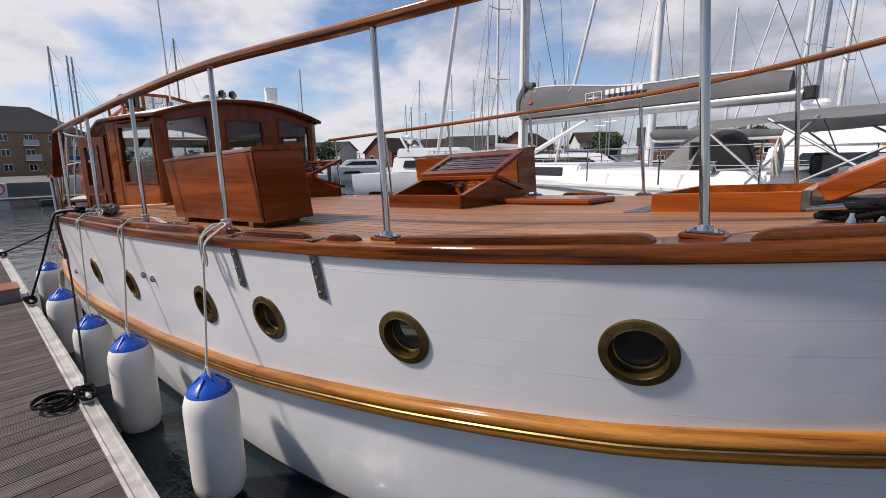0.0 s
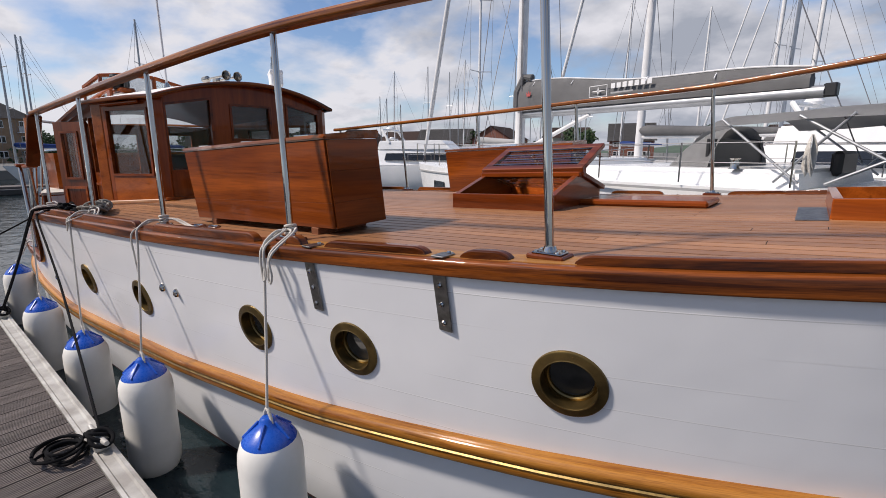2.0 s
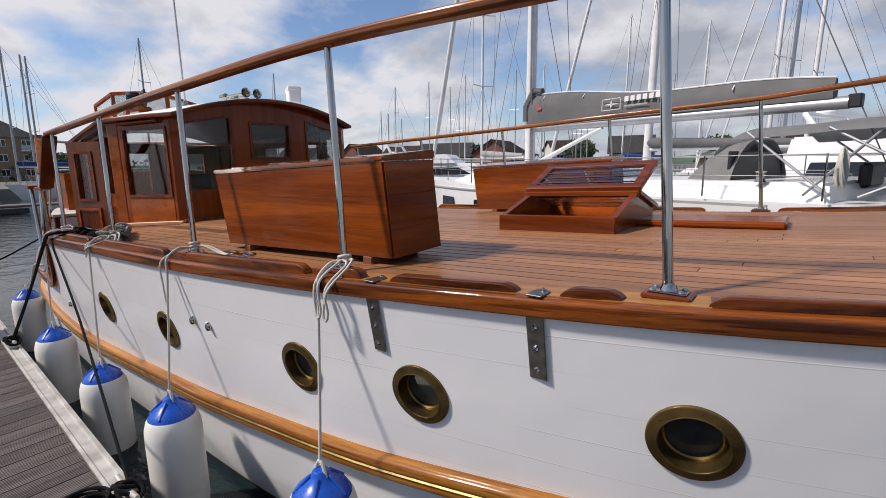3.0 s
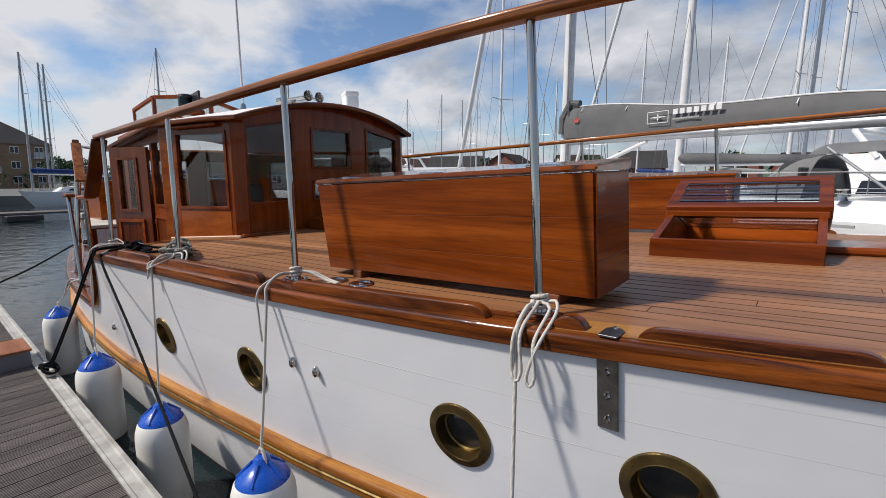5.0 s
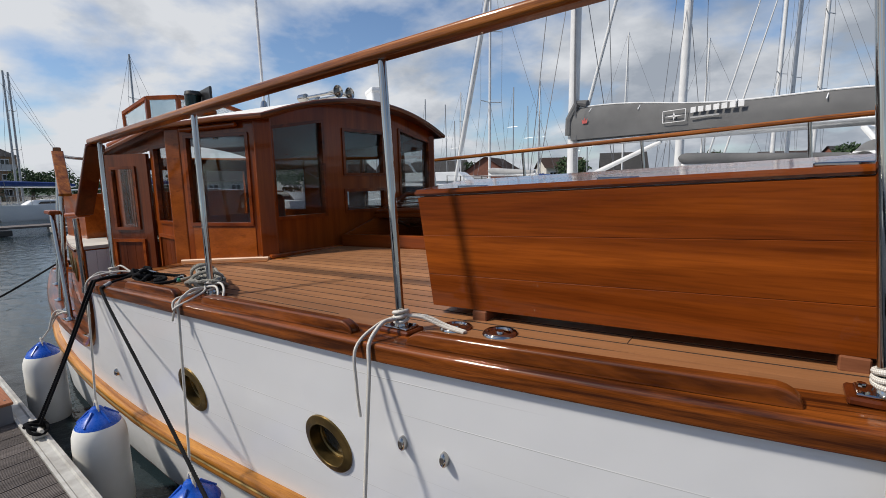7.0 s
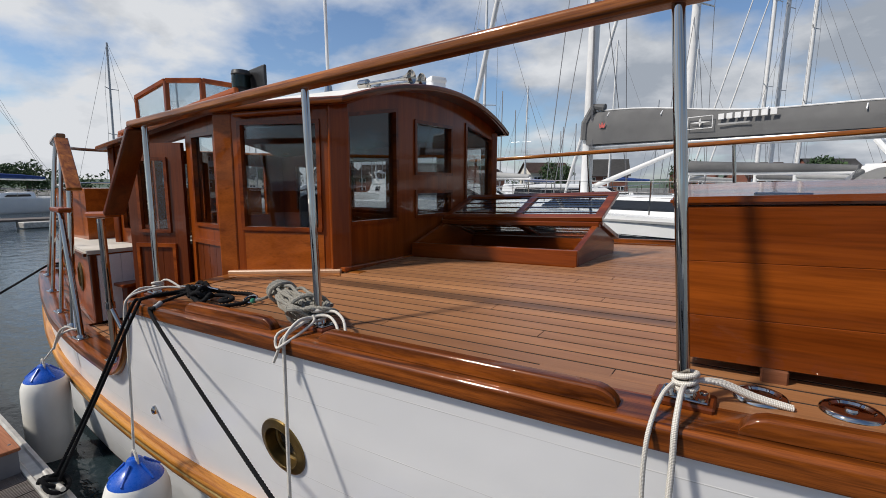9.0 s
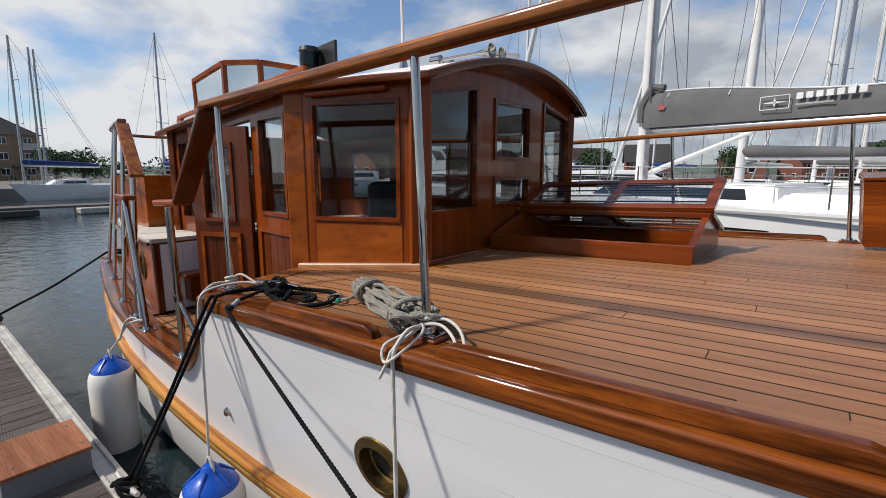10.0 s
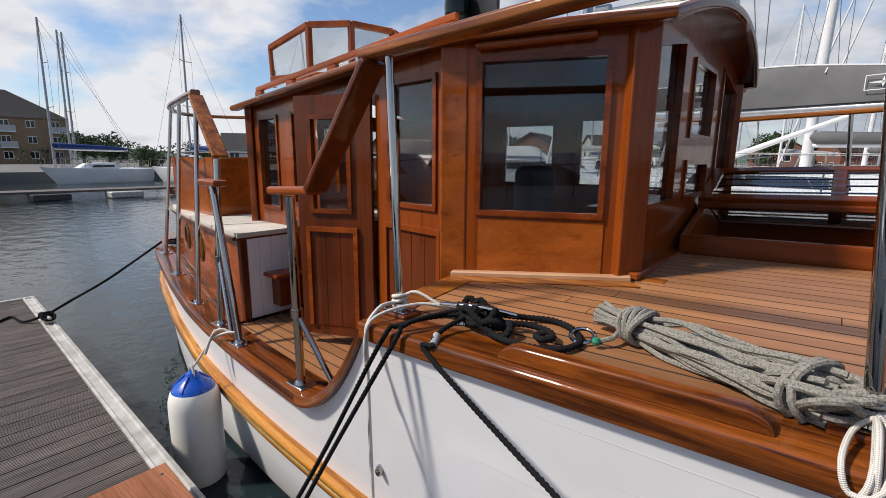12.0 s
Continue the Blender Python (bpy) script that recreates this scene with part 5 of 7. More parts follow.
# ---- skylight hatches ----
def skylight(h, ridge, rise, lean, span, bars, label):
    """A gabled hatch with its near lid swung open past the ridge."""
    x0, x1, y0, y1 = h
    yr = (y0 + y1) / 2
    base = lambda x, y: deck_z(x, y) - 0.03
    eave = lambda x, y: deck_z(x, y) + 0.095
    hat = part("skylight", prism([(x0, y0), (x1, y0), (x1, y0 + 0.035), (x0, y0 + 0.035)], base, eave, bev=0.004), M_hx, yacht, label)
    part("coaming", prism([(x0, y1 - 0.035), (x1, y1 - 0.035), (x1, y1), (x0, y1)], base, eave), M_hx, hat)
    for xa in (x0, x1 - 0.035):
        b = bmesh.new()
        vs = []
        for xx in (xa, xa + 0.035):
            vs.append([b.verts.new((xx, y, z)) for y, z in ((y0 + 0.035, base(xx, y0)), (y1 - 0.035, base(xx, y1)), (y1 - 0.035, eave(xx, y1)), (yr, deck_z(xx, yr) + rise), (y0 + 0.035, eave(xx, y0)))])
        b.faces.new(vs[0]); b.faces.new(vs[1][::-1])
        for i in range(5):
            j = (i + 1) % 5
            b.faces.new((vs[0][i], vs[0][j], vs[1][j], vs[1][i]))
        part("gable", b, M_hy, hat)
    part("ridge", obox((x0 - 0.01, yr, deck_z(x0, yr) + rise), (x1 + 0.01, yr, deck_z(x1, yr) + rise), 0.05, 0.035, bev=0.006), M_hx, hat)

    def lid(name, tilt, sgn, lift):
        ext = 0.02
        L = span
        m = Matrix.Translation(((x0 + x1) / 2, yr + 0.012 * sgn, deck_z((x0 + x1) / 2, yr) + rise + lift)) @ Matrix.Rotation(math.atan(0.034), 4, "Y").inverted() @ Matrix.Rotation(tilt * sgn, 4, "X")
        hw = (x1 - x0) / 2 + ext
        fr = bmesh.new()
        for lo, hi in (((-hw, 0, 0), (hw, 0.06, 0.032)), ((-hw, L - 0.06, 0), (hw, L, 0.032)), ((-hw, 0.06, 0), (-hw + 0.06, L - 0.06, 0.032)), ((hw - 0.06, 0.06, 0), (hw, L - 0.06, 0.032))):
            bbox((lo[0], lo[1] * sgn, lo[2]), (hi[0], hi[1] * sgn, hi[2]), 0.004, fr)
        if bars:
            bbox((-0.03, 0.06 * sgn, 0.001), (0.03, (L - 0.06) * sgn, 0.031), 0.004, fr)
        bmesh.ops.transform(fr, matrix=m, verts=fr.verts)
        ld = part(name, fr, M_hx, hat)
        g = bbox((-hw + 0.05, 0.05 * sgn, 0.012), (hw - 0.05, (L - 0.05) * sgn, 0.018))
        bmesh.ops.transform(g, matrix=m, verts=g.verts)
        gg = part("pane", g, M_glass, ld); gg.visible_shadow = False
        for k in range(1, 5):
            rr = tube([m @ Vector((-hw + 0.055, L * k / 5 * sgn, 0.028)), m @ Vector((hw - 0.055, L * k / 5 * sgn, 0.028))], 0.005, 6)
            part("guard_bar", rr, M_chrome, ld)
        for hx in (-hw * 0.6, hw * 0.6):
            hh = bbox((hx - 0.05, -0.012, -0.004), (hx + 0.05, 0.02, 0.006), 0.002)
            bmesh.ops.transform(hh, matrix=m @ Matrix.Translation((0, -0.02 * sgn, 0)), verts=hh.verts)
            part("hinge", hh, M_chrome, ld, "chrome hinge")
        return ld
    lid("far_lid", -math.atan2(rise - 0.095, (y1 - y0) / 2) , 1, -0.012)
    lid("lid", lean, 1, 0.012)
    return hat


skylight(H1, 0, 0.20, radians(22), 0.42, False, "gabled skylight hatch with one lid swung open")
skylight(H2, 0, 0.22, radians(20), 0.48, True, "long gabled skylight hatch with one lid swung open")
# forward hatch: coaming with its timber lid propped open
x0, x1, y0, y1 = H0
fh = part("fore_hatch", prism([(x0, y0), (x1, y0), (x1, y0 + 0.035), (x0, y0 + 0.035)], lambda x, y: deck_z(x, y) - 0.03, lambda x, y: deck_z(x, y) + 0.085, bev=0.004), M_mx, yacht, "square fore hatch with its lid propped open")
for pl in ([(x0, y1 - 0.035), (x1, y1 - 0.035), (x1, y1), (x0, y1)], [(x0, y0 + 0.035), (x0 + 0.035, y0 + 0.035), (x0 + 0.035, y1 - 0.035), (x0, y1 - 0.035)], [(x1 - 0.035, y0 + 0.035), (x1, y0 + 0.035), (x1, y1 - 0.035), (x1 - 0.035, y1 - 0.035)]):
    part("coaming", prism(pl, lambda x, y: deck_z(x, y) - 0.03, lambda x, y: deck_z(x, y) + 0.085), M_my, fh)
part("lid", obox((x1 + 0.035, (y0 + y1) / 2, deck_z(x1) + 0.065), (x1 + 0.66, (y0 + y1) / 2, deck_z(x1) + 0.41), y1 - y0 + 0.04, 0.085, up=(0, 0, 1), bev=0.008), M_mx, fh, "thick varnished lid")
part("corner_plate", bbox((x1 - 0.03, y0 - 0.004, deck_z(x1, y0) + 0.004), (x1 + 0.003, y0 + 0.03, deck_z(x1, y0) + 0.088), 0.003), M_steel, fh, "steel corner plate")
# flat cover board and a metal plate on the deck
part("cover_board", prism([(-2.08, 2.92), (-1.30, 2.92), (-1.30, 3.34), (-2.08, 3.34)], lambda x, y: deck_z(x, y), lambda x, y: deck_z(x, y) + 0.04, bev=0.012), M_mx, yacht, "varnished flat cover board")
part("deck_plate", prism([(-0.90, 2.42), (-0.788, 2.42), (-0.788, 2.98), (-0.90, 2.98)], lambda x, y: deck_z(x, y), lambda x, y: deck_z(x, y) + 0.004), M_steel, yacht)

# ---- after end: side deck, trunk cabin, rails ----
b = bmesh.new()
sdx = [-12.4 + (12.4 - 6.62) * i / 24 for i in range(25)]
rows = [[b.verts.new((x, min(edge_y(x) + 0.10, MID), low_z(x) - 0.02)), b.verts.new((x, MID, low_z(x) - 0.02)), b.verts.new((x, max(2 * MID - edge_y(x) - 0.10, MID), low_z(x) - 0.02))] for x in sdx]
for r0, r1 in zip(rows, rows[1:]):
    for j in range(2):
        b.faces.new((r0[j], r1[j], r1[j + 1], r0[j + 1]))
low_deck = part("side_deck", b, M_caulk, yacht)
for k in range(9):
    yk0, yk1 = 1.215 + k * 0.076, 1.215 + (k + 1) * 0.076 - 0.009
    part("plank", prism([(-8.3, yk0 + 0.10), (-6.66, yk0 - 0.02), (-6.66, yk1 - 0.02), (-8.3, yk1 + 0.10)], lambda x, y: low_z(x) - 0.022, lambda x, y: low_z(x) - 0.0185), M_teak, low_deck)
for k in range(5):
    pts = [(x, edge_y(x) + 0.152 + k * 0.062) for x in (-11.6, -11.0, -10.3, -9.6, -8.9, -8.32)]
    part("plank", prism(pts + [(x, y + 0.058) for x, y in pts[::-1]], low_z(-9) - 0.02 + 0.0, lambda x, y: low_z(x) - 0.006), M_side, low_deck)


def trunk_y(x):
    return edge_y(x) + 0.235


tx = [-11.7, -11.2, -10.6, -10.0, -9.4, -8.8, -8.32]
poly = [(x, trunk_y(x)) for x in tx]
poly = poly + [(x, 2 * MID - y) for x, y in poly[::-1]]
tz = lambda x, y: 1.545 + 0.03 * (x + 8.3)
trunk = part("trunk_cabin", prism(poly, low_z(-9) - 0.05, lambda x, y: tz(x, y) - 0.03), M_mx, yacht, "varnished after trunk cabin with white top")
part("trunk_top", prism([(x + (0.02 if i in (6, 7) else 0), y - 0.02 if i < 7 else y + 0.02) for i, (x, y) in enumerate(poly)], lambda x, y: tz(x, y) - 0.03, tz), M_top, trunk, "cream painted cabin top")
part("trunk_moulding", sweep([(x, trunk_y(x) - 0.02, tz(x, 0) - 0.035) for x in tx] , [(0.0, -0.012), (0.02, -0.01), (0.02, 0.012), (0.0, 0.014)]), M_dark, trunk)
wf = bmesh.new()
for k in range(4):
    ya = trunk_y(-8.32) + 0.045 + k * 0.085
    bbox((-8.318, ya, low_z(-8.3)), (-8.30, ya + 0.083, tz(-8.3, 0) - 0.045), 0.002, wf)
part("white_front", wf, M_white, trunk, "white tongued front panel")
part("corner", bbox((-8.34, trunk_y(-8.32) - 0.006, low_z(-8.3) - 0.01), (-8.295, trunk_y(-8.32) + 0.042, tz(-8.3, 0) - 0.035), 0.006), M_dark, trunk)
part("bench_flap", bbox((-8.30, trunk_y(-8.32) + 0.14, 1.235), (-8.13, trunk_y(-8.32) + 0.44, 1.262), 0.006), M_mx, trunk)
part("flap_bracket", bbox((-8.30, trunk_y(-8.32) + 0.20, 1.02), (-8.20, trunk_y(-8.32) + 0.40, 1.235), 0.006), M_dark, trunk)
for x in (-8.85, -9.55, -10.25):
    porthole(x, 1.26, trunk_y(x) - 0.001, Vector((-(edge_y(x + 0.1) - edge_y(x - 0.1)) / 0.2 * -1, -1, 0)).normalized())
part("after_locker", prism([(-11.0, 2.15), (-9.6, 1.95), (-9.6, 2 * MID - 1.95), (-11.0, 2 * MID - 2.15)], lambda x, y: tz(x, y) - 0.01, 2.03), M_panel, yacht, "varnished after cockpit coaming")

# gate posts with braces, pads and the sloping rail ends
def post(foot, top, r=0.021, brace=None):
    st = part("stanchion", tube([foot, top], r, 16), M_chrome, yacht, smooth=True)
    fx, fy, fz = foot
    bb = bbox((fx - 0.065, fy - 0.045, fz - 0.004), (fx + 0.065, fy + 0.045, fz + 0.008), 0.004)
    bb = lathe([(0.034, 0), (0.03, 0.012), (0.024, 0.02), (0, 0.02)], 16, bb, Matrix.Translation((fx, fy, fz + 0.006)))
    part("base_plate", bb, M_chrome, st, smooth=True)
    if brace:
        a = Vector(foot).lerp(Vector(top), 0.40)
        part("brace", tube([a, brace], 0.014, 12), M_chrome, st, smooth=True)
        part("clamp", lathe([(0.0, -0.02), (0.028, -0.02), (0.028, 0.02), (0, 0.02)], 14, m=Matrix.Translation(a)), M_chrome, st, smooth=True)
    return st


post((-7.24, 1.21, low_z(-7.2)), (-7.22, 1.19, 1.865), brace=(-6.99, 1.235, low_z(-7) + 0.03))
part("rail_pad", obox((-7.36, 1.20, 1.885), (-7.02, 1.185, 1.90), 0.085, 0.036, bev=0.012, seg=2), M_mx, yacht)
e1, e2 = Vector(tops[-1]) + Vector((-0.075, -0.0, 0.0)), Vector((-7.03, 1.19, 1.90))
part("rail_end_board", obox(e1, e2, 0.11, 0.03, up=(0, 0, 1), bev=0.008, seg=2), M_dark, yacht, "dark sloping rail end board")
post((-7.95, 1.268, low_z(-8)), (-8.20, 1.30, 1.865))
post((-8.36, 1.355, low_z(-8)), (-8.42, 1.44, 2.02), brace=(-8.06, 1.275, low_z(-8) + 0.03))
part("rail_pad", obox((-8.36, 1.325, 1.885), (-8.06, 1.285, 1.885), 0.085, 0.036, bev=0.012, seg=2), M_mx, yacht)
f1, f2 = Vector((-8.47, 1.49, 2.03)), Vector((-9.10, 1.64, 2.475))
part("rail_end_board", obox(f1, f2, 0.10, 0.032, up=(0, 0, 1), bev=0.008, seg=2), M_railend, yacht, "varnished sloping rail end board")
stern = smooth_pts([f2, (-9.8, 1.82, 2.49), (-10.9, 2.15, 2.52), (-11.8, 2.6, 2.54), (-12.05, 2.98, 2.545), (-11.8, 3.36, 2.54), (-10.9, 3.81, 2.52), (-9.8, 4.14, 2.47), (-9.1, 4.32, 2.45)], 0.1)
part("handrail", sweep(stern[::-1], RAIL), M_rail, yacht, "varnished stern handrail", smooth=True)
part("guard_wire", tube([Vector((p.x, p.y, p.z - 0.45)) for p in stern], 0.013, 8), M_chrome, yacht)
for fx, tx_ in ((-8.95, -9.12), (-9.9, -10.0), (-10.9, -10.95)):
    ft = (fx, edge_y(fx) + 0.07, low_z(fx))
    tp = min(stern[: len(stern) // 2], key=lambda p: abs(p.x - tx_))
    post(ft, (tp.x, tp.y, tp.z - 0.005), r=0.017)
for tx_ in (-9.5, -10.6):
    tp = min(stern[len(stern) // 2:], key=lambda p: abs(p.x - tx_))
    post((tp.x, tp.y + 0.02, low_z(tp.x)), (tp.x, tp.y, tp.z - 0.005), r=0.017)

# ---- ropes on the deck and lines ashore ----
rnd = random.Random(4)
dz = lambda x, y, h=0.0: Vector((x, y, deck_z(x, y) + h))


def line_thing(name, label, pts, r, mat, lobes=0, step=0.012, cat="rope", n=8):
    t = thing(name, label, cat)
    part("strand", tube(smooth_pts(pts, step), r, 12 if lobes else n, lobes=lobes, twist=2 * math.pi / 3 / 0.0155 if lobes else 0), mat, t, smooth=True)
    return t


# grey hank: a bundle of parallel turns with a frapped neck
hank = thing("rope_hank", "hank of grey flecked braided rope lying on the deck", "rope")
A, B = Vector((-5.885, 1.425, 0)), Vector((-5.31, 1.168, 0))
d = (B - A).normalized(); nrm = Vector((-d.y, d.x, 0))
for k in range(30):
    a = rnd.uniform(0, 2 * math.pi); rad = rnd.uniform(0.01, 0.056)
    pts = []
    for s in range(8):
        t = s / 7
        w = 1.0 if t > 0.3 else 0.55 + 1.4 * abs(t - 0.14)
        w *= 0.75 + 0.28 * t
        off = nrm * (math.cos(a) * rad * w * 1.5 + rnd.uniform(-0.008, 0.008))
        h = 0.05 + math.sin(a) * rad * w * 0.85 + rnd.uniform(-0.009, 0.009)
        p = A.lerp(B, t * rnd.uniform(0.97, 1.0)) + off
        pts.append(dz(p.x, p.y, max(h, 0.010)))
    part("turn", tube(smooth_pts(pts, 0.02), 0.0078, 7), M_grope, hank, smooth=True)
for k in range(7):
    t = 0.20 + 0.018 * k if k < 5 else 0.90 + 0.03 * (k - 5)
    c = A.lerp(B, t)
    rr = 0.056 if k < 5 else 0.075
    pts = [dz(c.x, c.y, 0.052) + nrm * math.cos(q) * rr * 1.1 + Vector((0, 0, max(math.sin(q) * rr * 0.85, -0.042))) + d * 0.01 * math.sin(2 * q + k) for q in [2 * math.pi * i / 16 for i in range(16)]]
    part("turn", tube(pts, 0.0082, 7, closed=True), M_grope, hank, smooth=True)
for k in range(13):
    c = B + nrm * rnd.uniform(-0.07, 0.05) + d * rnd.uniform(-0.12, 0.02)
    r1, r2, ph = rnd.uniform(0.04, 0.085), rnd.uniform(0.03, 0.05), rnd.uniform(0, 3)
    pts = [dz(c.x, c.y, 0.055 + 0.03 * math.sin(q + ph)) + nrm * r2 * math.sin(q) + d * r1 * math.cos(q) for q in [2 * math.pi * i / 18 for i in range(18)]]
    part("turn", tube(pts, 0.0082, 7, closed=True), M_grope, hank, smooth=True)
part("shackle", tube([dz(-5.885, 1.285, 0.02) + Vector((0.035 * math.cos(q), 0.028 * math.sin(q), 0.012 * math.sin(q))) for q in [2 * math.pi * i / 20 for i in range(20)]], 0.006, 8, closed=True), M_chrome, hank, "steel shackle", smooth=True)
part("bead", lathe([(0.0, -0.013), (0.009, -0.010), (0.013, 0.0), (0.009, 0.010), (0.0, 0.013)], 14, m=Matrix.Translation(dz(-5.835, 1.262, 0.022))), surf("green_bead", (0.02, 0.22, 0.13), rough=0.4), hank, "green plastic bead", smooth=True)
part("lead", tube(smooth_pts([dz(-5.835, 1.262, 0.022), dz(-5.80, 1.30, 0.03), dz(-5.80, 1.37, 0.045)], 0.012), 0.0075, 7), M_grope, hank, smooth=True)

# chrome cleat with the black mooring lines
cl = part("cleat", tube([dz(-6.36, 1.205, 0.055), dz(-6.22, 1.225, 0.062), dz(-6.08, 1.245, 0.055)], 0.0125, 10, taper=[0.6, 1.1, 0.6]), M_chrome, yacht, "chrome horn cleat", smooth=True)
for c in (-6.265, -6.175):
    part("foot", lathe([(0.022, 0), (0.014, 0.02), (0.014, 0.06)], 12, m=Matrix.Translation(dz(c, 1.225 + (c + 6.22) * 0.14))), M_chrome, cl, smooth=True)
fair = Vector((-6.40, edge_y(-6.4) - 0.035, deck_z(-6.4) + 0.012))
out1 = Vector((-6.82, pont_y(-6.82) - 0.04, PZ + 0.09))
out2 = Vector((-3.68, pont_y(-3.68) - 0.04, PZ + 0.09))
line_thing("mooring_line", "black three-strand mooring line made fast to a cleat", [dz(-6.17, 1.23, 0.05), dz(-6.31, 1.15, 0.035), fair + Vector((0.02, 0.02, 0.012)), fair + Vector((-0.02, -0.02, -0.04)), fair.lerp(out1, 0.5) + Vector((0, 0, -0.012)), out1], 0.0075, M_brope, 3, 0.0042)
line_thing("mooring_line", "black three-strand mooring line made fast to a cleat", [dz(-6.2, 1.23, 0.07), dz(-6.30, 1.16, 0.045), fair + Vector((0.05, 0.02, 0.022)), fair + Vector((0.03, -0.02, -0.04)), fair.lerp(out1, 0.5) + Vector((0.03, 0, -0.014)), out1 + Vector((0.05, 0, 0))], 0.0075, M_brope, 3, 0.0042)
line_thing("spring_line", "black three-strand spring line running forward along the hull", [dz(-6.2, 1.22, 0.06), dz(-6.24, 1.12, 0.03), Vector((-6.24, edge_y(-6.24) + 0.01, deck_z(-6.24) + 0.016)), Vector((-6.22, edge_y(-6.22) - 0.03, deck_z(-6.22) + 0.002)), Vector((-6.17, edge_y(-6.17) - 0.05, deck_z(-6.17) - 0.06)), Vector((-5.2, 0.86, 1.03)), out2], 0.0075, M_brope, 3, 0.0042)
for k in range(3):
    pts = []
    for i in range(26):
        q = i / 25 * 2 * math.pi * 1.4
        pts.append(dz(-6.225 + 0.12 * math.cos(q + k) * (1 - 0.2 * k) + 0.012 * i / 5, 1.205 + 0.045 * math.sin(q + k) - 0.04 * math.cos(q + k), 0.028 + 0.016 * k + 0.014 * math.sin(3 * q)))
    line_thing("rope_turns", "turns of black rope round a cleat", pts, 0.0105, M_brope, 3, 0.0042)
line_thing("rope_tail", "loose black rope tail curled on the deck", [dz(-6.16, 1.23, 0.05), dz(-6.10, 1.33, 0.02), dz(-6.02, 1.37, 0.013), dz(-5.93, 1.33, 0.012), dz(-5.875, 1.24, 0.013), dz(-5.91, 1.15, 0.014), dz(-6.02, 1.125, 0.016), dz(-6.12, 1.15, 0.02), dz(-6.13, 1.20, 0.028), dz(-6.06, 1.25, 0.03), dz(-5.98, 1.25, 0.026), dz(-5.945, 1.215, 0.022), dz(-5.965, 1.185, 0.022), dz(-5.99, 1.20, 0.024), dz(-5.975, 1.222, 0.03)], 0.0095, M_brope, 3, 0.0042)
slv = thing("rope_sleeve", "pale grey chafe sleeve on the spring line", "sleeve")
part("tape", tube([Vector((-6.24, edge_y(-6.24) + 0.01, deck_z(-6.24) + 0.016)), Vector((-6.22, edge_y(-6.22) - 0.03, deck_z(-6.22) + 0.002))], 0.0115, 10), M_grey2, slv, smooth=True)
heap = []
rh = random.Random(21)
for i in range(150):
    q = i * 0.42
    heap.append(dz(0.06 + (0.13 + 0.05 * math.sin(q * 0.31)) * math.cos(q), 2.08 + (0.055 + 0.025 * math.cos(q * 0.47)) * math.sin(q), 0.014 + 0.00032 * i + 0.012 * rh.random()))
line_thing("rope_coil", "heaped coil of black rope on the foredeck", heap, 0.0105, M_brope, 3, 0.006)
bcl = part("cleat", tube([dz(-0.14, 2.02, 0.05), dz(-0.03, 2.03, 0.055), dz(0.16, 2.05, 0.05)], 0.012, 10, taper=[0.6, 1.1, 0.6]), M_chrome, yacht, "chrome horn cleat", smooth=True)
for c in (-0.02, 0.05):
    part("foot", lathe([(0.02, 0), (0.013, 0.02), (0.013, 0.055)], 12, m=Matrix.Translation(dz(c, 2.035))), M_chrome, bcl, smooth=True)

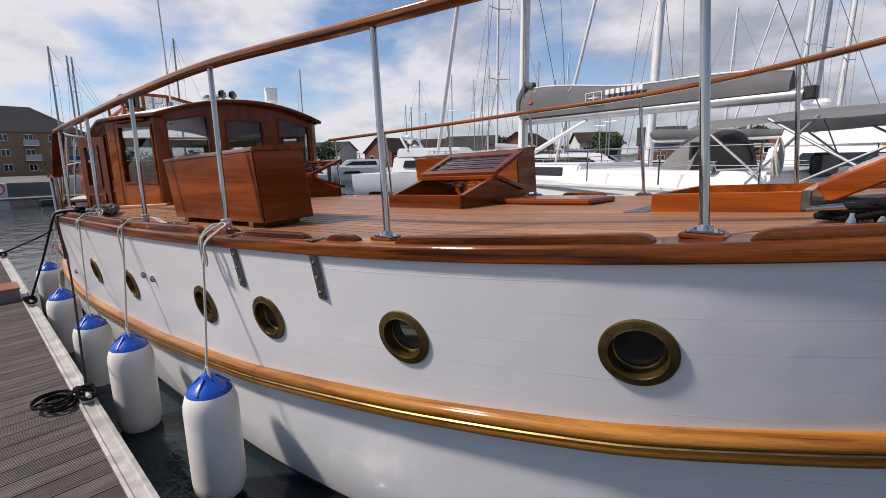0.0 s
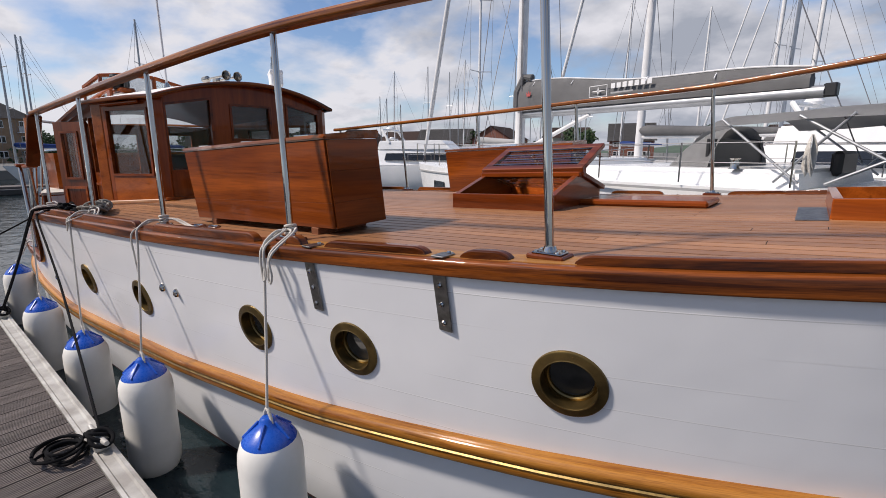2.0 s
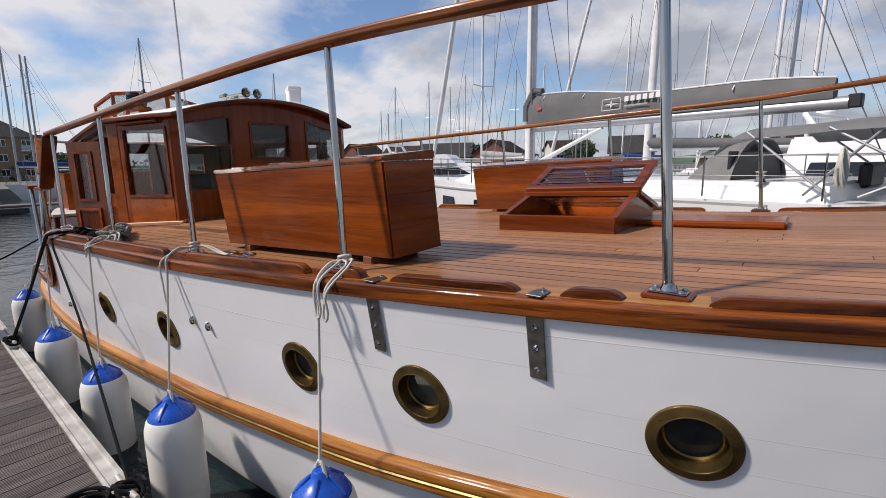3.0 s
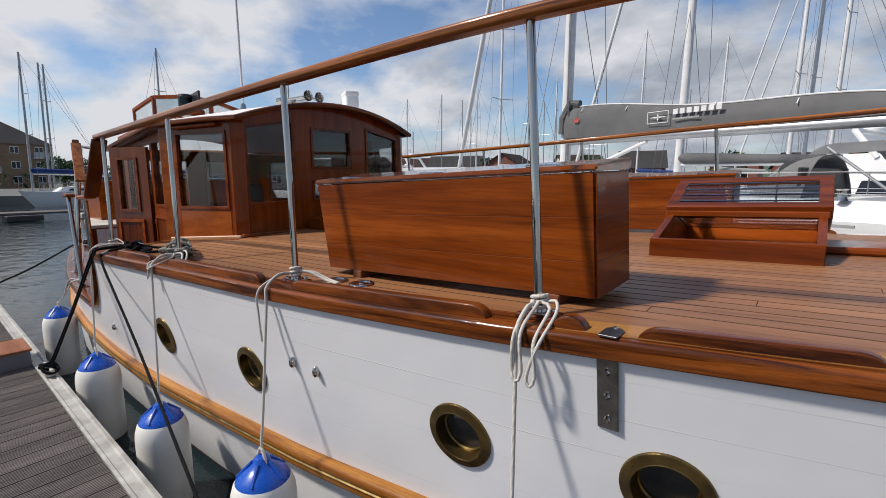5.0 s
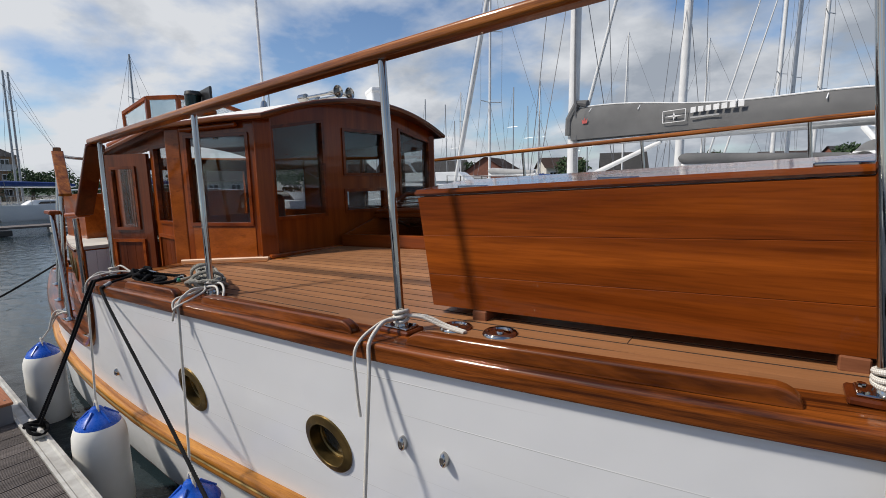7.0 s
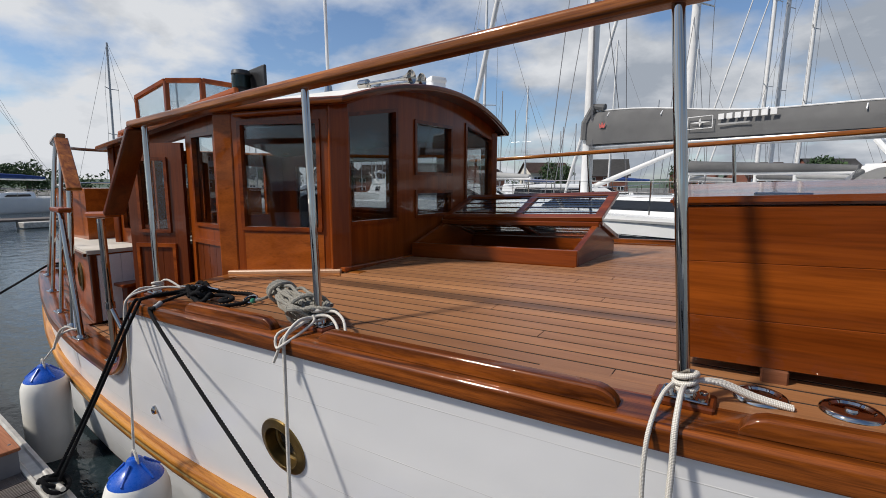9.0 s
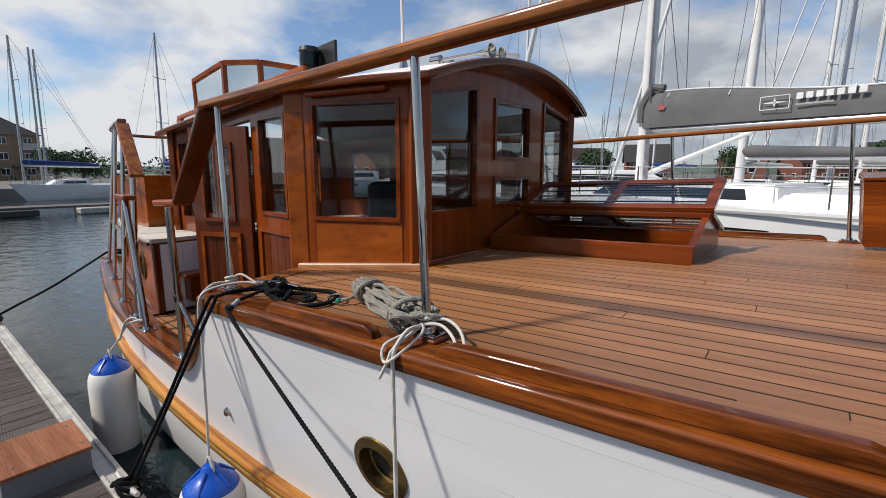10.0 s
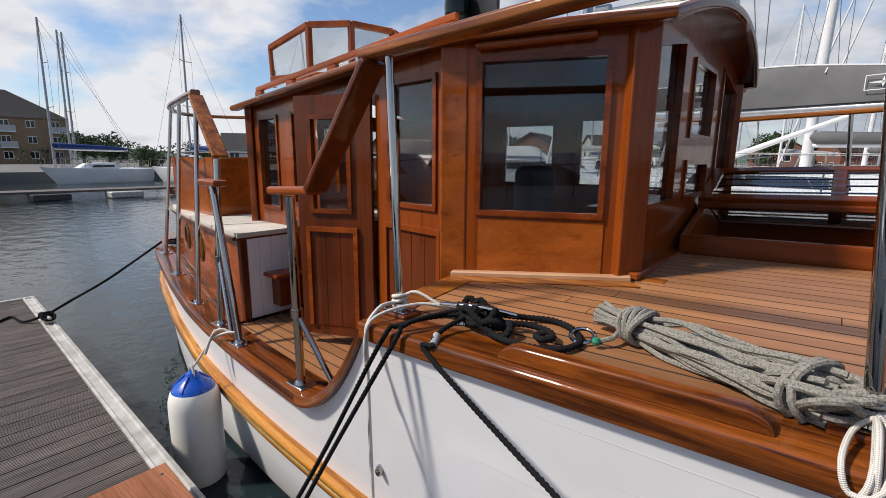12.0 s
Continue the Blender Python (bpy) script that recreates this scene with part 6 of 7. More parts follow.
# white hitches and tails of the fender ropes round the stanchion feet
for i, tail in ((2, 0), (3, 1), (4, 2), (5, 3)):
    x, y = STAN_X[i], STAN_Y[i]
    z = deck_z(x, y)
    t = thing("rope_hitch", "white braided rope hitched round a stanchion foot", "rope", "fender rope hitches")
    for k in range(3):
        part("turn", tube([(x + 0.024 * math.cos(q), y + 0.024 * math.sin(q), z + 0.043 + 0.0135 * k + 0.006 * math.sin(q + k)) for q in [2 * math.pi * j / 16 for j in range(16)]], 0.0068, 8, closed=True), M_rope, t, smooth=True)
    ey = edge_y(x)
    if tail == 0:
        pts = [(x + 0.02, y, z + 0.05), (x + 0.06, y - 0.01, z + 0.065), (x + 0.085, y - 0.06, z + 0.04), (x + 0.078, ey - 0.05, z - 0.03), (x + 0.05, ey - 0.056, z - 0.11), (x + 0.042, ey - 0.053, z - 0.15), (x + 0.055, ey - 0.053, z - 0.165), (x + 0.07, ey - 0.053, z - 0.13), (x + 0.062, ey - 0.05, z - 0.03), (x + 0.055, y - 0.04, z + 0.045), (x + 0.02, y - 0.02, z + 0.055)]
        part("tail", tube(smooth_pts([(x - 0.005, y - 0.03, z + 0.06), (x - 0.004, ey - 0.045, z - 0.01), (x - 0.008, ey - 0.052, z - 0.13), (x + 0.006, ey - 0.055, z - 0.16), (x + 0.024, ey - 0.052, z - 0.13), (x + 0.016, ey - 0.045, z - 0.01), (x + 0.012, y - 0.03, z + 0.06)], 0.015), 0.0055, 8), M_rope, t, smooth=True)
    elif tail == 1:
        pts = [(x - 0.02, y, z + 0.05), (x - 0.04, y - 0.08, z + 0.035), (x - 0.05, ey - 0.05, z - 0.02), (x - 0.055, ey - 0.05, z - 0.15), (x - 0.05, ey - 0.045, z - 0.26)]
        for o in (0.0, 0.018):
            part("tail", tube(smooth_pts([(x + 0.02, y, z + 0.06), (x + 0.07, y + 0.035 + o, z + 0.05), (x + 0.14, y + 0.06 + o, z + 0.022), (x + 0.215, y + 0.07 + 0.6 * o, z + 0.011)], 0.02), 0.0062, 8), M_rope, t, smooth=True)
    elif tail == 2:
        pts = [(x, y, z + 0.06), (x + 0.07, y + 0.01, z + 0.075), (x + 0.14, y - 0.01, z + 0.055), (x + 0.185, y - 0.05, z + 0.014), (x + 0.17, y - 0.06, z + 0.016), (x + 0.12, y - 0.03, z + 0.045), (x + 0.06, y - 0.01, z + 0.06), (x, y - 0.025, z + 0.055)]
        for q in ([(x, y - 0.03, z + 0.055), (x - 0.03, y - 0.06, z + 0.03), (x - 0.045, ey - 0.03, z + 0.012), (x - 0.03, ey - 0.05, z - 0.03), (x + 0.01, ey - 0.048, z - 0.012), (x + 0.018, y - 0.05, z + 0.035), (x, y - 0.03, z + 0.06)], [(x, y - 0.035, z + 0.05), (x - 0.005, ey - 0.03, z + 0.012), (x - 0.015, ey - 0.05, z - 0.03), (x - 0.05, ey - 0.05, z - 0.09)]):
            part("tail", tube(smooth_pts(q, 0.012), 0.0055, 8), M_rope, t, smooth=True)
    else:
        pts = [(x, y, z + 0.06), (x + 0.06, y + 0.02, z + 0.09), (x + 0.16, y + 0.05, z + 0.05), (x + 0.22, y + 0.09, z + 0.035), (x + 0.1, y + 0.0, z + 0.06), (x + 0.02, ey - 0.02, z + 0.03), (x, ey - 0.05, z - 0.06), (x + 0.005, ey - 0.045, z - 0.2)]
    part("tail", tube(smooth_pts(pts, 0.015), 0.0055, 8), M_rope, t, smooth=True)
t = thing("rope_hitch", "white braided rope hitched round a stern post", "rope")
part("tail", tube(smooth_pts([(-8.02, 1.26, 1.0), (-8.06, 1.22, 1.03), (-8.12, 1.19, 0.99), (-8.2, 1.17, 0.85), (-8.15, 1.19, 0.95), (-8.0, 1.24, 1.02), (-7.95, 1.29, 0.99)], 0.015), 0.008, 8), M_rope, t, smooth=True)

# pontoon cleats, coils, step
def pont_cleat(x):
    y = pont_y(x) - 0.05
    c = thing("pontoon_cleat", "worn galvanised cleat on the pontoon edge", "cleat", "pontoon cleats")
    part("horns", tube([(x - 0.13, y, PZ + 0.075), (x - 0.05, y, PZ + 0.062), (x + 0.05, y, PZ + 0.062), (x + 0.13, y, PZ + 0.075)], 0.017, 10, taper=[0.7, 1, 1, 0.7]), M_pontal, c, smooth=True)
    part("base", bbox((x - 0.07, y - 0.04, PZ + 0.004), (x + 0.07, y + 0.04, PZ + 0.05), 0.01), M_pontal, c)
    r = thing("rope_turns", "black rope turned round a pontoon cleat", "rope", "ropes on cleats")
    for k in range(4):
        part("turn", tube([(x + (-0.04 + 0.03 * k) + 0.045 * math.cos(q), y + 0.05 * math.sin(q), PZ + 0.075 + 0.03 * math.cos(q + k)) for q in [2 * math.pi * j / 18 for j in range(18)]], 0.0105, 8, closed=True), M_brope, r, smooth=True)


for cxp in (-3.68, -6.82, -10.93):
    pont_cleat(cxp)
coil = []
for i in range(110):
    q = i * 0.33
    coil.append((-3.72 + (0.10 + 0.05 * math.sin(q * 0.37)) * math.cos(q), 0.44 + (0.085 + 0.03 * math.cos(q * 0.53)) * math.sin(q), PZ + 0.016 + 0.0004 * i + 0.012 * abs(math.sin(q * 0.7))))
line_thing("rope_coil", "tangled coil of thin black rope on the pontoon", [(-3.68, 0.58, PZ + 0.06)] + coil, 0.0075, M_brope, 0, 0.02)
line_thing("rope_tail", "black rope tail on the pontoon", [(-10.93, 0.9, PZ + 0.08), (-11.08, 0.74, PZ + 0.014), (-11.35, 0.69, PZ + 0.014), (-11.25, 0.55, PZ + 0.014), (-11.5, 0.45, PZ + 0.014)], 0.012, M_brope, 0, 0.03)
line_thing("stern_line", "black stern mooring line", [(-10.93, 0.91, PZ + 0.09), (-11.13, 1.49, (PZ + 0.09 + low_z(-11.3) + 0.05) / 2 - 0.03), (-11.35, 2.08, low_z(-11.3) + 0.05)], 0.012, M_brope, 3, 0.015)
line_thing("rope_coil", "black rope heaped on the stern quarter", [(-11.25 + 0.1 * math.cos(i), 2.2 + 0.06 * math.sin(i * 1.3), low_z(-11.2) + 0.02 + 0.002 * i) for i in range(24)], 0.012, M_brope, 0, 0.03)
stp = thing("boarding_step", "low boarding step with brown ply top on the pontoon", "step")
SX = (-7.60, -7.19)
part("block", prism([(SX[0], pont_y(SX[0]) - 0.46), (SX[1], pont_y(SX[1]) - 0.46), (SX[1], pont_y(SX[1]) - 0.105), (SX[0], pont_y(SX[0]) - 0.105)], PZ + 0.003, PZ + 0.135), M_greyside, stp)
part("top", prism([(SX[0] - 0.01, pont_y(SX[0]) - 0.47), (SX[1] + 0.01, pont_y(SX[1]) - 0.47), (SX[1] + 0.01, pont_y(SX[1]) - 0.095), (SX[0] - 0.01, pont_y(SX[0]) - 0.095)], PZ + 0.135, PZ + 0.155, bev=0.003), M_ply, stp, "brown plywood top")
for kx in (0.07, 0.34):
    for ky in (0.14, 0.42):
        part("screw", lathe([(0.0, 0.003), (0.006, 0.0025), (0.008, 0.0)], 10, m=Matrix.Translation((SX[0] + kx, pont_y(SX[0]) - ky, PZ + 0.1555))), M_steel, stp)

# ---- harbour: boats, pontoons, buildings, trees ----
M_brick = surf("red_brick", (0.20, 0.075, 0.048), (0.145, 0.06, 0.042), rough=0.85, scale=3, fine=20, bump=0.3)
M_brick2 = surf("buff_brick", (0.30, 0.20, 0.12), (0.24, 0.155, 0.095), rough=0.85, scale=2, fine=20, bump=0.3)
M_roof = surf("roof_tiles", (0.10, 0.062, 0.050), (0.075, 0.05, 0.042), rough=0.85, scale=2, fine=14, bump=0.4, stretch=(1, 1, 5))
M_slate = surf("slate_roof", (0.105, 0.10, 0.098), (0.08, 0.078, 0.078), rough=0.8, scale=2, fine=14, bump=0.4, stretch=(1, 1, 5))
M_render = surf("pale_render", (0.62, 0.59, 0.52), (0.52, 0.50, 0.45), rough=0.8, scale=2)
M_leaf = surf("foliage", (0.045, 0.085, 0.025), (0.02, 0.045, 0.014), rough=0.8, scale=1.2, fine=6, bump=0.6)
M_hill = surf("far_woods", (0.075, 0.11, 0.075), (0.04, 0.065, 0.042), rough=0.95, scale=0.05, fine=0.4, bump=1.0, detail=8)
M_field = surf("far_field", (0.24, 0.26, 0.16), (0.17, 0.20, 0.12), rough=0.95, scale=0.03, fine=0.4)
M_ground = surf("quay_ground", (0.16, 0.16, 0.15), (0.11, 0.11, 0.10), rough=0.9, scale=0.3, fine=4)
M_bluec = surf("blue_canvas", (0.015, 0.05, 0.20), (0.012, 0.035, 0.14), rough=0.8)
M_bark = surf("bark", (0.10, 0.075, 0.05), rough=0.9, fine=30, bump=0.6)
M_cream = surf("cream_hull", (0.62, 0.60, 0.52), (0.55, 0.53, 0.46), rough=0.3)


def hull_loft(L, B, free, rake=0.9, sheer=0.18, transom=0.75, draft=0.3):
    """A boat's hull, bow at -x, middle at the origin, waterline at z = 0."""
    bm = bmesh.new()
    n = 18
    rings = []
    for i in range(n + 1):
        t = i / n
        half = B / 2 * (math.sin(min(t * 1.75, 1.0) * math.pi / 2) ** 0.8) * (1 - (1 - transom) * max(0, t - 0.6) / 0.4)
        half = max(half, 0.012)
        x = -L / 2 + L * t
        zt = free + sheer * (1 - t) ** 2
        ring = []
        for s, w in ((0.0, 1.0), (0.12, 0.995), (0.5, 0.96), (0.85, 0.88), (1.0, 0.80), (1.25, 0.55)):
            z = zt - (zt + 0.0) * s if s <= 1 else -draft
            ring.append((x + rake * s * (1 - t) ** 3, half * w, z))
        rings.append(ring)
    vs = [[[bm.verts.new((x, sd * y, z)) for x, y, z in r] for r in rings] for sd in (-1, 1)]
    for side in vs:
        for a, b in zip(side, side[1:]):
            for j in range(5):
                bm.faces.new((a[j], b[j], b[j + 1], a[j + 1]))
    for i in range(n):
        bm.faces.new((vs[0][i][0], vs[0][i + 1][0], vs[1][i + 1][0], vs[1][i][0]))
    bm.faces.new([v for v in vs[0][-1]] + [v for v in vs[1][-1][::-1]])
    return bm


def taper_box(x0, x1, hw0, hw1, z0, z1, inset=0.15, fwd=0.5, bm=None, bev=0.05):
    own = bmesh.new()
    lo = [(x0, -hw0, z0), (x1, -hw1, z0), (x1, hw1, z0), (x0, hw0, z0)]
    hi = [(x0 + fwd, -hw0 + inset, z1), (x1 - 0.08, -hw1 + inset, z1), (x1 - 0.08, hw1 - inset, z1), (x0 + fwd, hw0 - inset, z1)]
    v = [own.verts.new(c) for c in lo + hi]
    for q in ((3, 2, 1, 0), (4, 5, 6, 7), (0, 1, 5, 4), (1, 2, 6, 5), (2, 3, 7, 6), (3, 0, 4, 7)):
        own.faces.new([v[i] for i in q])
    bmesh.ops.bevel(own, geom=own.edges[:], offset=bev, segments=2, affect="EDGES")
    return join(bm, own)


def placed(name, label, cat, x, y, rot, group="", z=0.0):
    t = thing(name, label, cat, group, (x, y, z))
    t.rotation_euler = (0, 0, radians(rot))
    return t


def mast_set(t, x, h, r, base, spreaders=(0.4, 0.7), beam=1.5, bow=None, stern=None, mat=None, rake=0.02):
    top = Vector((x + rake * h, 0, base + h))
    ms = part("mast", tube([(x, 0, base - 0.3), top], r, 12, taper=[1, 0.8]), mat or M_alu, t, smooth=True)
    wires = []
    for k in spreaders:
        c = Vector((x, 0, base)).lerp(top, k)
        part("spreader", tube([c + Vector((0.15, -beam * 0.55, 0.05)), c, c + Vector((0.15, beam * 0.55, 0.05))], 0.03, 6), mat or M_alu, ms)
    for sd in (-1, 1):
        prev = Vector((x + 0.1, sd * beam, base - 0.1))
        for k in spreaders:
            c = Vector((x, 0, base)).lerp(top, k) + Vector((0.15, sd * beam * 0.55, 0.05))
            wires.append((prev, c)); prev = c
        wires.append((prev, top))
        wires.append((Vector((x + 0.25, sd * beam * 0.95, base - 0.1)), Vector((x, 0, base)).lerp(top, spreaders[0])))
    if bow is not None:
        wires.append((Vector((bow, 0, base - 0.2)), top))
    if stern is not None:
        wires.append((top, Vector((stern, 0, base))))
    for a, b in wires:
        part("stay", tube([a, b], 0.010, 5), M_wire, ms)
    return ms, top


def furled(t, bow, top, base, r=0.07, mat=None):
    a = Vector((bow, 0, base)); b = a.lerp(Vector(top), 0.92)
    part("furled_sail", tube([a, a.lerp(b, 0.08), a.lerp(b, 0.5), b], r, 10, taper=[0.5, 1.1, 0.9, 0.35]), mat or M_alu, t, "sail furled round the forestay", smooth=True)


def sailing_yacht(x, y, rot, L, mast_h, label, cover=None, hull=None, group="moored sailing yachts", mast_mat=None, mast_x=None):
    mast_x = -L * 0.08 if mast_x is None else mast_x
    t = placed("sailing_yacht", label, "boat", x, y, rot, group)
    part("hull", hull_loft(L, L * 0.32, 1.05), hull or M_white, t, smooth=True)
    part("coachroof", taper_box(-L * 0.22, L * 0.16, L * 0.075, L * 0.105, 1.0, 1.48, 0.1, 0.7), M_white, t, smooth=True)
    for sd in (-1, 1):
        part("window", taper_box(-L * 0.1, L * 0.12, 0.02, 0.02, 1.2, 1.36, 0.0, 0.2, bev=0.005), M_dkglass, t).location = (0, sd * (L * 0.093), 0)
    ms, top = mast_set(t, mast_x, mast_h, 0.085 if mast_h < 15 else 0.15, 1.4, beam=L * 0.14, bow=-L * 0.48, stern=L * 0.48, mat=mast_mat)
    if L > 12.2:
        furled(t, -L * 0.47, top, 1.4)
    part("boom", tube([(mast_x + 0.1, 0, 2.5), (L * 0.3, 0, 2.45)], 0.07, 10), M_alu, t, smooth=True)
    part("sail_cover", tube([(mast_x, 0, 2.75), (mast_x + 0.3, 0, 2.72), (L * 0.1, 0, 2.63), (L * 0.29, 0, 2.55)], 0.17, 10, taper=[0.7, 1.2, 1.0, 0.6]), cover or M_bluec, t, "folded sail under its cover", smooth=True)
    for sd in (-1, 1):
        pts = [(-L * 0.47 + L * 0.9 * k / 6, sd * L * 0.155 * (math.sin(min(k / 6 * 1.75 + 0.15, 1.0) * math.pi / 2) ** 0.8), 1.1 + 0.16 * (1 - k / 6) ** 2) for k in range(7)]
        for p in pts:
            part("stanchion", tube([p, (p[0], p[1], p[2] + 0.6)], 0.014, 6), M_chrome, t)
        part("guard_wire", tube([(p[0], p[1], p[2] + 0.58) for p in pts], 0.008, 5), M_wire, t)
    return t


def cruiser(x, y, rot, L, label, hull=None, fly=True):
    t = placed("motor_cruiser", label, "boat", x, y, rot, "moored motor cruisers")
    B = L * 0.31
    part("hull", hull_loft(L, B, 1.25, 1.3, 0.35, 0.9), hull or M_white, t, smooth=True)
    part("hull_window", taper_box(-L * 0.22, L * 0.12, 0.03, 0.03, 0.78, 1.02, 0, 0.35, bev=0.01), M_dkglass, t).location = (0, -B * 0.468, 0)
    part("deckhouse", taper_box(-L * 0.30, L * 0.28, B * 0.30, B * 0.42, 1.3, 2.15, 0.22, 1.5), M_white, t, smooth=True)
    for sd in (-1, 1):
        w = taper_box(-L * 0.18, L * 0.22, 0.03, 0.03, 1.58, 1.96, 0, 0.8, bev=0.02)
        for v in w.verts:
            v.co.y += sd * (B * 0.385 - (v.co.z - 1.58) * 0.24 + (v.co.x + L * 0.18) / L * 0.1)
        part("side_window", w, M_dkglass, t)
    ww = taper_box(-L * 0.262, -L * 0.2, B * 0.22, B * 0.24, 1.66, 2.0, 0.06, 0.55, bev=0.02)
    part("windscreen", ww, M_dkglass, t)
    if fly:
        part("flybridge", taper_box(-L * 0.10, L * 0.26, B * 0.30, B * 0.36, 2.12, 2.62, 0.08, 0.6), M_white, t, smooth=True)
        part("radar_arch", tube([(L * 0.2, -B * 0.33, 2.5), (L * 0.24, -B * 0.3, 3.2), (L * 0.24, B * 0.3, 3.2), (L * 0.2, B * 0.33, 2.5)], 0.07, 8), M_white, t)
        part("radome", lathe([(0.0, 0.0), (0.22, 0.0), (0.24, 0.08), (0.18, 0.17), (0, 0.2)], 16, m=Matrix.Translation((L * 0.24, 0, 3.22))), M_white, t, smooth=True)
    for sd in (-1, 1):
        pts = [(-L * 0.46 + L * 0.55 * k / 5, sd * B * 0.48 * (math.sin(min(k / 5 * 0.95 + 0.08, 1.0) * math.pi / 2) ** 0.8), 1.3 + 0.3 * (1 - k / 5) ** 2) for k in range(6)]
        for p in pts:
            part("stanchion", tube([p, (p[0], p[1], p[2] + 0.6)], 0.014, 6), M_chrome, t)
        part("rail", tube([(p[0], p[1], p[2] + 0.6) for p in pts], 0.016, 6), M_chrome, t)
    return t


# the neighbouring sailing yacht with its grey covers
nb = placed("sailing_yacht", "white sailing yacht with grey sail cover, sprayhood and bimini", "boat", -7.5, 12.0, -18)
hb_ = hull_loft(13.4, 4.1, 1.45, 0.5, 0.2, 0.9)
bmesh.ops.translate(hb_, vec=(1.2, 0, 0), verts=hb_.verts)
part("hull", hb_, M_white, nb, smooth=True)
part("coachroof", taper_box(-3.2, 3.4, 0.85, 1.35, 1.42, 1.84, 0.18, 1.6), M_white, nb, smooth=True)
part("cockpit_coaming", taper_box(3.3, 7.4, 1.65, 1.7, 1.4, 1.72, 0.12, 0.3), M_white, nb, smooth=True)
for sd in (-1, 1):
    w = taper_box(-0.6, 2.9, 0.02, 0.02, 1.56, 1.76, 0, 0.4, bev=0.01)
    for v in w.verts:
        v.co.y += sd * (1.03 + 0.3 * (v.co.x + 0.6) / 4.5 - (v.co.z - 1.5) * 0.35)
    part("coachroof_window", w, M_dkglass, nb)
for wx, wl in ((-2.4, 0.9), (-0.2, 0.8), (2.0, 1.6), (5.0, 0.7)):
    w = bbox((wx, -0.012, 0.86), (wx + wl, 0.012, 1.14), 0.03)
    hy = lambda q: -2.05 * (math.sin(min((q + 5.5) / 13.4 * 1.75, 1.0) * math.pi / 2) ** 0.8) * 0.985
    for v in w.verts:
        v.co.y += hy(v.co.x) + 0.01
    part("hull_window", w, M_dkglass, nb)
part("stripe", sweep([(q, -2.06 * (math.sin(min((q + 5.5) / 13.4 * 1.75, 1.0) * math.pi / 2) ** 0.8), 1.40) for q in [-4.6 + 0.6 * k for k in range(20)]], [(-0.02, -0.02), (0.012, -0.02), (0.012, 0.02), (-0.02, 0.02)]), M_grey2, nb)
ms, mtop = mast_set(nb, 0.0, 17.0, 0.14, 1.8, (0.36, 0.66), 1.75, bow=-5.2, stern=7.6, rake=0.012)
part("boom", tube([(0.12, 0, 3.0), (7.0, 0.0, 2.91)], 0.10, 14), M_alu2, nb, "silver aluminium boom", smooth=True)
part("boom_end", bbox((6.98, -0.07, 2.82), (7.16, 0.07, 3.03), 0.02), M_black, nb)
part("vang", tube([(0.25, 0, 2.05), (2.4, 0, 2.86)], 0.055, 10, taper=[1.2, 0.8]), M_alu, nb, "boom vang strut", smooth=True)
cov = bmesh.new()
rows = []
for k in range(25):
    t_ = k / 24
    x_ = 0.05 + 6.75 * t_
    topz = 3.86 - 0.58 * t_ + 0.05 * math.sin(t_ * 9)
    botz = 3.075 - 0.09 * t_
    hw = 0.17 * (1 - 0.35 * t_)
    rows.append([cov.verts.new(c) for c in ((x_, -0.03, topz), (x_, -hw * 0.8, topz - 0.14), (x_, -hw * (1 + 0.08 * math.sin(k * 1.7)), (topz + botz) / 2 - 0.05), (x_, -hw * 0.85, botz), (x_, hw * 0.85, botz), (x_, hw, (topz + botz) / 2), (x_, hw * 0.8, topz - 0.14), (x_, 0.03, topz))])
for a, b in zip(rows, rows[1:]):
    for j in range(8):
        cov.faces.new((a[j], b[j], b[(j + 1) % 8], a[(j + 1) % 8]))
cov.faces.new(rows[0][::-1]); cov.faces.new(rows[-1])
cover = part("sail_cover", cov, M_grey, nb, "dark grey canvas sail cover", smooth=True)
part("cover_piping", tube([(0.05 + 6.75 * k / 24, -0.03, 3.875 - 0.58 * k / 24 + 0.05 * math.sin(k / 24 * 9)) for k in range(25)], 0.016, 6), M_letter, cover, "white piping")
part("mast_boot", tube([(-0.02, -0.12, 3.2), (0.0, -0.13, 3.6), (0.18, -0.05, 3.98), (0.45, 0, 3.93)], 0.10, 8), M_grey, cover)
for k in (0.6, 1.9, 3.9, 5.3):
    part("tie", tube([(k, -0.05, 3.86 - 0.086 * k), (k + 0.01, -0.15, 3.76 - 0.086 * k)], 0.012, 5), M_letter, cover)


# a plain compass emblem, bars for the maker's name, a small red crown shape
em = bmesh.new()
for p, q in (((2.52, 3.46), (3.0, 3.46)), ((2.52, 3.22), (3.0, 3.22)), ((2.52, 3.22), (2.52, 3.46)), ((3.0, 3.22), (3.0, 3.46))):
    obox((p[0], -0.196, p[1]), (q[0], -0.196, q[1]), 0.012, 0.006, up=(0, 1, 0), bm=em)
part("emblem_frame", em, M_letter, cover, "plain emblem frame")
em = bmesh.new()
for pts in (((2.56, 3.34), (2.76, 3.36), (2.96, 3.34), (2.76, 3.32)), ((2.76, 3.25), (2.785, 3.34), (2.76, 3.43), (2.735, 3.34))):
    lo_ = [em.verts.new((a, -0.197, b)) for a, b in pts]; hi_ = [em.verts.new((a, -0.192, b)) for a, b in pts]
    em.faces.new(lo_); em.faces.new(hi_[::-1])
    for i in range(4):
        em.faces.new((lo_[i], lo_[(i + 1) % 4], hi_[(i + 1) % 4], hi_[i]))
part("emblem_star", em, M_letter, cover, "plain white emblem")
em = bmesh.new()
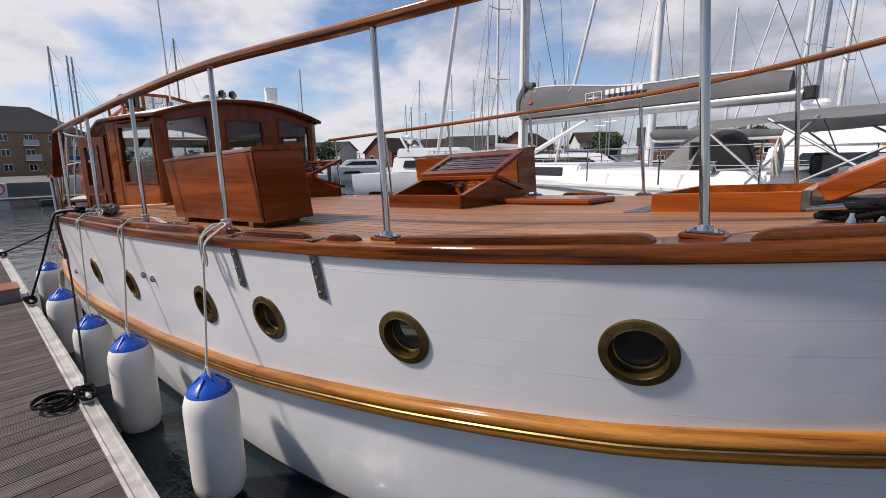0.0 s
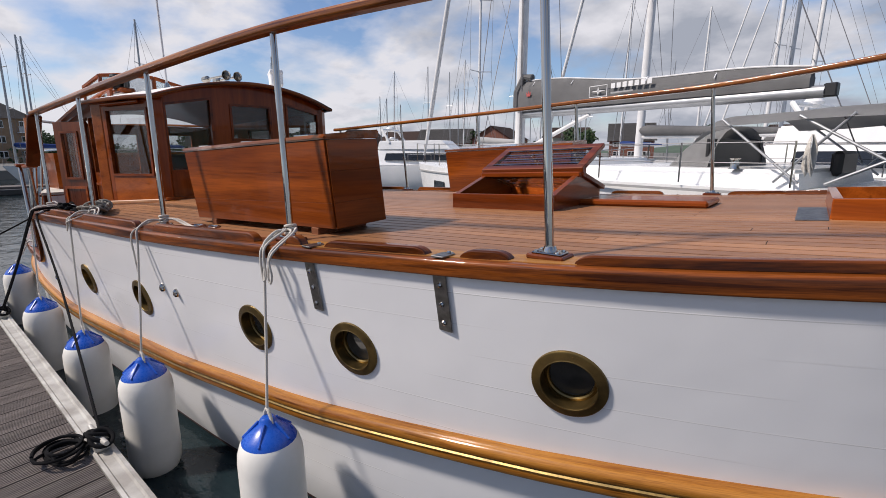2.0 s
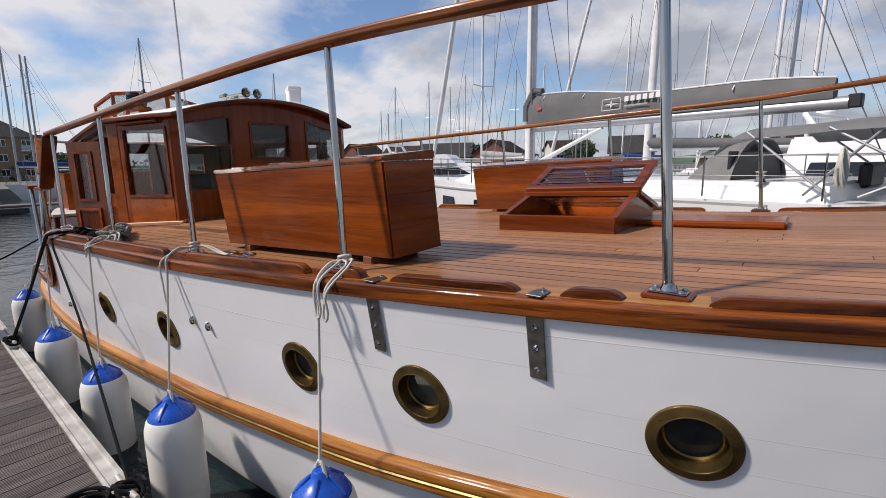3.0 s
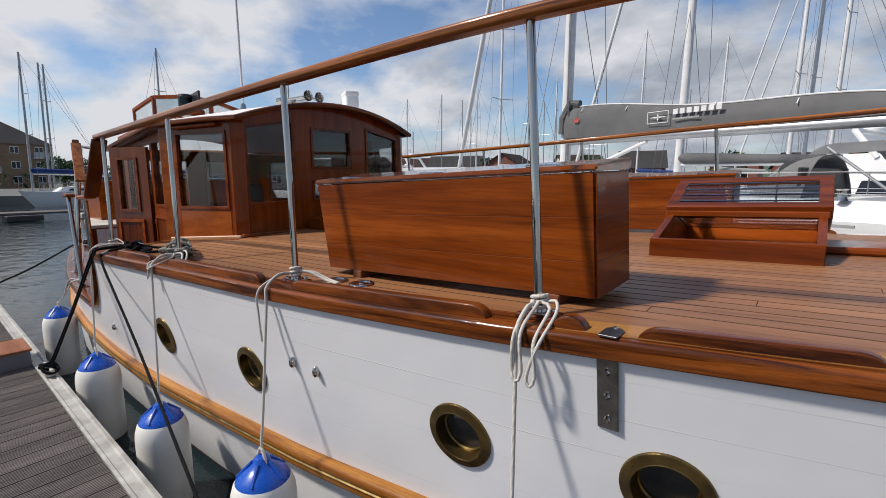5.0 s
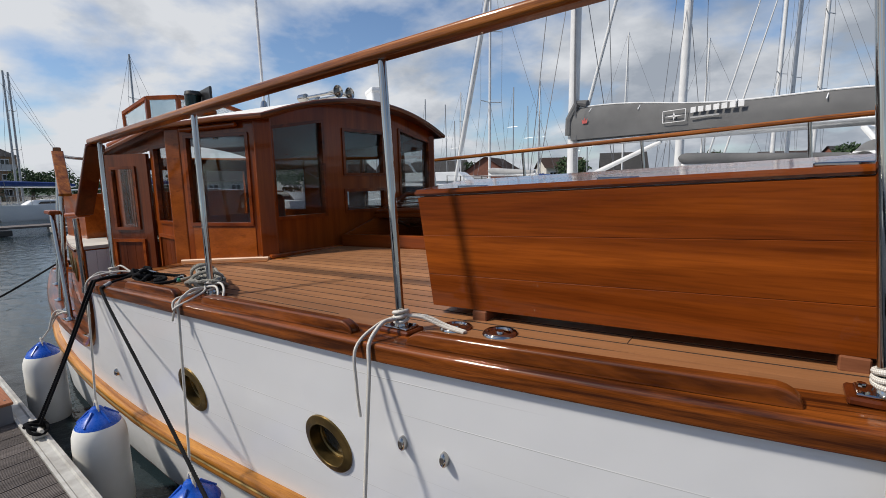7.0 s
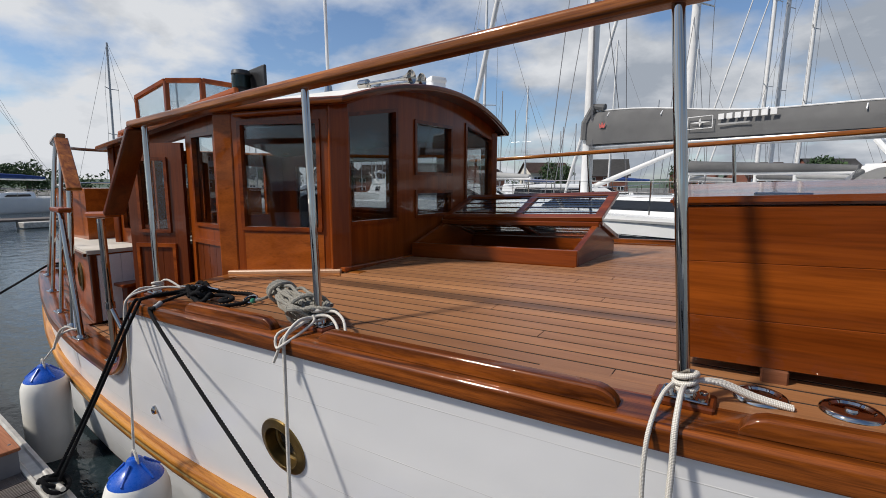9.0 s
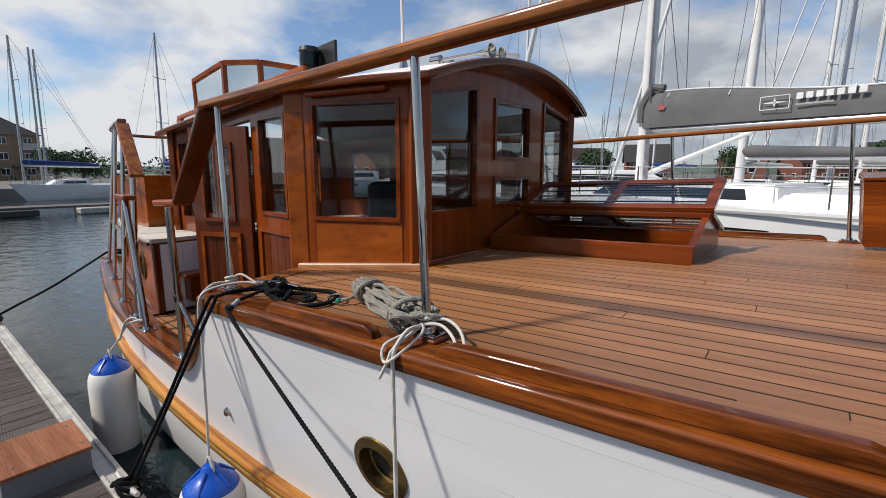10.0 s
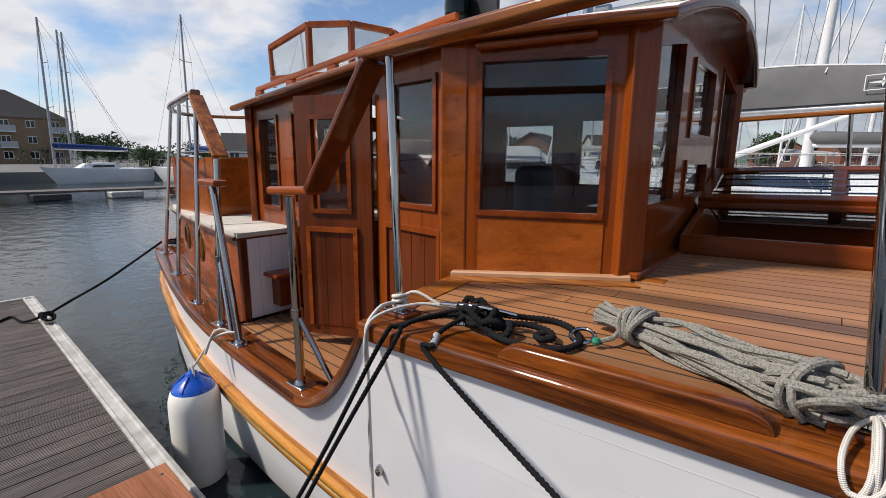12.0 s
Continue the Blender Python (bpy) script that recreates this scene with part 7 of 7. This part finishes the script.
for k in range(7):
    bbox((3.10 + k * 0.147, -0.197, 3.36), (3.205 + k * 0.147, -0.190, 3.47), 0.004, em)
part("name_bars", em, M_letter, cover, "white bars of the maker's name")
part("name_bar_small", bbox((3.10, -0.197, 3.25), (3.66, -0.190, 3.285), 0.004), M_grey2, cover)
em = bmesh.new()
pts = [(0.45, 3.44), (0.43, 3.56), (0.48, 3.50), (0.515, 3.585), (0.55, 3.50), (0.60, 3.56), (0.58, 3.44)]
lo_ = [em.verts.new((a, -0.20, b)) for a, b in pts]; hi_ = [em.verts.new((a, -0.193, b)) for a, b in pts]
em.faces.new(lo_); em.faces.new(hi_[::-1])
for i in range(7):
    em.faces.new((lo_[i], lo_[(i + 1) % 7], hi_[(i + 1) % 7], hi_[i]))
part("small_emblem", em, M_red, cover, "small red emblem")


# sprayhood and bimini
def canopy(x0, x1, hw, zb, zt, drop0, drop1, nx=10, ny=12):
    bm = bmesh.new()
    g = []
    for i in range(nx + 1):
        t_ = i / nx
        row = []
        for j in range(ny + 1):
            v = j / ny * 2 - 1
            arch = (1 - abs(v) ** 3.0)
            zz = zb + (zt - zb) * arch - drop0 * (1 - t_) ** 2 - drop1 * t_ ** 3 - 0.02 * math.sin(t_ * math.pi * 3) ** 2
            row.append(bm.verts.new((x0 + (x1 - x0) * t_, v * hw, zz)))
        g.append(row)
    for a, b in zip(g, g[1:]):
        for j in range(ny):
            bm.faces.new((a[j], b[j], b[j + 1], a[j + 1]))
    bmesh.ops.solidify(bm, geom=bm.faces[:], thickness=0.02)
    return bm


part("sprayhood", canopy(4.8, 5.85, 1.2, 1.6, 2.42, 0.66, 0.0), M_grey2, nb, "grey canvas sprayhood", smooth=True)
part("hood_window", canopy(4.84, 5.3, 0.8, 1.72, 2.20, 0.34, -0.16, 5, 6), M_vinyl, nb)
part("bimini", canopy(6.1, 10.4, 1.75, 2.46, 2.68, 0.10, 0.1), M_grey2, nb, "grey canvas bimini", smooth=True)
# black sheet across the hood's open back, standing for the shade inside
part("hood_dark_fill", bbox((5.74, -1.02, 1.5), (5.80, 1.02, 2.2), 0.01), M_black, nb)
for sd in (-1, 1):
    for xa, xb in ((6.3, 7.4), (7.9, 7.1), (9.4, 7.7), (7.3, 8.8)):
        part("bimini_bow", tube([(xa, sd * 1.7, 2.46), (xb, sd * 1.75, 1.55)], 0.02, 8), M_alu2, nb)
part("winch", lathe([(0.08, 0), (0.06, 0.05), (0.06, 0.14), (0.08, 0.16), (0, 0.17)], 14, m=Matrix.Translation((6.5, -1.6, 1.72))), M_chrome, nb, smooth=True)
# plain black block in place of the cockpit's dark clutter
part("cockpit_clutter", bbox((7.3, -0.35, 1.6), (7.46, 0.35, 1.98), 0.05), M_black, nb)
for sd in (-1, 1):
    pts = [(-5.0 + 12.4 * k / 8, sd * 1.98 * (math.sin(min((k / 8 * 12.4 + 0.6) / 13.4 * 1.75, 1.0) * math.pi / 2) ** 0.8), 1.5 + 0.2 * (1 - k / 8) ** 2) for k in range(9)]
    for p in pts:
        part("stanchion", tube([p, (p[0], p[1], p[2] + 0.62)], 0.014, 6), M_chrome, nb)
    for h in (0.32, 0.61):
        part("guard_wire", tube([(p[0], p[1], p[2] + h) for p in pts], 0.007, 5), M_wire, nb)
for k in range(9):
    part("rope_turn", tube(smooth_pts([(7.5, -1.78, 2.2), (7.45 + 0.009 * k, -1.78 - 0.01 * k, 2.02), (7.43 + 0.016 * k, -1.76, 1.74 - 0.03 * (k % 4)), (7.50 + 0.008 * k, -1.74, 2.02), (7.51, -1.77, 2.2)], 0.05), 0.008, 6), M_rope, nb)
for k in range(5):
    part("halyard", tube([(0.15 + 0.03 * k, -0.14, 1.9), (0.12 + 0.01 * k, -0.13 - 0.01 * k, 6.0), (0.15, -0.1, 17.0)], 0.007, 5), M_wire, nb)
part("genoa", tube([(-5.1, 0, 1.9), (-4.6, 0, 3.4), (-2.3, 0, 10.5), (-0.3, 0, 17.0)], 0.075, 10, taper=[0.6, 1.1, 0.9, 0.3]), M_alu, nb, "sail furled round the forestay", smooth=True)

# other boats, by their berths; the first two lie unseen on the other side of the near pontoon
# these two are added to darken what the wheelhouse windows mirror
cruiser(-5.5, -5.4, 178, 11.0, "unseen white motor cruiser moored across the pontoon", fly=False)
cruiser(-18.5, -5.2, 178, 10.5, "unseen white motor cruiser astern across the pontoon")
BOATS = [
    (-5.14, 18.35, -18, 13.0, 17.0, "white sailing yacht with tall white mast and grey cover", M_grey),
    (-2.95, 41.73, -18, 13, 19.5, "white sailing yacht with tall mast behind the bimini", M_grey),
    (-2.14, 42.74, -18, 12.6, 19.0, "white sailing yacht with furled genoa and blue cover", M_bluec),
    (-0.81, 39.76, -18, 11.5, 15.5, "white sailing yacht with bare slim mast", M_grey2),
    (-17.0, 25.0, -20, 10.5, 13.5, "white sailing yacht berthed among cruisers", M_grey2),
    (-26.0, 52.0, 15, 9.5, 12.0, "small white sailing yacht on a far berth", M_bluec),
    (-35.0, 49.0, 10, 9.5, 11.5, "small cream sailing yacht on a far berth", M_grey2),
    (-15.0, 47.0, 12, 10.0, 14.0, "white sailing yacht with blue cover on a far berth", M_bluec),
    (-8.0, 44.0, 14, 9.5, 11.5, "white sailing yacht with pale cover on a far berth", M_grey2),
    (-43.0, 45.0, 20, 9.0, 10.5, "white sailing yacht near the far houses", M_bluec),
]
for bx, by, br, bl, mh, lab, cv in BOATS:
    sailing_yacht(bx, by, br, bl, mh, lab, cv)
cruiser(-17.2, 20.4, 200, 11.5, "white motor cruiser with flybridge and dark windows")
cruiser(-12.5, 24.5, 198, 11.0, "white motor cruiser with low deckhouse", fly=False)
cruiser(2.0, 15.8, 160, 13.5, "large white motor cruiser behind the sailing yacht")
cruiser(-30.0, 33.0, 190, 10.0, "white motor cruiser on a far pontoon")
cruiser(-38.0, 30.0, 60, 8.0, "small white motor cruiser by the quay", fly=False)
sailing_yacht(-48.6, 11.1, 98, 7.2, 9.8, "white sailing yacht with blue cover on the far pontoon", M_bluec, mast_mat=M_alu2, mast_x=-2.7)
sailing_yacht(-52.0, 12.18, 98, 5.6, 9.9, "white sailing yacht with grey mast on the far pontoon", M_bluec, mast_mat=M_alu2, mast_x=-2.0)
sailing_yacht(-54.0, 12.91, 98, 5.6, 10.2, "white sailing yacht behind the far pontoon", M_bluec, mast_mat=M_alu2, mast_x=-2.0)
sailing_yacht(-44.0, 16.6, 30, 8.5, 11.0, "white sailing yacht with blue furled sail", M_bluec, mast_mat=M_alu2)
sailing_yacht(-41.5, 0.2, 97, 7.5, 11.0, "white sailing yacht at the near berth of the far pontoon", M_grey2)
fp = thing("far_pontoon", "long low grey pontoon with white floats", "pontoon")
part("deck", obox((-35.6, -14.0, 0.36), (-33.4, 12.5, 0.36), 1.6, 0.10, bev=0.01), M_board, fp)
for k in range(9):
    part("float", bbox((-35.0 + 0.083 * (k * 2.9), -13 + k * 2.9, 0.02), (-33.9 + 0.083 * (k * 2.9), -11.6 + k * 2.9, 0.30), 0.03), M_pontal if k % 2 else M_black, fp)
part("walkway", obox((-33.6, 11.8, 0.36), (-29.0, 19.5, 0.36), 1.4, 0.1, bev=0.01), M_board, fp)
lb = thing("lifebuoy", "red and white lifebuoy on a post", "lifebuoy")
part("ring", tube([(-33.6, 2.9 + 0.28 * math.cos(q), 0.95 + 0.28 * math.sin(q)) for q in [2 * math.pi * j / 20 for j in range(20)]], 0.06, 8, closed=True), M_red, lb, smooth=True)
part("post", tube([(-33.62, 2.9, 0.38), (-33.62, 2.9, 1.4)], 0.04, 8), M_black, lb)
for px, py in ((-35.9, -3.0), (-29.5, 20.6)):
    pl_ = thing("mooring_pile", "dark steel mooring pile beside the pontoon", "pile", "mooring piles")
    part("tube", tube([(px, py, -0.5), (px, py, 2.4)], 0.14, 12), M_black, pl_, smooth=True)

# land beyond the water, houses, hill
bm = bmesh.new()
shore = [(-400, -200), (-56, -60), (-54, 6), (-52, 22), (-60, 38), (-44, 56), (-22, 66), (20, 76), (120, 90), (500, 140), (500, 900), (-700, 900), (-700, -200)]
bm = prism(shore, -0.5, 0.75)
tagged(mesh_ob("ground", bm, M_ground), "grey quayside ground beyond the water", "ground", kind="structure")


def building(x, y, rot, w, d, eave, ridge, wall, roof, storeys, cols, label, name="house", gable=True, group="waterfront houses", balcony=False):
    t = placed(name, label, "building", x, y, rot, group, 0.75)
    b = bbox((-w / 2, -d / 2, 0), (w / 2, d / 2, eave))
    if gable:
        for sx in (-w / 2, w / 2):
            b.faces.new([b.verts.new(c) for c in ((sx * 0.998, -d / 2, eave), (sx * 0.998, d / 2, eave), (sx * 0.998, 0, ridge))])
    part("wall", b, wall, t)
    r = bmesh.new()
    o = 0.35
    hip = 0 if gable else d * 0.45
    v = [r.verts.new(c) for c in ((-w / 2 - o, -d / 2 - o, eave - 0.1), (w / 2 + o, -d / 2 - o, eave - 0.1), (w / 2 + o, d / 2 + o, eave - 0.1), (-w / 2 - o, d / 2 + o, eave - 0.1), (-w / 2 - o + hip, 0, ridge), (w / 2 + o - hip, 0, ridge))]
    for q in ((0, 1, 5, 4), (2, 3, 4, 5), (0, 4, 3), (1, 2, 5)) if not gable else ((0, 1, 5, 4), (2, 3, 4, 5)):
        r.faces.new([v[i] for i in q])
    bmesh.ops.solidify(r, geom=r.faces[:], thickness=0.15)
    part("roof", r, roof, t)
    st = eave / storeys
    for sx in (-1, 1):
        for gy in (-d * 0.22, d * 0.22):
            part("window", bbox((sx * w / 2 - 0.05, gy - 0.5, st * 0.35), (sx * w / 2 + 0.05, gy + 0.5, st * 0.8), 0.01), M_white, t)
            part("pane", bbox((sx * w / 2 - 0.07, gy - 0.42, st * 0.39), (sx * w / 2 + 0.07, gy + 0.42, st * 0.76)), M_dkglass, t)
    for s in range(storeys):
        for c in range(cols):
            cx = -w / 2 + w * (c + 0.5) / cols
            fr = part("window", bbox((cx - 0.55, -d / 2 - 0.06, st * s + st * 0.32), (cx + 0.55, -d / 2 + 0.02, st * s + st * 0.80), 0.01), M_white, t)
            for q in (-0.27, 0.27):
                part("pane", bbox((cx + q - 0.22, -d / 2 - 0.075, st * s + st * 0.36), (cx + q + 0.22, -d / 2 - 0.05, st * s + st * 0.76)), M_dkglass, fr)
            if balcony and s and c % 2 == 0:
                bc = part("balcony", bbox((cx - 1.0, -d / 2 - 1.3, st * s), (cx + 1.0, -d / 2, st * s + 0.14), 0.02), M_white, t)
                part("railing", bbox((cx - 1.0, -d / 2 - 1.28, st * s + 0.1), (cx + 1.0, -d / 2 - 1.24, st * s + 1.0)), M_alu2, bc)
    return t


building(-106.5, -2.2, 94, 46, 13, 7.0, 11.4, M_brick2, M_slate, 3, 15, "three-storey buff brick waterside block with slate roof", "apartment_building", False, balcony=True)
hrow = random.Random(7)
for k in range(11):
    hx, hy = -76 + k * 8.4, 54 + k * 4.4 + 3 * math.sin(k * 1.3)
    if k > 6:
        hx, hy = -74 + k * 8.8, 72 + k * 2.4
    building(hx, hy, 28 + hrow.uniform(-12, 12) + (70 if k % 3 == 1 else 0), hrow.uniform(6.5, 9.0), 6.5, hrow.uniform(2.6, 3.6), hrow.uniform(4.8, 6.0), M_brick if k % 5 else M_render, M_roof if k % 3 else M_slate, 1 if k % 2 else 2, 3, "red brick waterfront house with tiled gable roof" if k % 5 else "pale rendered waterfront house with tiled gable roof")
building(-62.0, 33.0, 60, 10, 7, 2.2, 4.2, M_render, M_slate, 1, 4, "low pale boatyard building with slate roof", "boathouse", group="")

bm = bmesh.new()
hrows = []
for i in range(120):
    a = radians(20 + 160 * i / 119)
    dist = 330
    cx, cy = dist * math.cos(a), dist * math.sin(a)
    hgt = 9 + 7 * math.sin(math.degrees(a) * 0.035) + 5 * noise.noise((i * 0.07, 0, 0)) + 1.2 * noise.noise((i * 0.9, 3, 0))
    hrows.append([bm.verts.new((cx * f, cy * f, z)) for f, z in ((0.82, 0.6), (0.86, hgt * 0.35), (0.93, hgt * 0.75), (1.0, hgt), (1.15, hgt * 0.4), (1.3, 0))])
for a, b in zip(hrows, hrows[1:]):
    for j in range(5):
        bm.faces.new((a[j], b[j], b[j + 1], a[j + 1]))
tagged(mesh_ob("hill", bm, M_hill, True, 180), "low wooded hills on the far shore", "hill", kind="structure")


def crown(bm, c, r, n, rn, flat=0.8):
    """Clumps of small leaf-like tetrahedral sprays in an uneven crown."""
    for _ in range(n):
        v = Vector((rn.gauss(0, 1), rn.gauss(0, 1), rn.gauss(0, 1))).normalized() * r * rn.uniform(0.55, 1.05)
        v.z *= flat
        p = Vector(c) + v
        s = r * rn.uniform(0.10, 0.2)
        vs = [bm.verts.new(p + Vector((rn.uniform(-1, 1), rn.uniform(-1, 1), rn.uniform(-1, 1))) * s) for _ in range(4)]
        for q in ((0, 1, 2), (0, 2, 3), (0, 3, 1), (1, 3, 2)):
            bm.faces.new([vs[i] for i in q])


rt = random.Random(3)
TREES = [(-72.0, 15.8, 2.4, 0.0), (-66, 26, 2.0, -0.6), (-64, 29, 2.2, -0.4), (-70, 22, 1.8, -0.6), (-78, 20, 2.6, -0.5), (-62, 36, 2.0, -0.2), (-58, 40, 2.2, 0.0), (-30, 72, 2.8, 0), (-12, 76, 2.6, 0), (4, 80, 3.0, 0), (-46, 66, 2.6, 0)]
for x, y, r, dz_ in TREES:
    t = thing("tree", "leafy green tree on the far bank", "tree", "trees on the far bank")
    zc = 0.75 + r * 0.95 + dz_
    tk = tube([(x, y, 0.7), (x + 0.1, y, zc - 0.3), (x + 0.15, y + 0.1, zc + r * 0.4)], 0.16, 8, taper=[1.3, 1.0, 0.5])
    part("trunk", tk, M_bark, t)
    for q in range(4):
        part("limb", tube([(x + 0.1, y, zc - 0.4), (x + 0.6 * r * math.cos(q * 1.6), y + 0.6 * r * math.sin(q * 1.6), zc + 0.3 * r)], 0.06, 6, taper=[1, 0.4]), M_bark, t)
    b = bmesh.new()
    for q in range(7):
        cc = (x + r * 0.55 * math.cos(q * 0.9) * rt.uniform(0.4, 1), y + r * 0.55 * math.sin(q * 0.9) * rt.uniform(0.4, 1), zc + r * rt.uniform(-0.35, 0.5))
        crown(b, cc, r * rt.uniform(0.45, 0.65), 170, rt)
    part("crown", b, M_leaf, t)
b = bmesh.new()
for k in range(260):
    a = radians(112 + 60 * rt.random())
    d_ = rt.uniform(95, 150)
    crown(b, (d_ * math.cos(a), d_ * math.sin(a), 0.75 + rt.uniform(0.5, 2.6)), rt.uniform(1.2, 2.4), 26, rt)
tagged(mesh_ob("far_woods", b, M_leaf), "dense hedges and trees along the far shore", "trees", kind="stuff")
# more bare masts beyond the houses
for k in range(14):
    a = radians(rt.uniform(101, 148)); d_ = rt.uniform(48, 66)
    x, y = d_ * math.cos(a), d_ * math.sin(a)
    t = thing("distant_mast", "slim bare mast of a yacht on a far berth", "mast", "distant masts")
    h = rt.uniform(7.5, 12)
    part("pole", tube([(x, y, 0.3), (x + rt.uniform(-0.2, 0.2), y, h)], 0.055, 6), M_alu2, t)
    part("spreader", tube([(x - 0.6, y, h * 0.66), (x + 0.6, y, h * 0.66)], 0.02, 5), M_alu2, t)
    part("stay", tube([(x - 1.6, y, 1.0), (x, y, h * 0.95)], 0.012, 4), M_wire, t)
    part("hull", hull_loft(6.5, 2.2, 0.8), M_white, t, smooth=True).location = (x, y, 0)

# ---- deck planks and pontoon boards ----
deck_base = bmesh.new()
PW = 0.073


def spans(ya, yb):
    """Stretches along x that a strip of deck covers, without house and hatches."""
    yc = (ya + yb) / 2
    x0 = house_x(yc)
    x1 = min(clip_x(ya), clip_x(yb)) if yc < MID else min(clip_x(ya), clip_x(yb))
    out = [(x0, x1)]
    for hx0, hx1, hy0, hy1 in HOLES:
        if hy0 < yc < hy1:
            nxt = []
            for a, b in out:
                if hx1 <= a or hx0 >= b:
                    nxt.append((a, b))
                else:
                    if hx0 - a > 0.02:
                        nxt.append((a, hx0 + 0.01))
                    if b - hx1 > 0.02:
                        nxt.append((hx1 - 0.01, b))
            out = nxt
    return out


deck_b = bmesh.new()
strips = []
y = edge_y(-5) + 0.123
k = 0
while y < 2 * MID - edge_y(-5) - 0.123 - PW:
    for a, b in spans(y, y + PW):
        strips.append((k, y, a, b))
        grid_x = [a] + [0.12 * q for q in range(-60, 24) if a + 0.01 < 0.12 * q < b - 0.01] + [b]
        for xa, xb in zip(grid_x, grid_x[1:]):
            vs = [deck_b.verts.new((px, py, deck_z(px, py) - 0.0014)) for px, py in ((xa, y), (xb, y), (xb, y + PW), (xa, y + PW))]
            deck_b.faces.new(vs)
    y += PW
    k += 1
bmesh.ops.remove_doubles(deck_b, verts=deck_b.verts, dist=0.0004)
deck = part("deck", deck_b, M_caulk, yacht, "teak laid deck with dark caulked seams")
rp = random.Random(11)
for k, y, a, b in strips:
    cuts = [a]
    x = a + (rp.uniform(0.5, 2.6))
    while x < b - 0.4:
        cuts.append(x)
        x += rp.uniform(1.9, 3.0)
    cuts.append(b)
    for xa, xb in zip(cuts, cuts[1:]):
        n = max(1, int((xb - xa) / (0.12 if xa > -2.2 else 0.2)))
        bm = bmesh.new()
        top, bot = [], []
        for i in range(n + 1):
            px = xa + 0.0016 + (xb - xa - 0.0032) * i / n
            for py, ls in ((y + 0.0050, 0), (y + PW - 0.0050, 1)):
                top.append(bm.verts.new((px, py, deck_z(px, py))))
        for i in range(n):
            bm.faces.new((top[2 * i], top[2 * i + 2], top[2 * i + 3], top[2 * i + 1]))
        ex = bmesh.ops.extrude_face_region(bm, geom=bm.faces[:])
        for v in ex["geom"]:
            if isinstance(v, bmesh.types.BMVert):
                v.co.z -= 0.006
        part("plank", bm, M_teak, deck)

# pontoon boards run across it; those nearest the walk are single boards
BW = 0.142
x = PX0 + 0.03
k = 0
while x < PX1 - BW:
    dy = 0.052
    poly = []
    b2 = bmesh.new()
    y1, y0 = pont_y(x) - 0.102, pont_y(x) - 2.58
    ribs = 9
    prof = []
    for i in range(ribs):
        u = i / ribs * (BW - 0.008)
        w = (BW - 0.008) / ribs
        prof += [(u, 0.0), (u + w * 0.55, 0.0), (u + w * 0.62, -0.0035), (u + w * 0.93, -0.0035)]
    prof.append((BW - 0.008, 0.0))
    lo = [b2.verts.new((x + u + (-0.052) * 0, y0, PZ + z)) for u, z in prof]
    hi = [b2.verts.new((x + u, pont_y(x + u) - 0.102, PZ + z)) for u, z in prof]
    for i in range(len(prof) - 1):
        b2.faces.new((lo[i], lo[i + 1], hi[i + 1], hi[i]))
    for row in ((0, 0), (-1, -1)):
        pass
    a0, a1, c0, c1 = (b2.verts.new((p[0], p[1], PZ - 0.045)) for p in ((x, y0), (x, y1), (x + BW - 0.008, y0), (x + BW - 0.008, pont_y(x + BW) - 0.102)))
    b2.faces.new((lo[0], hi[0], a1, a0)); b2.faces.new((hi[-1], lo[-1], c0, c1))
    part("board", b2, M_board, pont)
    x += BW
    k += 1
